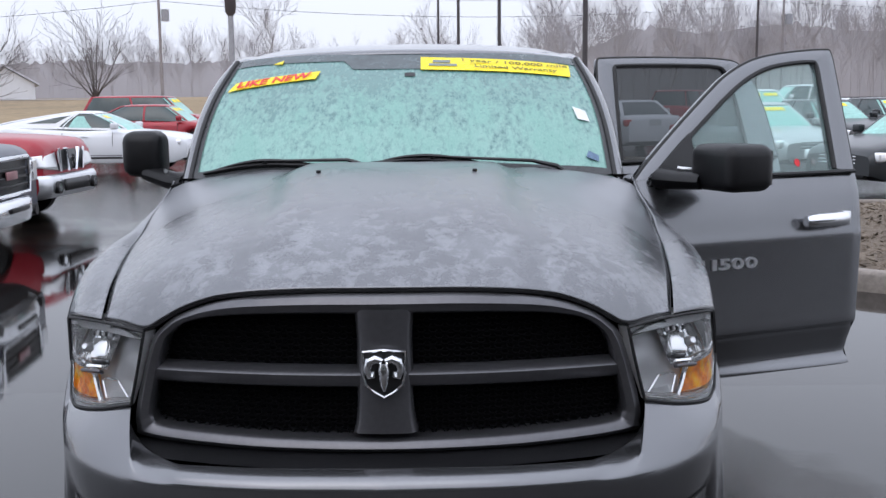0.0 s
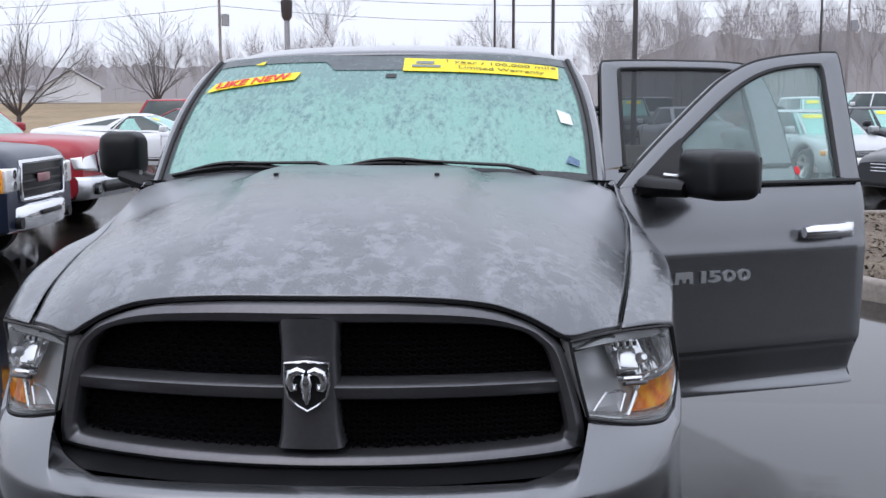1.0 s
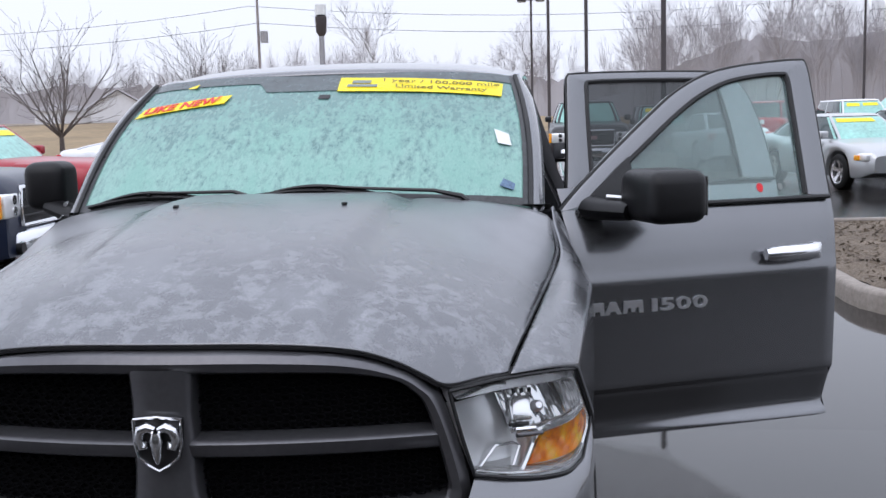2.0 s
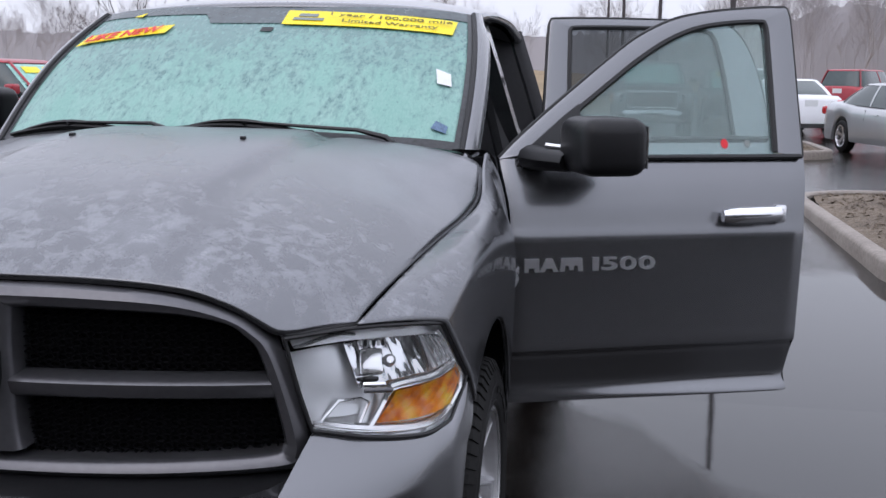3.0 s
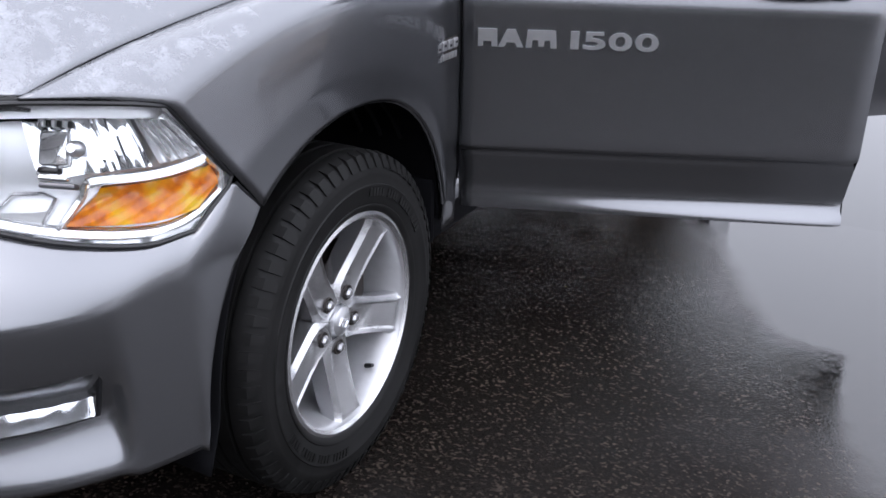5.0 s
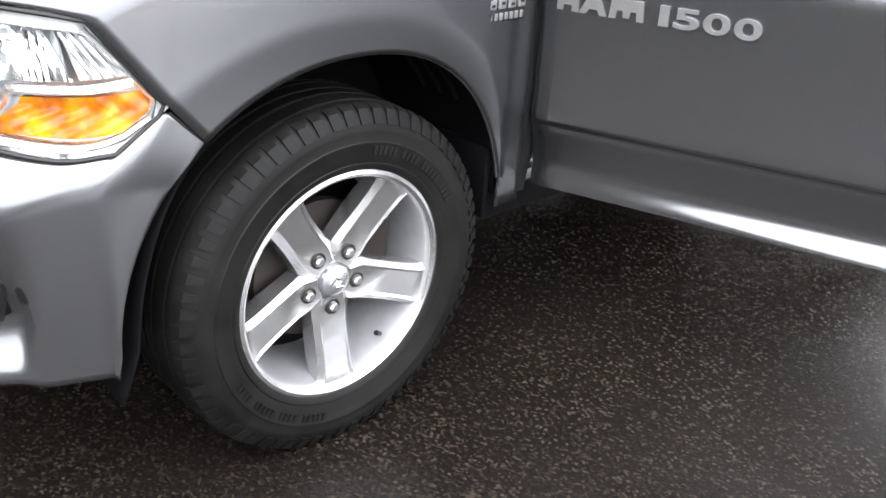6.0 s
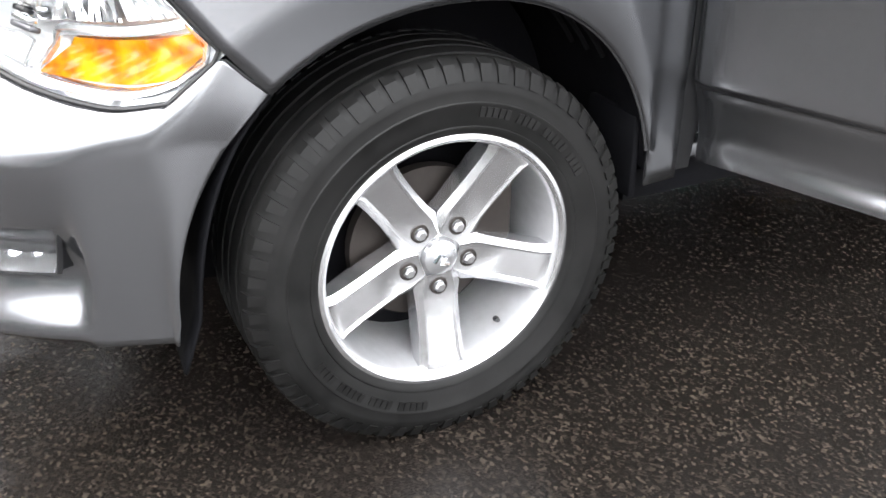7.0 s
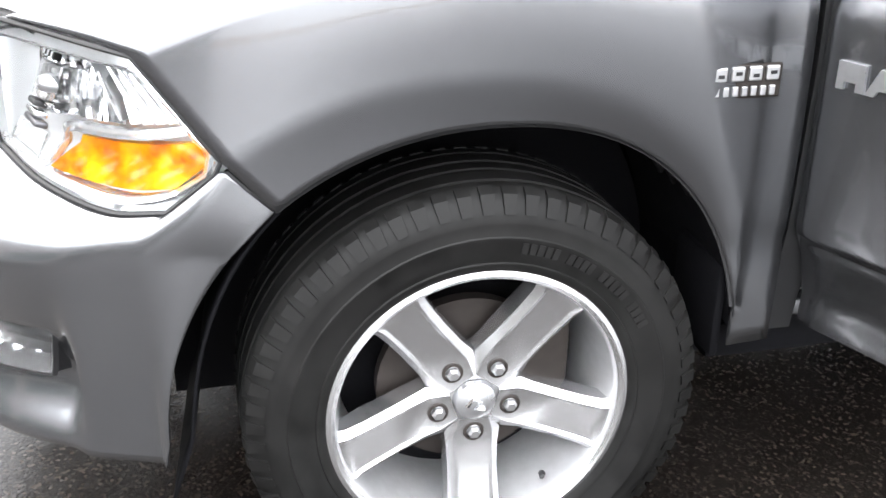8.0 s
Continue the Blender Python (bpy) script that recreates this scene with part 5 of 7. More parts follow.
def door(name, hinge, degrees, length, frame_out, frame_in, pane, flip=False, mirror=True, text=True, front=True, label=""):
    """A truck door with window frame, glass, handle and belt moulding, turned out round its hinge."""
    sgn = -1 if flip else 1
    turn = Matrix.Translation(hinge) @ Matrix.Rotation(radians(-degrees if not flip else degrees), 4, "Z")
    # local (u, w, z) -> truck axes when shut: y back, x out
    place = lambda u, w, z: (sgn * w, u, z)
    lower = spl([(0.478, length - 0.01), (0.6, length), (0.9, length + 0.005), (1.1, length + 0.012), (1.34, length + 0.045)])
    def skin(i, j):
        z = 0.490 + 0.855 * (j**0.9)
        u = i * lower(z) + (1 - i) * (0.012 - 0.02 * step(1.15, 1.345, z))
        w = d_out(z)
        lip = 0.036 * math.exp(-(((z - 0.492) / 0.028) ** 2)) * (step(-0.1, 1.0, i) - 0.30)
        if not front:
            u = min(u, lower(z) - 0.36 * step(1.02, 0.478, z))
        edge_in = 0.012 * (math.exp(-i * length / 0.012) + math.exp(-(1 - i) * length / 0.012))
        return place(u, w + lip - edge_in, z)
    panel = part(name, Shape().grid(skin, 40, 150), GREY_CLEAN, truck, label, 50, 0.0, turn)
    inn = Shape().grid(lambda i, j: place(0.02 + i * (length - 0.02), -0.14 + 0.03 * math.sin(math.pi * j), 0.50 + 0.83 * j), 12, 10)
    rimp = [skin(i / 20, 0) for i in range(20)] + [skin(1, j / 20) for j in range(20)] + [skin(1 - i / 20, 1) for i in range(20)] + [skin(0, 1 - j / 20) for j in range(20)]
    inp = [place(0.02 + k / 20 * (length - 0.02), -0.14, 0.50) for k in range(20)] + [place(length, -0.14, 0.50 + 0.83 * k / 20) for k in range(20)] + [place(0.02 + (1 - k / 20) * (length - 0.02), -0.14, 1.33) for k in range(20)] + [place(0.02, -0.14, 0.50 + 0.83 * (1 - k / 20)) for k in range(20)]
    inn.rings([rimp, inp])
    part("inner_panel", inn, CABIN, panel, "dark inner door trim")
    tum = lambda z: -0.092 - 0.37 * (z - 1.345)
    fo, fi = even(frame_out), even(frame_in)
    n = 60
    ring = lambda f, dw, mix=0.0: [place(*(lambda p, q: (p[0] * (1 - mix) + q[0] * mix, tum(p[1] * (1 - mix) + q[1] * mix) + dw, p[1] * (1 - mix) + q[1] * mix))(f(k / n), fi(k / n))) for k in range(n + 1)]
    part("window_frame", Shape().rings([ring(fo, -0.045), ring(fo, -0.004), ring(fo, 0.0, 0.08), ring(fo, 0.0, 0.9), ring(fi, -0.006), ring(fi, -0.045), ring(fo, -0.045)], closed=False), GREY_CLEAN, panel, "", 40)
    part("window_seal", Shape().tube([place(p[0], tum(p[1]) - 0.004, p[1]) for p in (fi(k / n) for k in range(n + 1))], 0.011, 6), RUBBER, panel)
    part("door_seal", Shape().tube([place(p[0], tum(p[1]) - 0.012, p[1]) for p in (fo(k / n) for k in range(n + 1))], 0.009, 6), RUBBER, panel)
    u0, u1 = frame_in[0][0] - 0.02, frame_in[-1][0] + 0.02
    cols = 24
    def top_z(u):
        best = 1.36
        for k in range(121):
            p = fi(k / 120)
            if abs(p[0] - u) < 0.02:
                best = max(best, p[1])
        return best
    tops = [max(top_z(u0 + (u1 - u0) * i / cols), 1.36) for i in range(cols + 1)]
    g = Shape().grid(lambda i, j: (lambda u, z: place(u, tum(z) - 0.014, z))(u0 + (u1 - u0) * i, 1.335 + (tops[round(i * cols)] - 1.335) * j), cols, 8)
    part("window_glass", g, pane, panel).visible_shadow = False
    part("belt_moulding", Shape().tube([place(u, -0.078, 1.348) for u in (frame_out[0][0] + 0.10 + (length + 0.022 - 0.10 - frame_out[0][0]) * k / 8 for k in range(9))], 0.014, 8, True, 0.7), RUBBER, panel, "black belt moulding")
    h0 = length - 0.345 if front else length - 0.36
    hz = 1.150
    hb = Shape().tube([place(h0 + 0.02 + 0.21 * k / 8, 0.022 + 0.012 * math.sin(math.pi * k / 8), hz + 0.0006 * k) for k in range(9)], [0.024, 0.031, 0.034, 0.034, 0.034, 0.034, 0.034, 0.033, 0.030], 14, True, 0.95)
    hb.box(place(h0 + 0.205, 0.0, hz - 0.030) if not flip else place(h0 + 0.205, 0.03, hz - 0.030), place(h0 + 0.262, 0.034, hz + 0.038) if not flip else place(h0 + 0.262, 0.0, hz + 0.038), 0.013)
    handle = part("door_handle", hb, CHROME, panel, "chrome pull handle")
    part("keyhole", Shape().tube([place(h0 + 0.236, 0.026, hz + 0.006), place(h0 + 0.236, 0.033, hz + 0.006)], 0.007, 10), BLACK, handle)
    if text:
        face = lambda u, w, z: Matrix.Translation(place(u, w, z)) @ pose(0, 0, 0, 0, 0, 90)
        for c, du, w in (("1", -0.103, 0.022), ("5", -0.052, 0.058), ("0", 0.016, 0.060), ("0", 0.085, 0.060)):
            letters(c, 0.06, SATIN, "number_badge", panel, face(0.413 + du, 0.009, 0.990), 0.004, 0, w, 0.046, 0.0012)
        for x0, shape in ((0.078, [(-0.022, 0.0), (-0.008, 0.0), (-0.008, 0.014), (0.014, 0.014), (0.014, 0.0), (0.030, 0.0), (0.028, 0.046), (-0.022, 0.046)]), (0.142, [(-0.032, 0.0), (-0.016, 0.0), (-0.009, 0.012), (0.011, 0.012), (0.018, 0.0), (0.034, 0.0), (0.012, 0.046), (-0.010, 0.046)]), (0.222, [(-0.040, 0.0), (-0.024, 0.0), (-0.022, 0.020), (-0.008, 0.020), (-0.006, 0.004), (0.008, 0.004), (0.010, 0.020), (0.024, 0.020), (0.026, 0.0), (0.042, 0.0), (0.038, 0.046), (-0.036, 0.046)])):
            name_bits = Shape().add([place(x0 + a, 0.004, 0.967 + b) for a, b in shape] + [place(x0 + a, 0.0125, 0.967 + b) for a, b in shape], [tuple(range(len(shape))), tuple(range(2 * len(shape) - 1, len(shape) - 1, -1))] + [(k, len(shape) + k, len(shape) + (k + 1) % len(shape), (k + 1) % len(shape)) for k in range(len(shape))])
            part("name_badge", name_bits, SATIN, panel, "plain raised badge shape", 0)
    if front and not flip:
        for uu, rr, mat in ((0.835, 0.014, RED_INK), (0.925, 0.011, BLUE_INK)):
            spot = [(uu + rr * math.cos(k * math.pi / 6), 1.392 + 1.25 * rr * math.sin(k * math.pi / 6)) for k in range(12)]
            decal = Shape().add([place(u, tum(z) - 0.011, z) for u, z in spot] + [place(u, tum(z) - 0.013, z) for u, z in spot], [tuple(range(12)), tuple(range(23, 11, -1))] + [(k, 12 + k, 12 + (k + 1) % 12, (k + 1) % 12) for k in range(12)])
            part("window_decal", decal, mat, panel, "small round window decal", 0)
    if mirror:
        tri = [(0.045, 1.322), (0.30, 1.338), (0.29, 1.530), (0.235, 1.492), (0.075, 1.368)]
        part("mirror_base", Shape().add([place(u, tum(z) + 0.010, z) for u, z in tri] + [place(u, tum(z) - 0.02, z) for u, z in tri], [(0, 1, 2, 3, 4), (9, 8, 7, 6, 5)] + [(k, 5 + k, 5 + (k + 1) % 5, (k + 1) % 5) for k in range(5)]), BLACK, panel, "", 0)
        if not flip:
            lo, hi, arm = (0.03, 0.150, 1.314), (0.305, 0.368, 1.497), [(0.10, -0.08, 1.352), (0.12, 0.0, 1.350), (0.17, 0.10, 1.348)]
        else:
            lo, hi, arm = (0.035, 0.22, 1.370), (0.205, 0.40, 1.562), [(0.16, -0.09, 1.35), (0.20, -0.02, 1.355), (0.26, 0.10, 1.385)]
        b = Shape().box((min(sgn * lo[0], sgn * hi[0]), lo[1], lo[2]), (max(sgn * lo[0], sgn * hi[0]), hi[1], hi[2]), 0.048, None, 4)
        mo = part("side_mirror", b, MIRROR_BLACK, panel, "black grained side mirror", 60)
        part("mirror_arm", Shape().tube([place(*p) for p in arm], [0.058, 0.052, 0.044], 10, True, 0.75), MIRROR_BLACK, mo)
        part("arm_cap", Shape().tube([place(arm[0][0] + 0.02, 0.006, arm[0][2] + 0.046), place(arm[1][0] + 0.05, 0.03, arm[1][2] + 0.042)], 0.008, 8), SATIN, mo)
        part("mirror_glass", Shape().box((min(sgn * (lo[0] + 0.03), sgn * (hi[0] - 0.03)), hi[1] - 0.002, lo[2] + 0.025), (max(sgn * (lo[0] + 0.03), sgn * (hi[0] - 0.03)), hi[1] + 0.003, hi[2] - 0.025)), CHROME, mo)
    return panel


F_OUT = [(-0.012, 1.345), (0.055, 1.405), (0.155, 1.485), (0.26, 1.565), (0.43, 1.690), (0.55, 1.770), (0.69, 1.832), (0.83, 1.862), (1.0, 1.880), (1.12, 1.886), (1.155, 1.872), (1.155, 1.75), (1.145, 1.55), (1.135, 1.345)]
F_IN = [(0.095, 1.362), (0.14, 1.40), (0.21, 1.452), (0.29, 1.512), (0.425, 1.610), (0.54, 1.690), (0.655, 1.757), (0.775, 1.803), (0.90, 1.824), (1.02, 1.832), (1.052, 1.818), (1.05, 1.72), (1.04, 1.55), (1.028, 1.362)]
R_OUT = [(0.045, 1.345), (0.075, 1.50), (0.10, 1.66), (0.125, 1.82), (0.14, 1.880), (0.18, 1.892), (0.4, 1.897), (0.7, 1.897), (0.95, 1.890), (1.06, 1.862), (1.13, 1.76), (1.17, 1.60), (1.185, 1.45), (1.19, 1.345)]
R_IN = [(0.175, 1.362), (0.19, 1.50), (0.205, 1.64), (0.222, 1.78), (0.232, 1.842), (0.27, 1.853), (0.45, 1.857), (0.7, 1.857), (0.88, 1.852), (0.945, 1.830), (0.97, 1.75), (0.985, 1.60), (0.992, 1.45), (0.995, 1.362)]
door("front_door", (0.985, 1.594, 0), 67.5, 1.095, F_OUT, F_IN, GLASS, label="open grey front door with chrome handle and raised badge")
door("rear_door", (0.978, 2.79, 0), 67.5, 1.15, R_OUT, R_IN, PRIVACY, mirror=False, text=False, front=False, label="open grey rear door with dark privacy glass")
door("front_door", (-0.985, 1.60, 0), 0, 1.08, F_OUT, F_IN, GLASS, flip=True, text=False, label="shut grey front door")
door("rear_door", (-0.978, 2.72, 0), 0, 1.02, R_OUT, R_IN, PRIVACY, flip=True, mirror=False, text=False, front=False, label="shut grey rear door")

# engine badge on the fender
def fender_face(y, z):
    best = min(((abs(p[1] - y) + abs(p[2] - z), p) for p in (fender_at(i / 60, j / 60) for i in range(30, 61) for j in range(61))), key=lambda q: q[0])
    return best[1]


px = fender_face(1.44, 0.985)[0] + 0.007
plate = part("engine_badge", Shape().box((px - 0.005, 1.384, 0.952), (px + 0.001, 1.512, 1.010), 0.004), STEEL, truck, "small two-row chrome badge on the fender", 0)
for k in range(4):
    part("badge_block", Shape().box((px - 0.002, 1.388 + 0.031 * k, 0.982), (px + 0.006, 1.412 + 0.031 * k, 1.007), 0.003), STEEL_BRIGHT, plate, "", 0)
    part("badge_slot", Shape().box((px + 0.004, 1.395 + 0.031 * k, 0.989 + 0.004 * (k % 2)), (px + 0.0068, 1.406 + 0.031 * k, 0.995 + 0.004 * (k % 2))), BLACK, plate, "", 0)
for k in range(7):
    part("badge_block", Shape().box((px - 0.002, 1.391 + 0.0165 * k, 0.957), (px + 0.005, 1.402 + 0.0165 * k, 0.974), 0.002), STEEL_BRIGHT, plate, "", 0)

# cargo bed
def bed_side(u, v):
    z = 0.60 + 0.74 * v
    y = 3.90 + 1.86 * u
    d = y - REAR_Y
    low = 0.60
    r = ARCH_F if d < 0 else ARCH_R
    if abs(d) < r:
        low = AXLE_Z + ARCH_H * (1 - (abs(d) / r) ** ARCH_P) ** (1 / ARCH_P)
    low = max(low, 0.60)
    z = low + (1.345 - low) * v
    return (0.985 - 0.03 * step(1.15, 1.345, z) + 0.012 * math.exp(-(((z - low) / 0.06) ** 2)), y, z)


s = Shape().grid(bed_side, 60, 16)
part("bed_side", s, GREY_CLEAN, truck, "", 50, -0.03)
part("bed_side", s.mirrored(), GREY_CLEAN, truck, "", 50, -0.03)
part("bed_floor", Shape().box((-0.93, 3.88, 0.80), (0.93, 5.74, 0.84)), BLACK, truck)
part("bed_front", Shape().box((-0.93, 3.88, 0.60), (0.93, 3.92, 1.33), 0.01), GREY_CLEAN, truck)
part("tailgate", Shape().box((-0.80, 5.71, 0.74), (0.80, 5.77, 1.33), 0.02), GREY_CLEAN, truck)
part("rear_bumper", Shape().box((-0.96, 5.72, 0.48), (0.96, 5.86, 0.68), 0.04, None, 3), CHROME, truck)
for x in (-0.90, 0.90):
    part("tail_lamp", Shape().box((x - 0.075, 5.70, 0.86), (x + 0.075, 5.775, 1.30), 0.02), RED_LAMP, truck)
for x in (-0.43, 0.43):
    part("frame_rail", Shape().box((x - 0.05, 0.45, 0.36), (x + 0.05, 5.7, 0.50), 0.01), VOID, truck)
for y in (AXLE_Y, REAR_Y):
    part("axle", Shape().box((-0.80, y - 0.05, 0.36), (0.80, y + 0.05, 0.44), 0.02), VOID, truck)
# unseen underbody parts, added to block light from the ground under the truck
part("unseen_transmission", Shape().box((-0.24, 1.45, 0.27), (0.24, 2.75, 0.44), 0.05), VOID, truck)
part("unseen_fuel_tank", Shape().box((0.50, 2.60, 0.27), (0.84, 3.95, 0.47), 0.05), VOID, truck)
part("unseen_exhaust", Shape().tube([(-0.62, 1.5, 0.33), (-0.62, 2.6, 0.32), (-0.66, 3.4, 0.32), (-0.66, 5.4, 0.38)], [0.05, 0.11, 0.11, 0.04], 10), VOID, truck)
for y in (1.55, 2.45, 3.35):
    part("unseen_crossmember", Shape().box((-0.78, y, 0.31), (0.78, y + 0.12, 0.42), 0.02), VOID, truck)
for sgn in (1, -1):
    part("unseen_control_arm", Shape().tube([(sgn * 0.42, AXLE_Y - 0.16, 0.33), (sgn * 0.78, AXLE_Y, 0.30), (sgn * 0.42, AXLE_Y + 0.18, 0.33)], 0.035, 8), VOID, truck)
part("engine", Shape().box((-0.36, 0.5, 0.42), (0.36, 1.5, 0.85), 0.05), VOID, truck)


# ==== the other cars on the lot ====
WHITE = car_paint("white car paint", (0.74, 0.75, 0.77), 0.0, 0.0, 0.3)
NAVY = car_paint("dark blue car paint", (0.012, 0.018, 0.042), 0.2, 0.0, 0.3, 0.25)
CRIMSON = car_paint("red car paint", (0.34, 0.018, 0.030), 0.1, 0.0, 0.3, 0.25)
SILVER = car_paint("silver car paint", (0.48, 0.49, 0.50), 0.6, 0.0, 0.3)
COAL = car_paint("black car paint", (0.010, 0.011, 0.014), 0.1, 0.0, 0.3, 0.25)
IRON = car_paint("iron grey car paint", (0.030, 0.033, 0.036), 0.3, 0.0, 0.3, 0.3)


def road_wheel_meshes():
    t, r = Shape(), Shape()
    t.lathe([(0.095, 0.66), (0.11, 0.70), (0.112, 0.82), (0.10, 0.93), (0.075, 1.0), (-0.075, 1.0), (-0.10, 0.93), (-0.11, 0.70)], 36)
    r.lathe([(0.10, 0.66), (0.112, 0.68), (0.105, 0.63), (0.07, 0.60), (-0.08, 0.58)], 36)
    r.lathe([(0.045, 0.001), (0.055, 0.14), (0.04, 0.17), (0.03, 0.20)], 20)
    for k in range(5):
        a = radians(90 + 72 * k)
        rad, tan = Vector((0, math.cos(a), math.sin(a))), Vector((0, -math.sin(a), math.cos(a)))
        r.rings([[tuple(rad * q + tan * w * sg + Vector((x - d, 0, 0))) for sg, d in ((-1, 0.04), (-1, 0), (1, 0), (1, 0.04))] for q, w, x in ((0.10, 0.09, 0.055), (0.35, 0.10, 0.065), (0.64, 0.14, 0.092))])
    return t, r


WT, WR = road_wheel_meshes()
DISC = Shape().lathe([(-0.04, 0.001), (-0.04, 0.60)], 24)


def car(name, label, m, size, paint, top, canopy, wheels, radius, faces, glassy=CAR_GLASS, front_glass=TEAL_GLASS, bed=None, tags=(), width=None, clear_under=0.24, group="cars for sale on the lot", patches=(), bow=1.15):
    """A parked car: x ahead, y to its left. top: (share of length from the nose, height) of hood, belt and deck.
    canopy: shares of cowl, roof front, roof rear and deck, roof height, and half widths at belt and roof."""
    length, wide, _ = size
    ob = thing(name, label, "car", group, m=m)
    topf = spl(top)
    wf = spl(width or [(0, 0.74), (0.03, 0.86), (0.10, 0.95), (0.25, 1.0), (0.75, 1.0), (0.92, 0.95), (0.98, 0.86), (1, 0.78)])
    X = lambda t: length * (0.5 - t)
    wx = [length / 2 - wheels[0], length / 2 - wheels[1]]
    loops = []
    for i in range(97):
        t = i / 96
        x, w, zt = X(t), wf(t) * wide / 2, topf(t)
        low = clear_under + 0.10 * step(0.06, 0, t) + 0.12 * step(0.94, 1, t)
        out = low
        for c in wx:
            d = abs(x - c) / (radius * 1.22)
            if d < 1:
                out = max(out, radius + radius * 1.20 * math.sqrt(1 - d * d))
        out = min(out, zt - 0.12)
        mid = out + (zt - out) * 0.45
        half = [(0, low), (w * 0.72, low), (w * 0.74, max(low, out)), (w * 0.97, out), (w, out + 0.04), (w, mid), (w * 0.985, out + (zt - out) * 0.75), (w * 0.95, out + (zt - out) * 0.90), (w * 0.86, zt - 0.012), (w * 0.5, zt + 0.012), (0, zt + 0.018)]
        loops.append([(x, y, z) for y, z in half] + [(x, -y, z) for y, z in reversed(half[1:-1])])
    s = Shape().rings(loops)
    s.f += [tuple(range(len(loops[0]))), tuple(96 * len(loops[0]) + k for k in reversed(range(len(loops[0]))))]
    body = part("body", s, paint, ob, "", 42)
    tc, tf, tr, td, zr, wb, wt = canopy
    zb0, zb1 = topf(tc), topf(td)
    def ring_at(k, grow=0.0):
        xf, xr = X(tc + (tf - tc) * k**bow) + grow, X(td + (tr - td) * k**bow) - grow
        w = (wb + (wt - wb) * k) + grow
        pts = []
        for j in range(48):
            a = 2 * math.pi * j / 48
            ex = math.copysign(abs(math.cos(a)) ** 0.42, math.cos(a))
            ey = math.copysign(abs(math.sin(a)) ** 0.30, math.sin(a))
            x = (xf + xr) / 2 + (xf - xr) / 2 * ex
            share = (xf - x) / (xf - xr)
            zb = zb0 + (zb1 - zb0) * share - 0.02
            bulge = 0.03 * math.sin(math.pi * k)
            pts.append((x, ey * (w + bulge * 0.6), zb + (zr - 0.045 - zb) * k))
        return pts
    cab = part("cabin_glass", Shape().rings([ring_at(k / 6) for k in range(7)]), glassy, ob, "", 50)
    roof = [ring_at(0.96, 0.012), ring_at(1.0, 0.008)]
    top_ring = ring_at(1.0)
    cx = sum(p[0] for p in top_ring) / 48
    for sc, up in ((0.93, 0.02), (0.75, 0.035), (0.4, 0.043), (0.02, 0.046)):
        roof.append([(cx + (p[0] - cx) * sc, p[1] * sc, p[2] + up) for p in top_ring])
    part("roof", Shape().rings(roof), paint, ob, "", 50)
    for sg in (1, -1):
        for share, r in ((0.0, 0.030), (0.47, 0.030), (1.0, 0.055)):
            pil = Shape()
            path = []
            for k in range(7):
                ring = ring_at(k / 6, 0.004)
                side = [p for p in ring if p[1] * sg > 0.8 * max(q[1] for q in ring)]
                xs = [p[0] for p in side]
                xx = max(xs) + (min(xs) - max(xs)) * share
                p = min(side, key=lambda q: abs(q[0] - xx))
                path.append((xx, p[1], p[2]))
            part("pillar", pil.tube(path, r, 6, True, 0.45), paint, ob)
    if front_glass is not None:
        def shield(i, j):
            ring = ring_at(0.06 + 0.86 * j, 0.006)
            w = max(p[1] for p in ring) * 0.90
            y = -w + 2 * w * i
            fr = sorted((p for p in ring if p[0] > cx), key=lambda p: p[1])
            for a, b in zip(fr, fr[1:]):
                if a[1] <= y <= b[1] and b[1] > a[1]:
                    k = (y - a[1]) / (b[1] - a[1])
                    return (a[0] + (b[0] - a[0]) * k, y, a[2] + (b[2] - a[2]) * k)
            return fr[0] if y < 0 else fr[-1]
        ws = part("windshield", Shape().grid(shield, 16, 8), front_glass, ob, "", 60)
        for u0, u1, v0, v1, mat in tags:
            def tag(i, j, u0=u0, u1=u1, v0=v0, v1=v1):
                p = shield(u0 + (u1 - u0) * i, v0 + (v1 - v0) * j)
                return (p[0] + 0.012, p[1], p[2] + 0.004)
            part("sticker", Shape().grid(tag, 6, 2), mat, ws, "", 0)
    for c in wx:
        for sg in (1, -1):
            mw = pose(c, sg * (wide / 2 - 0.13), radius, 0, 0, 90 if sg > 0 else -90) @ Matrix.Diagonal((1.0, radius, radius, 1))
            w = part("wheel", Shape().add(WR.v, WR.f, mw), ALLOY, ob, "", 40)
            part("tyre", Shape().add(WT.v, WT.f, mw), TYRE, w, "", 40)
            part("wheel_back", Shape().add(DISC.v, DISC.f, mw), VOID, w)
    if bed:
        x0, x1, z = bed
        # black slab laid on the body for the shaded open bed
        part("dark_bed_slab", Shape().box((x0, -wide / 2 + 0.14, z), (x1, wide / 2 - 0.14, z + 0.035)), BLACK, ob)
    def side_at(share, k, sg, grow):
        xf, xr = X(tc + (tf - tc) * k**bow), X(td + (tr - td) * k**bow)
        e = min(abs(1 - 2 * share), 0.999)
        ey = (1 - e ** (2 / 0.42)) ** 0.15
        zb = zb0 + (zb1 - zb0) * share - 0.02
        return (xf + (xr - xf) * share, sg * (ey * (wb + (wt - wb) * k + 0.018 * math.sin(math.pi * k)) + grow), zb + (zr - 0.045 - zb) * k)
    for nm, corners, mat, grow in patches:
        c = [np.array(q) for q in corners]
        for sg in (1, -1):
            def lay(i, j):
                q = (1 - i) * ((1 - j) * c[0] + j * c[3]) + i * ((1 - j) * c[1] + j * c[2])
                return side_at(q[0], q[1], sg, grow)
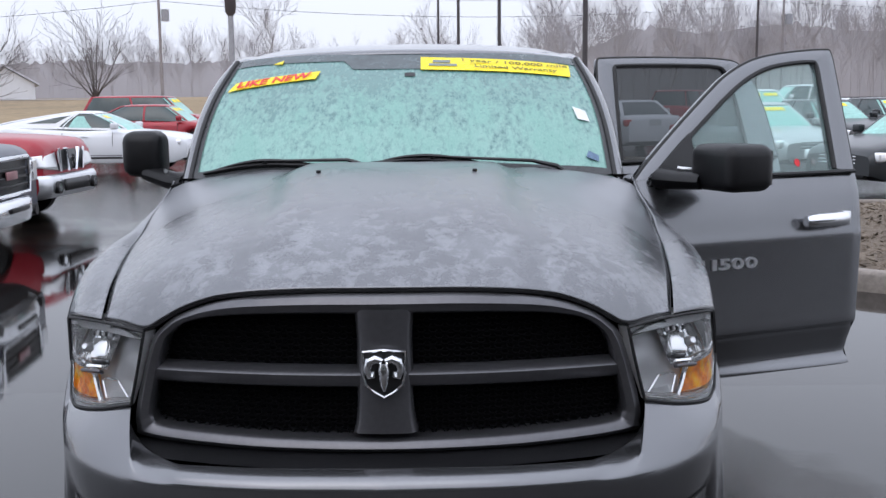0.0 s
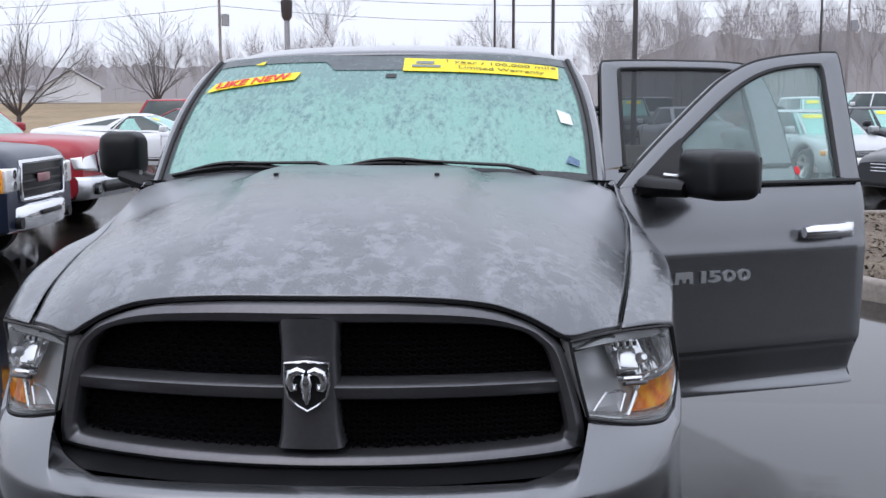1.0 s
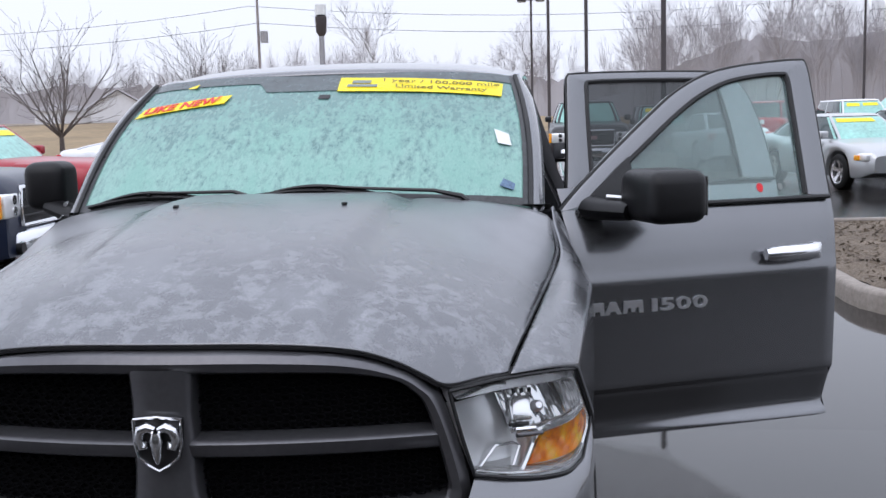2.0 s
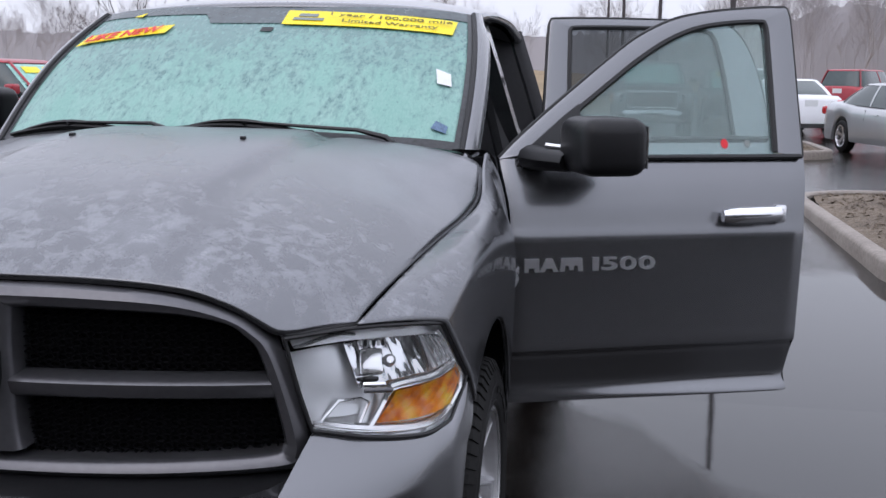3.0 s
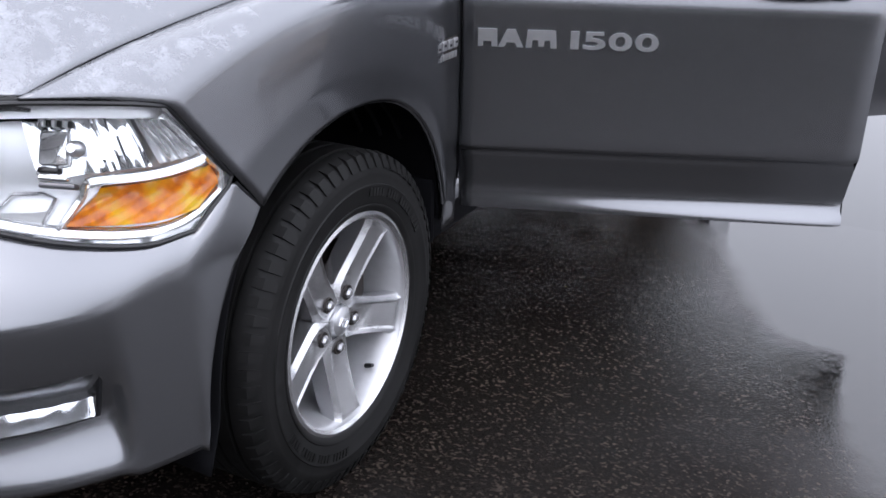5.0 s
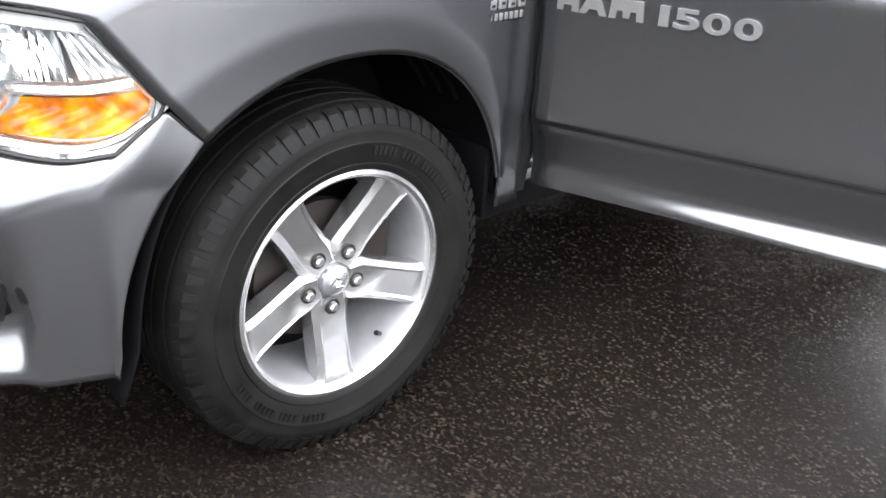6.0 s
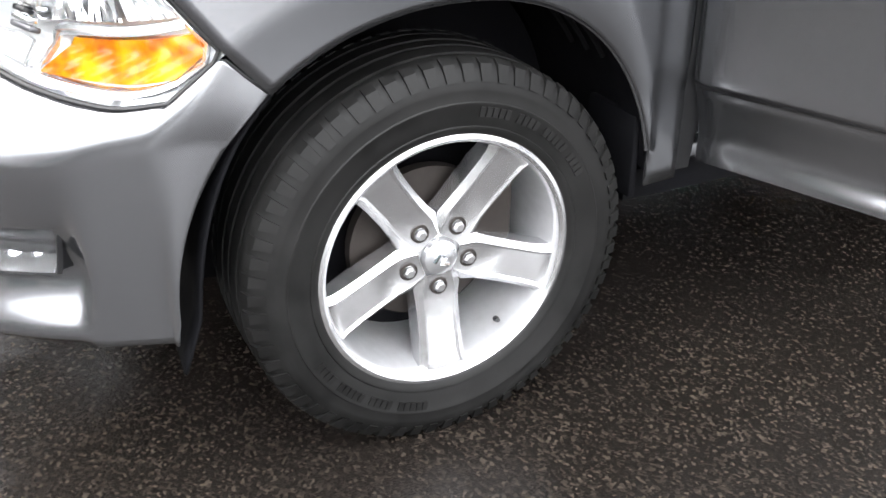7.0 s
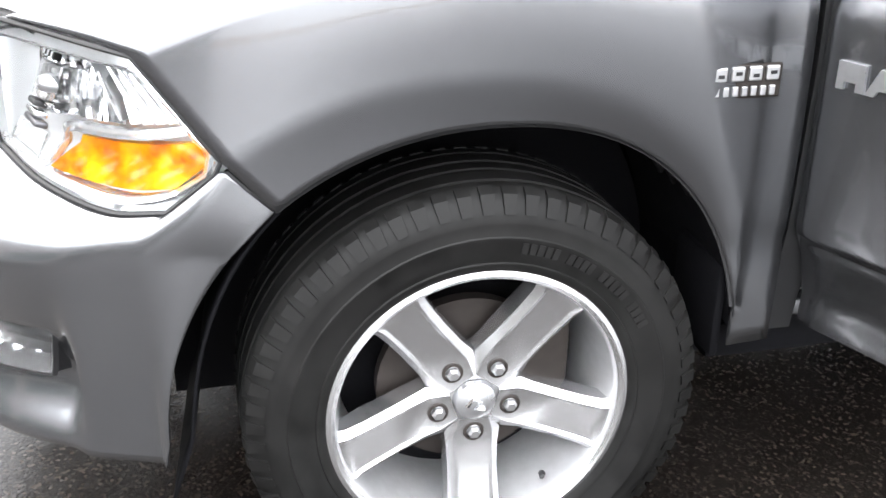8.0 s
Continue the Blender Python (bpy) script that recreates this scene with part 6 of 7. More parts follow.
            part(nm, Shape().grid(lay, 14, 8), mat, ob, "", 50)
    zc = topf(tc)
    for sg in (1, -1):
        xm = X(tc) - 0.28
        mb = Shape().box((xm - 0.10, sg * (wide / 2 + 0.02) - 0.07, zc + 0.03), (xm + 0.06, sg * (wide / 2 + 0.02) + 0.10, zc + 0.17), 0.035, None, 3)
        part("side_mirror", mb, paint, ob)
        handle = Shape().tube([(X(tc) - 1.05 + 0.16 * k, sg * (wide / 2 + 0.004), zc - 0.13) for k in (0, 0.5, 1)], 0.014, 6)
        part("door_handle", handle, paint, ob)
        seam = Shape()
        for q in (0.36, 0.36 + 1.12):
            seam.tube([(X(tc) - q, sg * (wide / 2 - 0.004), clear_under + 0.12), (X(tc) - q, sg * (wide / 2 - 0.003), zc - 0.22), (X(tc) - q, sg * (wide / 2 * 0.965), zc - 0.04)], 0.006, 4)
        part("door_seam", seam, RUBBER, ob)
    faces(ob, length, wide, topf)
    return ob


def sedan_face(ob, length, wide, topf):
    n, z = length / 2, topf(0.02)
    for sg in (1, -1):
        lamp = part("headlight", Shape().box((n - 0.42, sg * wide * 0.36 - 0.17, z - 0.19), (n - 0.07, sg * wide * 0.36 + 0.15, z - 0.03), 0.04, None, 3), REFLECT, ob)
        part("turn_signal", Shape().box((n - 0.40, sg * wide * 0.452 - 0.05, z - 0.17), (n - 0.26, sg * wide * 0.452 + 0.045, z - 0.07), 0.02), AMBER, lamp)
        part("tail_lamp", Shape().box((-n + 0.02, sg * wide * 0.37 - 0.16, topf(0.98) - 0.24), (-n + 0.24, sg * wide * 0.37 + 0.15, topf(0.98) - 0.06), 0.04, None, 3), RED_LAMP, ob)
    g = part("grille", Shape().box((n - 0.10, -wide * 0.22, z - 0.24), (n - 0.005, wide * 0.22, z - 0.08), 0.02), BLACK, ob)
    for k in range(3):
        part("grille_bar", Shape().box((n - 0.05, -wide * 0.215, z - 0.225 + 0.055 * k), (n + 0.006, wide * 0.215, z - 0.205 + 0.055 * k), 0.004), CHROME, g)
    part("lower_intake", Shape().box((n - 0.12, -wide * 0.30, 0.28), (n - 0.01, wide * 0.30, 0.40), 0.02), BLACK, ob)
    part("number_plate", Shape().box((-n - 0.002, -0.16, topf(0.98) - 0.22), (-n + 0.03, 0.16, topf(0.98) - 0.06)), PAPER, ob)


def pickup_face(ob, length, wide, topf):
    n, z = length / 2, topf(0.01)
    bmp = Shape().rings([[(n + dx - 0.26 * abs(2 * i / 20 - 1) ** 3.2, (2 * i / 20 - 1) * wide * 0.485, zz) for dx, zz in ((-0.02, 0.42), (0.07, 0.45), (0.10, 0.54), (0.09, 0.66), (0.05, 0.70), (-0.10, 0.70))] for i in range(21)], closed=False)
    b = part("front_bumper", bmp, CHROME, ob, "chrome front bumper", 50)
    part("bumper_slot", Shape().box((n + 0.04, -0.28, 0.575), (n + 0.115, 0.28, 0.625), 0.01), BLACK, b)
    for sg in (1, -1):
        part("fog_lamp", Shape().tube([(n - 0.02, sg * wide * 0.34, 0.53), (n + 0.06, sg * wide * 0.34, 0.53)], 0.06, 16), BLACK, b)
        lamp = part("headlight", Shape().box((n - 0.14, sg * wide * 0.385 - 0.16, z - 0.34), (n + 0.012, sg * wide * 0.385 + 0.16, z - 0.10), 0.025, None, 3), REFLECT, ob)
        part("turn_signal", Shape().box((n - 0.125, sg * (wide * 0.385 + 0.165) - 0.06, z - 0.335), (n - 0.015, sg * (wide * 0.385 + 0.165) + 0.006, z - 0.105), 0.012), AMBER, lamp)
        for q in range(2):
            part("lamp_bowl", Shape().tube([(n - 0.02, sg * (wide * 0.385 - 0.05), z - 0.275 + 0.11 * q), (n + 0.020, sg * (wide * 0.385 - 0.05), z - 0.275 + 0.11 * q)], [0.03, 0.048], 14), CHROME, lamp)
        part("tail_lamp", Shape().box((-n - 0.01, sg * wide * 0.44 - 0.08, 0.75), (-n + 0.10, sg * wide * 0.44 + 0.08, 1.10), 0.02), RED_LAMP, ob)
    w = wide * 0.285
    g = part("grille", Shape().box((n - 0.10, -w, z - 0.42), (n + 0.005, w, z - 0.07), 0.02), BLACK, ob, "black grille in a chrome surround")
    for k in range(3):
        part("grille_bar", Shape().box((n - 0.02, -w + 0.03, z - 0.36 + 0.085 * k), (n + 0.025, w - 0.03, z - 0.325 + 0.085 * k), 0.008), BLACK, g)
    fr = [(-w, z - 0.43), (w, z - 0.43), (w + 0.03, z - 0.25), (w + 0.01, z - 0.06), (-w - 0.01, z - 0.06), (-w - 0.03, z - 0.25), (-w, z - 0.43)]
    part("grille_frame", Shape().tube([(n + 0.015, y, zz) for y, zz in fr], 0.026, 8), CHROME, g)
    part("grille_badge", Shape().box((n + 0.02, -0.17, z - 0.275), (n + 0.045, 0.17, z - 0.185), 0.015), plain("silver-red badge", (0.42, 0.22, 0.23), 0.3, 0.5), g)
    part("rear_bumper", Shape().box((-n - 0.10, -wide * 0.47, 0.48), (-n + 0.06, wide * 0.47, 0.68), 0.03), CHROME, ob)


def compact_face(ob, length, wide, topf):
    """A small pickup's front: swept lamps, a grille parted by two slanting chrome bars, a deep satin bumper with round lamps."""
    n, z = length / 2, topf(0.01)
    curve = lambda y: n + 0.030 - 0.13 * (max(0.0, abs(y) - 0.75) / 0.15) ** 3
    bmp = Shape().rings([[(curve(y) + dx - 0.03, y, zz) for dx, zz in ((-0.06, 0.34), (0.05, 0.37), (0.10, 0.48), (0.10, 0.62), (0.06, 0.67), (-0.08, 0.68))] for y in ((2 * i / 24 - 1) * wide * 0.488 for i in range(25))], closed=False)
    b = part("front_bumper", bmp, SATIN, ob, "satin silver front bumper", 50)
    part("bumper_slot", Shape().rings([[(curve(y) + 0.104, y, zz) for zz in (0.44, 0.60)] for y in (0.44 * (2 * i / 12 - 1) for i in range(13))], closed=False), BLACK, b, "", 50, 0.012)
    g = part("grille", Shape().rings([[(curve(y) + 0.012, y, zz) for zz in (0.72, z - 0.09)] for y in (0.40 * (2 * i / 12 - 1) for i in range(13))], closed=False), BLACK, ob, "black grille with two slanting chrome bars", 50, 0.02)
    for sg in (1, -1):
        part("grille_bar", Shape().tube([(curve(0.10) + 0.03, sg * 0.10, 0.71), (curve(0.20) + 0.03, sg * 0.21, z - 0.07)], 0.035, 8, True, 0.6), CHROME, g)
        part("grille_frame", Shape().tube([(curve(0.40) + 0.02, sg * 0.37, 0.71), (curve(0.42) + 0.02, sg * 0.42, z - 0.07)], 0.028, 8, True, 0.6), CHROME, g)
        lamp = part("headlight", Shape().grid(lambda u, v: (curve(0.43 + 0.47 * u) + 0.015 - 0.05 * v, sg * (0.43 + (wide * 0.488 - 0.43) * u), (0.73 + 0.05 * u) + (z - 0.09 - 0.73 - 0.12 * u) * v), 10, 6), REFLECT, ob, "swept clear headlight", 50, 0.03)
        part("turn_signal", Shape().grid(lambda u, v: (curve(0.84 + 0.06 * u) + 0.022 - 0.05 * v, sg * (0.80 + 0.09 * u), 0.79 + 0.10 * v), 4, 2), AMBER, lamp, "", 50, 0.012)
        part("fog_lamp", Shape().tube([(curve(0.62) + 0.02, sg * 0.62, 0.50), (curve(0.62) + 0.115, sg * 0.62, 0.50)], 0.085, 18), BLACK, b)
        part("fog_glass", Shape().tube([(curve(0.62) + 0.08, sg * 0.62, 0.50), (curve(0.62) + 0.122, sg * 0.62, 0.50)], 0.055, 16), CHROME, b)
        part("tail_lamp", Shape().box((-n - 0.01, sg * wide * 0.44 - 0.08, 0.75), (-n + 0.10, sg * wide * 0.44 + 0.08, 1.10), 0.02), RED_LAMP, ob)
    part("badge", Shape().tube([(curve(0) + 0.02, 0, 0.86), (curve(0) + 0.05, 0, 0.86)], 0.07, 18), CHROME, g)
    part("rear_bumper", Shape().box((-n - 0.10, -wide * 0.47, 0.48), (-n + 0.06, wide * 0.47, 0.68), 0.03), CHROME, ob)


def coupe_face(ob, length, wide, topf):
    """A sports coupe's plain nose, tail lamps and dark stripes along its sills."""
    n, z = length / 2, topf(0.02)
    for sg in (1, -1):
        part("headlight", Shape().box((n - 0.36, sg * wide * 0.36 - 0.13, z - 0.18), (n - 0.09, sg * wide * 0.36 + 0.09, z - 0.05), 0.04, None, 3), REFLECT, ob)
        part("tail_lamp", Shape().box((-n + 0.02, sg * wide * 0.33 - 0.20, topf(0.98) - 0.24), (-n + 0.16, sg * wide * 0.33 + 0.15, topf(0.98) - 0.06), 0.03, None, 3), RED_LAMP, ob)
        for q, h in ((0.335, 0.045), (0.405, 0.014)):
            part("side_stripe", Shape().box((-0.86, sg * wide / 2 - 0.012, q), (1.02, sg * wide / 2 + 0.004, q + h), 0.002), BLACK, ob)
    part("grille", Shape().box((n - 0.14, -wide * 0.27, z - 0.22), (n - 0.02, wide * 0.27, z - 0.07), 0.02), BLACK, ob)
    part("lower_intake", Shape().box((n - 0.12, -wide * 0.30, 0.28), (n - 0.01, wide * 0.30, 0.40), 0.02), BLACK, ob)


TRUCK_TOP = [(0, 1.10), (0.015, 1.20), (0.05, 1.255), (0.20, 1.30), (0.27, 1.32), (0.60, 1.33), (0.62, 1.34), (0.99, 1.34), (1, 1.30)]
TRUCK_W = [(0, 0.90), (0.02, 0.96), (0.06, 0.99), (0.15, 1.0), (0.95, 1.0), (1, 0.97)]
SEDAN_TOP = [(0, 0.66), (0.02, 0.74), (0.06, 0.80), (0.15, 0.88), (0.27, 0.96), (0.5, 0.98), (0.78, 1.03), (0.92, 1.05), (0.98, 1.0), (1, 0.90)]
COUPE_TOP = [(0, 0.72), (0.02, 0.80), (0.06, 0.86), (0.16, 0.92), (0.30, 0.97), (0.5, 0.97), (0.70, 1.02), (0.85, 1.06), (0.97, 1.06), (1, 0.92)]
SUV_TOP = [(0, 0.80), (0.02, 0.90), (0.06, 0.97), (0.15, 1.04), (0.24, 1.08), (0.5, 1.10), (0.9, 1.12), (0.985, 1.10), (1, 1.0)]


def at(x, y, heading):
    return pose(x, y, lot_z(y), 0, 0, heading)


SEDAN_C = (0.24, 0.40, 0.68, 0.86, 1.46, 0.82, 0.62)
COUPE_C = (0.255, 0.45, 0.56, 0.93, 1.40, 0.80, 0.58)
SUV_C = (0.22, 0.36, 0.90, 0.97, 1.72, 0.86, 0.68)
CREW_C = (0.255, 0.345, 0.60, 0.635, 1.88, 0.90, 0.70)
YEL = [(0.12, 0.42, 0.72, 0.92, YELLOW), (0.50, 0.86, 0.74, 0.92, YELLOW)]
car("pickup_truck", "dark blue pickup with chrome bumper and grille surround", at(-7.21, 7.97, 4.5), (5.8, 2.03, 1.88), NAVY, TRUCK_TOP, CREW_C, (1.0, 4.6), 0.40, pickup_face, bed=(-2.75, -0.85, 1.33), width=TRUCK_W, clear_under=0.36)
car("pickup_truck", "red compact pickup with chrome bumper and yellow stickers on its windshield", at(-7.80, 12.5, -3), (5.22, 1.85, 1.76), CRIMSON, [(t, z * 0.93) for t, z in TRUCK_TOP], (0.295, 0.405, 0.63, 0.665, 1.76, 0.84, 0.66), (0.92, 4.1), 0.37, compact_face, tags=YEL, bed=(-2.45, -0.75, 1.235), width=TRUCK_W, clear_under=0.33)
car("coupe", "white two-door sports coupe with iced side windows", at(-8.0, 21.7, 0), (4.77, 1.88, 1.40), WHITE, COUPE_TOP, COUPE_C, (0.92, 3.64), 0.345, coupe_face, glassy=CAR_GLASS, bow=1.35, tags=[(0.1, 0.3, 0.75, 0.9, YELLOW)], patches=[("quarter_panel", ((0.50, 0.0), (0.985, 0.0), (0.985, 1.0), (0.50, 1.0)), WHITE, 0.006), ("quarter_window", ((0.56, 0.36), (0.80, 0.30), (0.70, 0.74), (0.57, 0.84)), CAR_GLASS, 0.012), ("window_paper", ((0.26, 0.12), (0.43, 0.12), (0.43, 0.80), (0.30, 0.80)), TEAL_GLASS, 0.010), ("belt_panel", ((0.02, -0.05), (0.5, -0.05), (0.5, 0.14), (0.02, 0.14)), WHITE, 0.008)])
car("sedan", "red sedan with yellow stickers on its windshield", at(-8.6, 29.6, 0), (4.7, 1.80, 1.46), CRIMSON, SEDAN_TOP, SEDAN_C, (0.95, 3.65), 0.33, sedan_face, tags=YEL)
car("crossover", "red crossover parked in the far row", at(-9.7, 33.2, 0), (4.7, 1.85, 1.70), CRIMSON, SUV_TOP, SUV_C, (0.92, 3.65), 0.36, sedan_face, tags=YEL)
car("crossover", "white crossover parked in the far row", at(-6.4, 37.0, 0), (4.7, 1.85, 1.72), WHITE, SUV_TOP, SUV_C, (0.92, 3.65), 0.36, sedan_face)
car("sedan", "silver sedan with a yellow sticker across its iced windshield", at(6.95, 20.4, -76), (4.84, 1.83, 1.45), SILVER, SEDAN_TOP, SEDAN_C, (0.95, 3.68), 0.34, sedan_face, tags=[(0.1, 0.75, 0.76, 0.93, YELLOW)])
car("sedan", "white sedan seen from its tail with red lamps", at(5.5, 27.6, 97), (4.7, 1.82, 1.44), WHITE, SEDAN_TOP, SEDAN_C, (0.95, 3.65), 0.34, sedan_face, front_glass=None)
car("sedan", "black sedan with a yellow sticker on its windshield", at(10.1, 25.2, -76), (4.8, 1.82, 1.45), COAL, SEDAN_TOP, SEDAN_C, (0.95, 3.68), 0.34, sedan_face, tags=[(0.1, 0.75, 0.76, 0.93, YELLOW)])
car("sedan", "black sedan with chrome grille bars and yellow sticker", at(13.2, 28.6, -76), (4.8, 1.84, 1.45), COAL, SEDAN_TOP, SEDAN_C, (0.95, 3.68), 0.34, sedan_face, tags=[(0.1, 0.75, 0.76, 0.93, YELLOW)])
car("sedan", "dark grey sedan beyond the planted bed", at(8.75, 15.6, 205), (4.7, 1.84, 1.46), IRON, SEDAN_TOP, SEDAN_C, (0.92, 3.60), 0.34, sedan_face)
car("pickup_truck", "black pickup with chrome grille in the far row", at(1.9, 26.5, -90), (5.7, 2.0, 1.88), COAL, TRUCK_TOP, CREW_C, (1.0, 4.6), 0.40, pickup_face, bed=(-2.7, -0.85, 1.33), width=TRUCK_W, clear_under=0.36)
car("crossover", "grey crossover with yellow stickers in the far row", at(4.6, 34.0, -90), (4.7, 1.88, 1.74), IRON, SUV_TOP, SUV_C, (0.92, 3.65), 0.36, sedan_face, tags=YEL)
car("crossover", "red crossover in the rear lot", at(9.6, 38.5, 60), (4.7, 1.85, 1.70), CRIMSON, SUV_TOP, SUV_C, (0.92, 3.65), 0.36, sedan_face)
car("crossover", "pale silver crossover in the rear lot", at(6.6, 42.0, 90), (4.7, 1.85, 1.70), SILVER, SUV_TOP, SUV_C, (0.92, 3.65), 0.36, sedan_face)
car("pickup_truck", "white pickup in the rear lot", at(15.0, 40.0, 180), (5.7, 2.0, 1.86), WHITE, TRUCK_TOP, CREW_C, (1.0, 4.6), 0.40, pickup_face, bed=(-2.7, -0.85, 1.33), width=TRUCK_W, clear_under=0.36)
car("crossover", "white crossover in the rear lot", at(11.0, 34.0, -88), (4.7, 1.86, 1.72), WHITE, SUV_TOP, SUV_C, (0.92, 3.65), 0.36, sedan_face, tags=YEL)


# ==== lamps, poles, house ====
def lot_lamp(x, y, h, heads, thick, label):
    ob = thing("street_lamp", label, "lamp post", "lamps over the lot", m=Matrix.Translation((x, y, lot_z(y))))
    part("base", Shape().lathe([(-0.05, 0.30), (0.55, 0.30), (0.60, 0.26), (0.60, 0.001)], 20, pose(0, 0, 0, 0, -90, 0)), CONCRETE, ob)
    part("pole", Shape().tube([(0, 0, 0.55), (0, 0, h)], [thick, thick * 0.85], 12), POLE_PAINT, ob)
    for k in range(heads):
        sg = 1 - 2 * k
        part("arm", Shape().tube([(0, 0, h - 0.12), (sg * 0.30, 0, h - 0.08)], 0.04, 8), POLE_PAINT, ob)
        head = part("lamp_head", Shape().box((sg * 0.55 - 0.27, -0.20, h - 0.20), (sg * 0.55 + 0.27, 0.20, h + 0.06), 0.04), POLE_PAINT, ob)
        part("lamp_glass", Shape().box((sg * 0.55 - 0.22, -0.16, h - 0.225), (sg * 0.55 + 0.22, 0.16, h - 0.195)), PAPER, head)


lot_lamp(3.55, 22.6, 8.4, 2, 0.065, "brown lot lamp post with two box heads")
lot_lamp(2.35, 38.0, 8.6, 2, 0.075, "brown lot lamp post with two box heads")
lot_lamp(0.95, 48.0, 8.4, 2, 0.08, "brown lot lamp post with two box heads")
lot_lamp(-0.05, 62.0, 8.2, 2, 0.08, "brown lot lamp post with two box heads")
lot_lamp(20.5, 66.0, 9.0, 1, 0.09, "far lamp post against the woods")

ob = thing("sign_post", "pale grey concrete post with a dark lantern box", "lamp post", m=Matrix.Translation((-9.55, 46.5, field(-9.55, 46.5))))
part("pole", Shape().tube([(0, 0, 0), (0, 0, 5.6)], [0.16, 0.13], 14), GREY_POLE, ob)
part("lantern", Shape().lathe([(5.3, 0.12), (5.5, 0.24), (6.2, 0.28), (6.25, 0.22), (6.3, 0.001)], 14, pose(0, 0, 0, 0, -90, 0)), POLE_PAINT, ob)
part("cap", Shape().lathe([(6.28, 0.26), (6.75, 0.26), (6.78, 0.001)], 14, pose(0, 0, 0, 0, -90, 0)), PAPER, ob)

UTIL = [(-19.6, 72.0), (-64.0, 78.0), (26.0, 78.0)]
for k, (x, y) in enumerate(UTIL):
    ob = thing("utility_pole", "weathered wooden utility pole with transformer can", "utility pole", "poles along the road", m=Matrix.Translation((x, y, field(x, y))))
    part("pole", Shape().tube([(0, 0, 0), (0, 0, 10.4)], [0.13, 0.09], 10), WOODPOLE, ob)
    part("crossarm", Shape().box((-0.9, -0.06, 9.75), (0.35, 0.06, 9.9)), WOODPOLE, ob)
    part("transformer", Shape().lathe([(6.5, 0.001), (6.5, 0.28), (7.3, 0.28), (7.36, 0.001)], 14, pose(0.42, 0, 0, 0, -90, 0)), GREY_POLE, ob)
    for i in range(3):
        part("insulator", Shape().lathe([(9.9, 0.05), (10.0, 0.07), (10.1, 0.03), (10.12, 0.001)], 8, pose(-0.8 + 0.5 * i, 0, 0, 0, -90, 0)), PAPER, ob)
for (x0, y0), (x1, y1) in (((-64, 78), (-19.6, 72)), ((-19.6, 72), (26, 78)), ((26, 78), (90, 80)), ((-64, 78), (-140, 84))):
    for dz, dx in ((10.1, -0.6), (8.9, 0.0)):
        wire = Shape().tube([(x0 + (x1 - x0) * k / 10 + dx, y0 + (y1 - y0) * k / 10, dz - 1.1 * 4 * (k / 10) * (1 - k / 10)) for k in range(11)], 0.016, 4)
        tagged(part("power_cable", wire, RUBBER), "thin sagging power cable between the poles", "cable", "power cables")

hs = thing("house", "pale gabled farm building across the field", "house", m=pose(-55.6, 132, field(-54, 132) - 0.05, 0, 0, 23))
hw, hd, he, hp = 3.4, 6.0, 1.9, 3.9
part("wall", Shape().prism([(-hw, 0), (hw, 0), (hw, he), (0, hp), (-hw, he)], -hd, hd), HOUSE_WHITE, hs, "", 0)
for sg in (1, -1):
    part("roof", Shape().add([(sg * (hw + 0.5), -hd - 0.5, he - 0.2), (0, -hd - 0.5, hp + 0.12), (0, hd + 0.5, hp + 0.12), (sg * (hw + 0.5), hd + 0.5, he - 0.2)], [(0, 1, 2, 3)]), ROOFING, hs, "", 0, 0.2)
part("wing", Shape().box((-hw - 7, 0, 0), (-hw, 6, 1.7)), HOUSE_WHITE, hs, "", 0)
part("wing_roof", Shape().prism([(-hw - 7.3, 1.6), (-hw, 1.6), (-hw, 1.9), (-hw - 3.5, 2.6), (-hw - 7.3, 1.9)], -0.4, 6.4), ROOFING, hs, "", 0)


# ==== trees ====
def branches(rnd, height, spread, depth, thick, twig=0.004, forks=(2, 3), straight=0.5):
    """Tapered limbs of a bare tree, as (from, to, radius, radius)."""
    out = []
    def grow(p, d, length, r, level):
        q, n = p, 3 if level < depth - 1 else 2
        pts = [p]
        for k in range(n):
            d = (d + Vector((rnd.gauss(0, 0.10), rnd.gauss(0, 0.10), 0.05 + rnd.gauss(0, 0.05))) * (1.0 if level else 0.3)).normalized()
            q2 = q + d * length / n
            out.append((q, q2, r * (1 - 0.5 * k / n), r * (1 - 0.5 * (k + 1) / n)))
            q = q2
            pts.append((q, d.copy(), r * (1 - 0.5 * (k + 1) / n)))
        if level >= depth:
            return
        for p2, d2, r2 in pts[1:]:
            for _ in range(rnd.randint(*forks) if p2 is pts[-1][0] else rnd.randint(1, forks[0])):
                a, tilt = rnd.uniform(0, 2 * math.pi), rnd.uniform(0.35, 0.95) * spread
                side = d2.orthogonal().normalized()
                side = Matrix.Rotation(a, 3, d2) @ side
                grow(p2, (d2 * math.cos(tilt) + side * math.sin(tilt)).normalized(), length * rnd.uniform(0.52, 0.78), max(r2 * rnd.uniform(0.45, 0.7), twig), level + 1)
    grow(Vector((0, 0, 0)), Vector((0, 0, 1)), height * straight * 0.62, thick, 0)
    return out


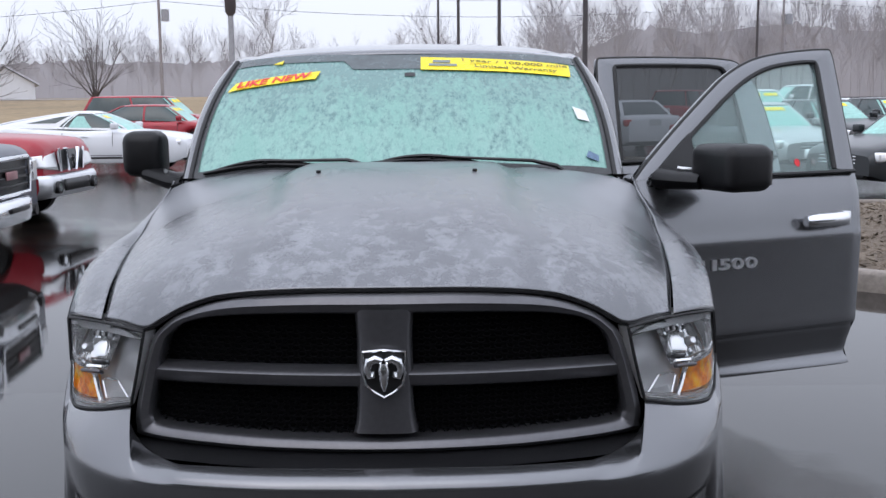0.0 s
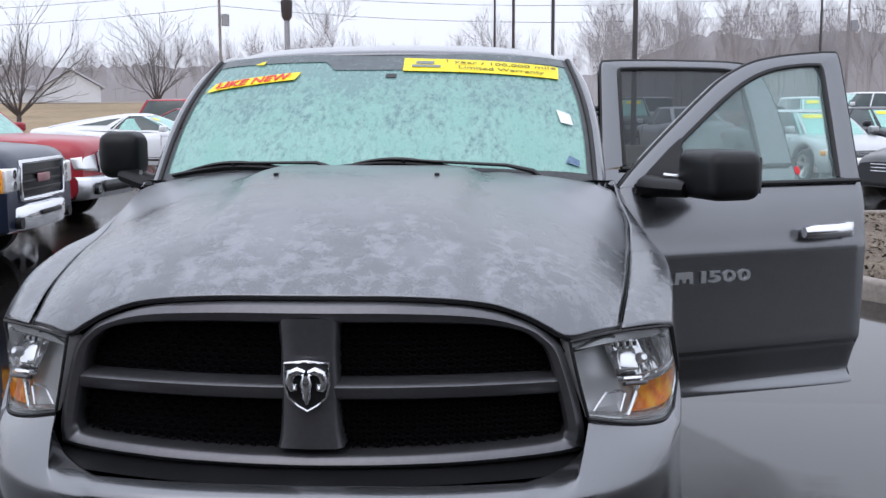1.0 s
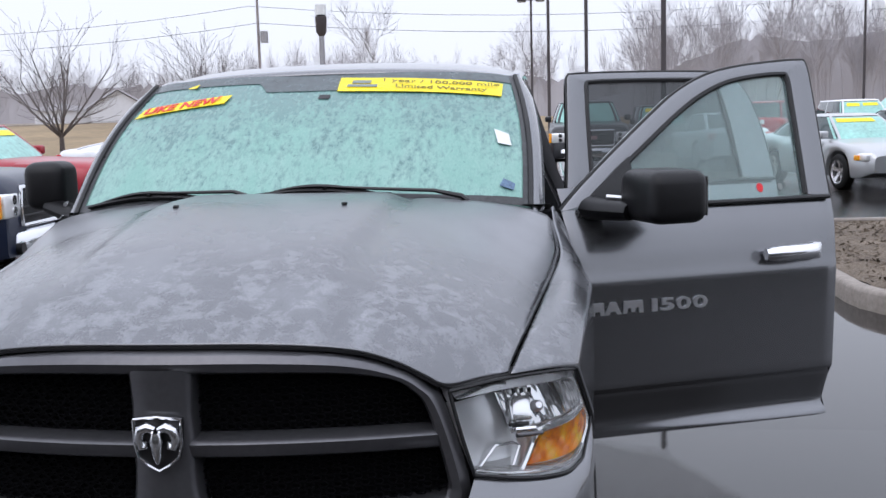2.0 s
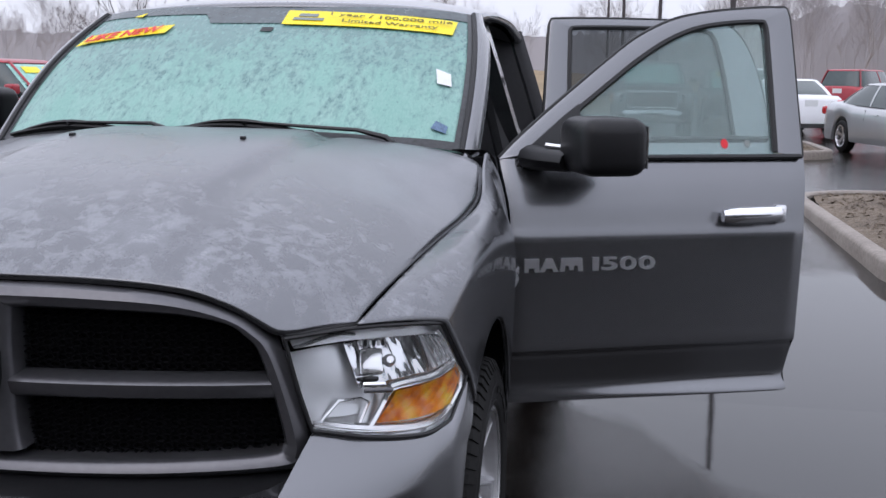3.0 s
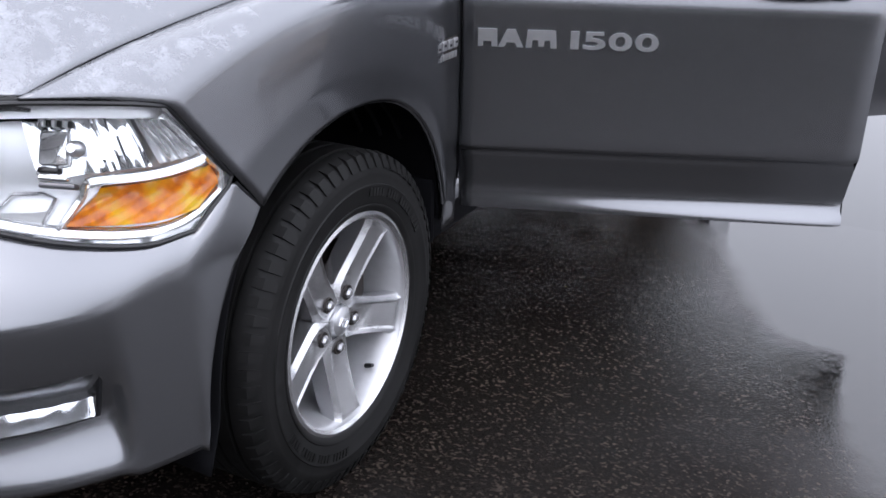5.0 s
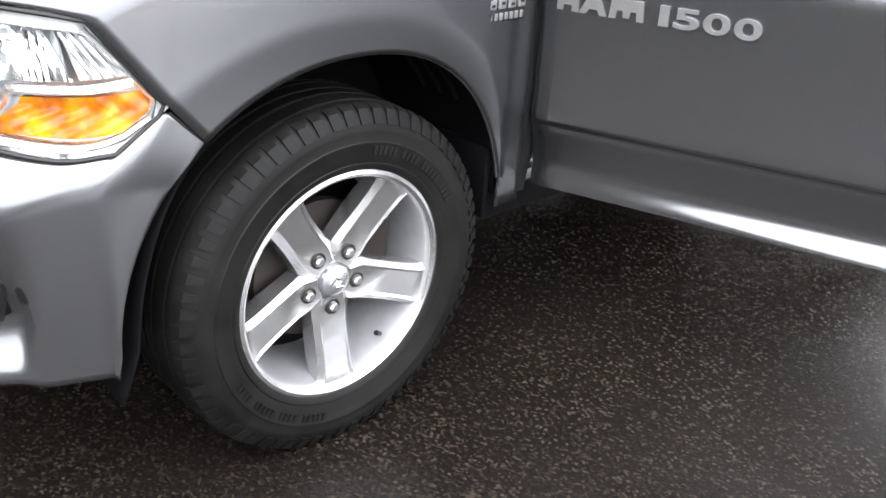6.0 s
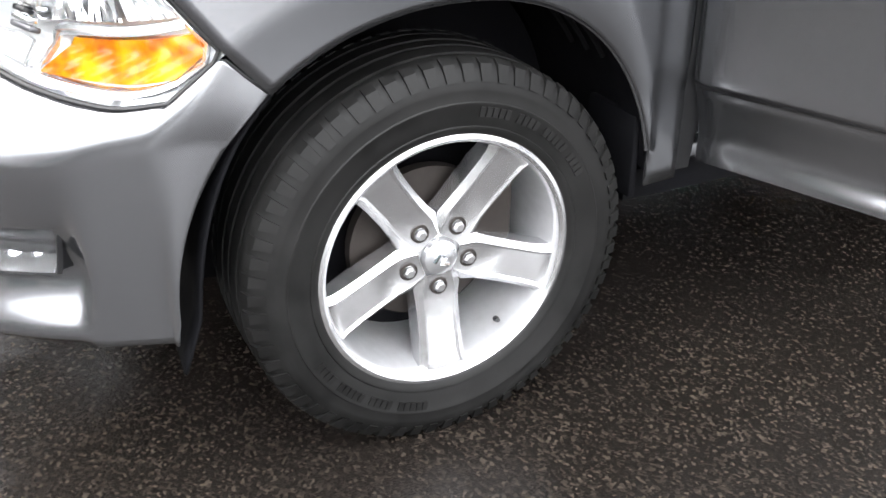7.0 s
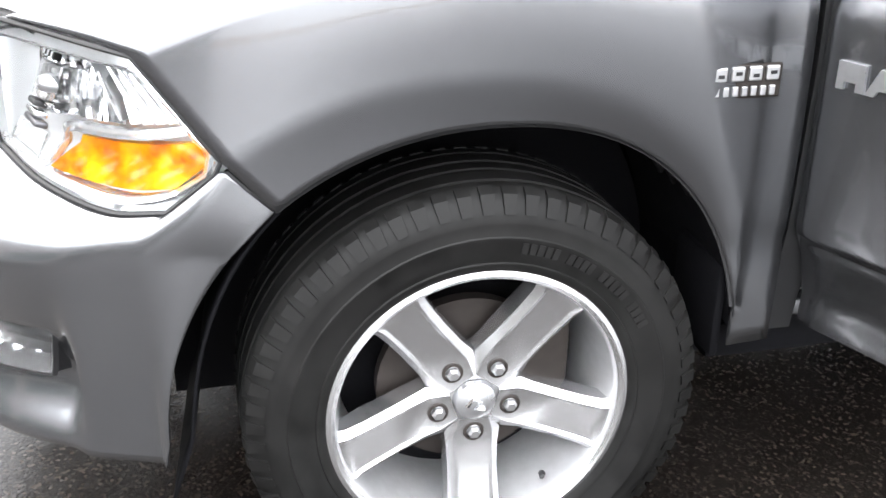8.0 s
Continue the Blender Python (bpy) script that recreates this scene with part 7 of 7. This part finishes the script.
def vase(rnd, height, limbs, lean, thick, twig):
    """A bare lot tree: a short trunk that parts into rising limbs, each with fine upright twigs."""
    out = []
    def rise(p, d, length, r, level):
        n = 4
        for k in range(n):
            q = p + d * length / n
            r1 = max(r * 0.80, twig)
            out.append((p, q, r, r1))
            p, r = q, r1
            d = (d + Vector((rnd.gauss(0, 0.09), rnd.gauss(0, 0.09), 0.07))).normalized()
            if level < 3:
                for _ in range(2 if level < 2 else 1):
                    side = Matrix.Rotation(rnd.uniform(0, 6.28), 3, d) @ d.orthogonal().normalized()
                    a = rnd.uniform(0.35, 0.75)
                    rise(p, (d * math.cos(a) + side * math.sin(a)).normalized(), length * rnd.uniform(0.38, 0.60), max(r * 0.55, twig), level + 1)
    trunk = Vector((0, 0, height * 0.14))
    out.append((Vector((0, 0, 0)), trunk, thick, thick * 0.8))
    for k in range(limbs):
        a, t = 2 * math.pi * (k + rnd.uniform(-0.3, 0.3)) / limbs, lean * rnd.uniform(0.25, 1.0)
        rise(trunk * rnd.uniform(0.75, 1.0), Vector((math.cos(a) * math.sin(t), math.sin(a) * math.sin(t), math.cos(t))), height * rnd.uniform(0.55, 0.72), thick * 0.5, 1)
    return out


def limb_mesh(segs, sides=4):
    s = Shape()
    for a, b, r0, r1 in segs:
        d = (b - a).normalized()
        u = d.orthogonal().normalized()
        v = d.cross(u)
        k = len(s.v)
        for p, r in ((a, r0), (b, r1)):
            s.v += [tuple(p + r * (math.cos(2 * math.pi * j / sides) * u + math.sin(2 * math.pi * j / sides) * v)) for j in range(sides)]
        s.f += [(k + j, k + (j + 1) % sides, k + sides + (j + 1) % sides, k + sides + j) for j in range(sides)]
    return s


def raw(name, s, material, parent=None):
    me = bpy.data.meshes.new(name)
    me.from_pydata(s.v, [], s.f)
    me.materials.append(material)
    ob = new(name, me)
    if parent is not None:
        ob.parent = parent
    return ob


for k, (x, y, h, sp, dep, th, up, lab) in enumerate(((-24.2, 50.0, 8.2, 0.85, 6, 0.15, 0.26, "bare spreading tree beside the field"), (-27.0, 80.0, 8.8, 0.75, 5, 0.15, 0.42, "bare bushy tree in the field"), (-19.5, 118.0, 14.0, 0.75, 5, 0.20, 0.5, "tall bare tree in front of the pale sky"), (24.0, 108.0, 15.5, 0.75, 5, 0.22, 0.5, "tall bare tree at the wood's edge"), (-1.5, 150.0, 15.0, 0.8, 5, 0.22, 0.5, "far bare tree against the sky"), (-46, 62, 8.0, 0.8, 5, 0.15, 0.5, "bare tree beside the field"))):
    rnd = random.Random(20 + k)
    segs = vase(rnd, h, 9, sp, th, 0.008 if y < 60 else 0.012) if y < 90 else branches(rnd, h, sp, dep - 1, th, 0.016, straight=up)
    top = max(b.z for _, b, _, _ in segs)
    segs = [(a * (h / top), b * (h / top), r0, r1) for a, b, r0, r1 in segs]
    ob = thing("bare_tree", lab, "tree", m=Matrix.Translation((x, y, field(x, y))))
    raw("trunk", limb_mesh([q for q in segs if q[2] > 0.06], 6), BARK if y < 90 else HAZED_BARK, ob)
    raw("crown", limb_mesh([q for q in segs if q[2] <= 0.06], 3), TREE_BARK if y < 90 else HAZED_BARK, ob)


def wood(name, spots, heights, seed, label):
    """A far wood of bare trees, too many to count."""
    rnd = random.Random(seed)
    kinds = []
    for k in range(5):
        segs = branches(random.Random(seed + k), 12, 0.50, 4, 0.085, 0.018, (2, 2), 0.9)
        top = max(b.z for _, b, _, _ in segs)
        sh = limb_mesh(segs, 3)
        kinds.append((np.array(sh.v) / top, np.array(sh.f)))
    vs, fs, n = [], [], 0
    for x, y in spots(rnd):
        v, f = kinds[rnd.randrange(5)]
        h, a = rnd.uniform(*heights), rnd.uniform(0, 6.28)
        c, sn, w = math.cos(a), math.sin(a), h * rnd.uniform(0.8, 1.1)
        p = np.stack([(v[:, 0] * c - v[:, 1] * sn) * w + x, (v[:, 0] * sn + v[:, 1] * c) * w + y, v[:, 2] * h + field(x, y)], 1)
        vs.append(p)
        fs.append(f + n)
        n += len(v)
    me = bpy.data.meshes.new(name)
    V, F = np.concatenate(vs), np.concatenate(fs)
    me.from_pydata(V.tolist(), [], F.tolist())
    me.materials.append(HAZED_BARK)
    tagged(new(name, me), label, "woods", kind="stuff")


wood("bare_woods", lambda r: [(r.uniform(12, 95), 108 + r.uniform(0, 1) ** 1.5 * 40) for _ in range(175)], (10.5, 15.0), 5, "grey leafless woods behind the lot")
wood("bare_woods", lambda r: [(r.uniform(-150, 16), 165 + r.uniform(0, 30)) for _ in range(175)], (8.5, 13.5), 9, "low grey leafless woods beyond the field")
# side woods, mostly unseen, added to darken what the truck's sides mirror
wood("bare_woods", lambda r: [(58 + r.uniform(0, 25), r.uniform(-60, 105)) for _ in range(30)], (9.0, 14.0), 13, "mostly unseen leafless woods beside the lot, added for dark reflections")
wood("bare_woods", lambda r: [(-75 - r.uniform(0, 25), r.uniform(-60, 150)) for _ in range(30)], (8.0, 13.0), 17, "mostly unseen leafless woods across the road, added for dark reflections")

# an assumed, unseen building behind the path, added to darken what the paint mirrors
sb = thing("unseen_building", "assumed flat-roofed building with dark windows, unseen, added for dark reflections", "building", m=Matrix.Translation((6, -17, LOT_Z)))
part("wall", Shape().box((-38, -12, 0), (44, 0, 5.6)), plain("tan block wall", (0.20, 0.18, 0.165), 0.8, 0, 0.1, 3), sb, "", 0)
part("parapet", Shape().box((-38.3, -12.3, 5.6), (44.3, 0.3, 6.5), 0.05), IRON, sb)
for k in range(12):
    w = part("window", Shape().box((-35 + 6.6 * k, -0.02, 0.5), (-30 + 6.6 * k, 0.05, 3.6)), CAR_GLASS, sb)
    part("window_frame", Shape().box((-32.56 + 6.6 * k, 0.03, 0.5), (-32.44 + 6.6 * k, 0.09, 3.6)), IRON, w)
s = Shape()
rr = random.Random(3)
for x0, x1, y, z0, z1 in ((8, 110, 150, 9.5, 12.0), (-190, 20, 200, 6.0, 9.0)):
    n = 420
    def ridge(u, v, x0=x0, x1=x1, y=y, z0=z0, z1=z1):
        x = x0 + (x1 - x0) * u
        return (x, y + 2 * v, field(x, y) - 0.3 + v * (0.30 + 0.70 * step(0, 0.22, u)) * (z0 + (z1 - z0) * (0.5 + 0.5 * noise.noise(Vector((x * 0.09, y, 0)))) * (1 + 0.55 * noise.noise(Vector((x * 0.9, y, 3))))))
    s.grid(ridge, n, 6)
# flat sheet behind the trees, in the same haze-paled colour
tagged(part("backdrop", s, HAZED_BARK), "haze-paled sheet standing for the depth of the far woods", "woods", kind="structure")
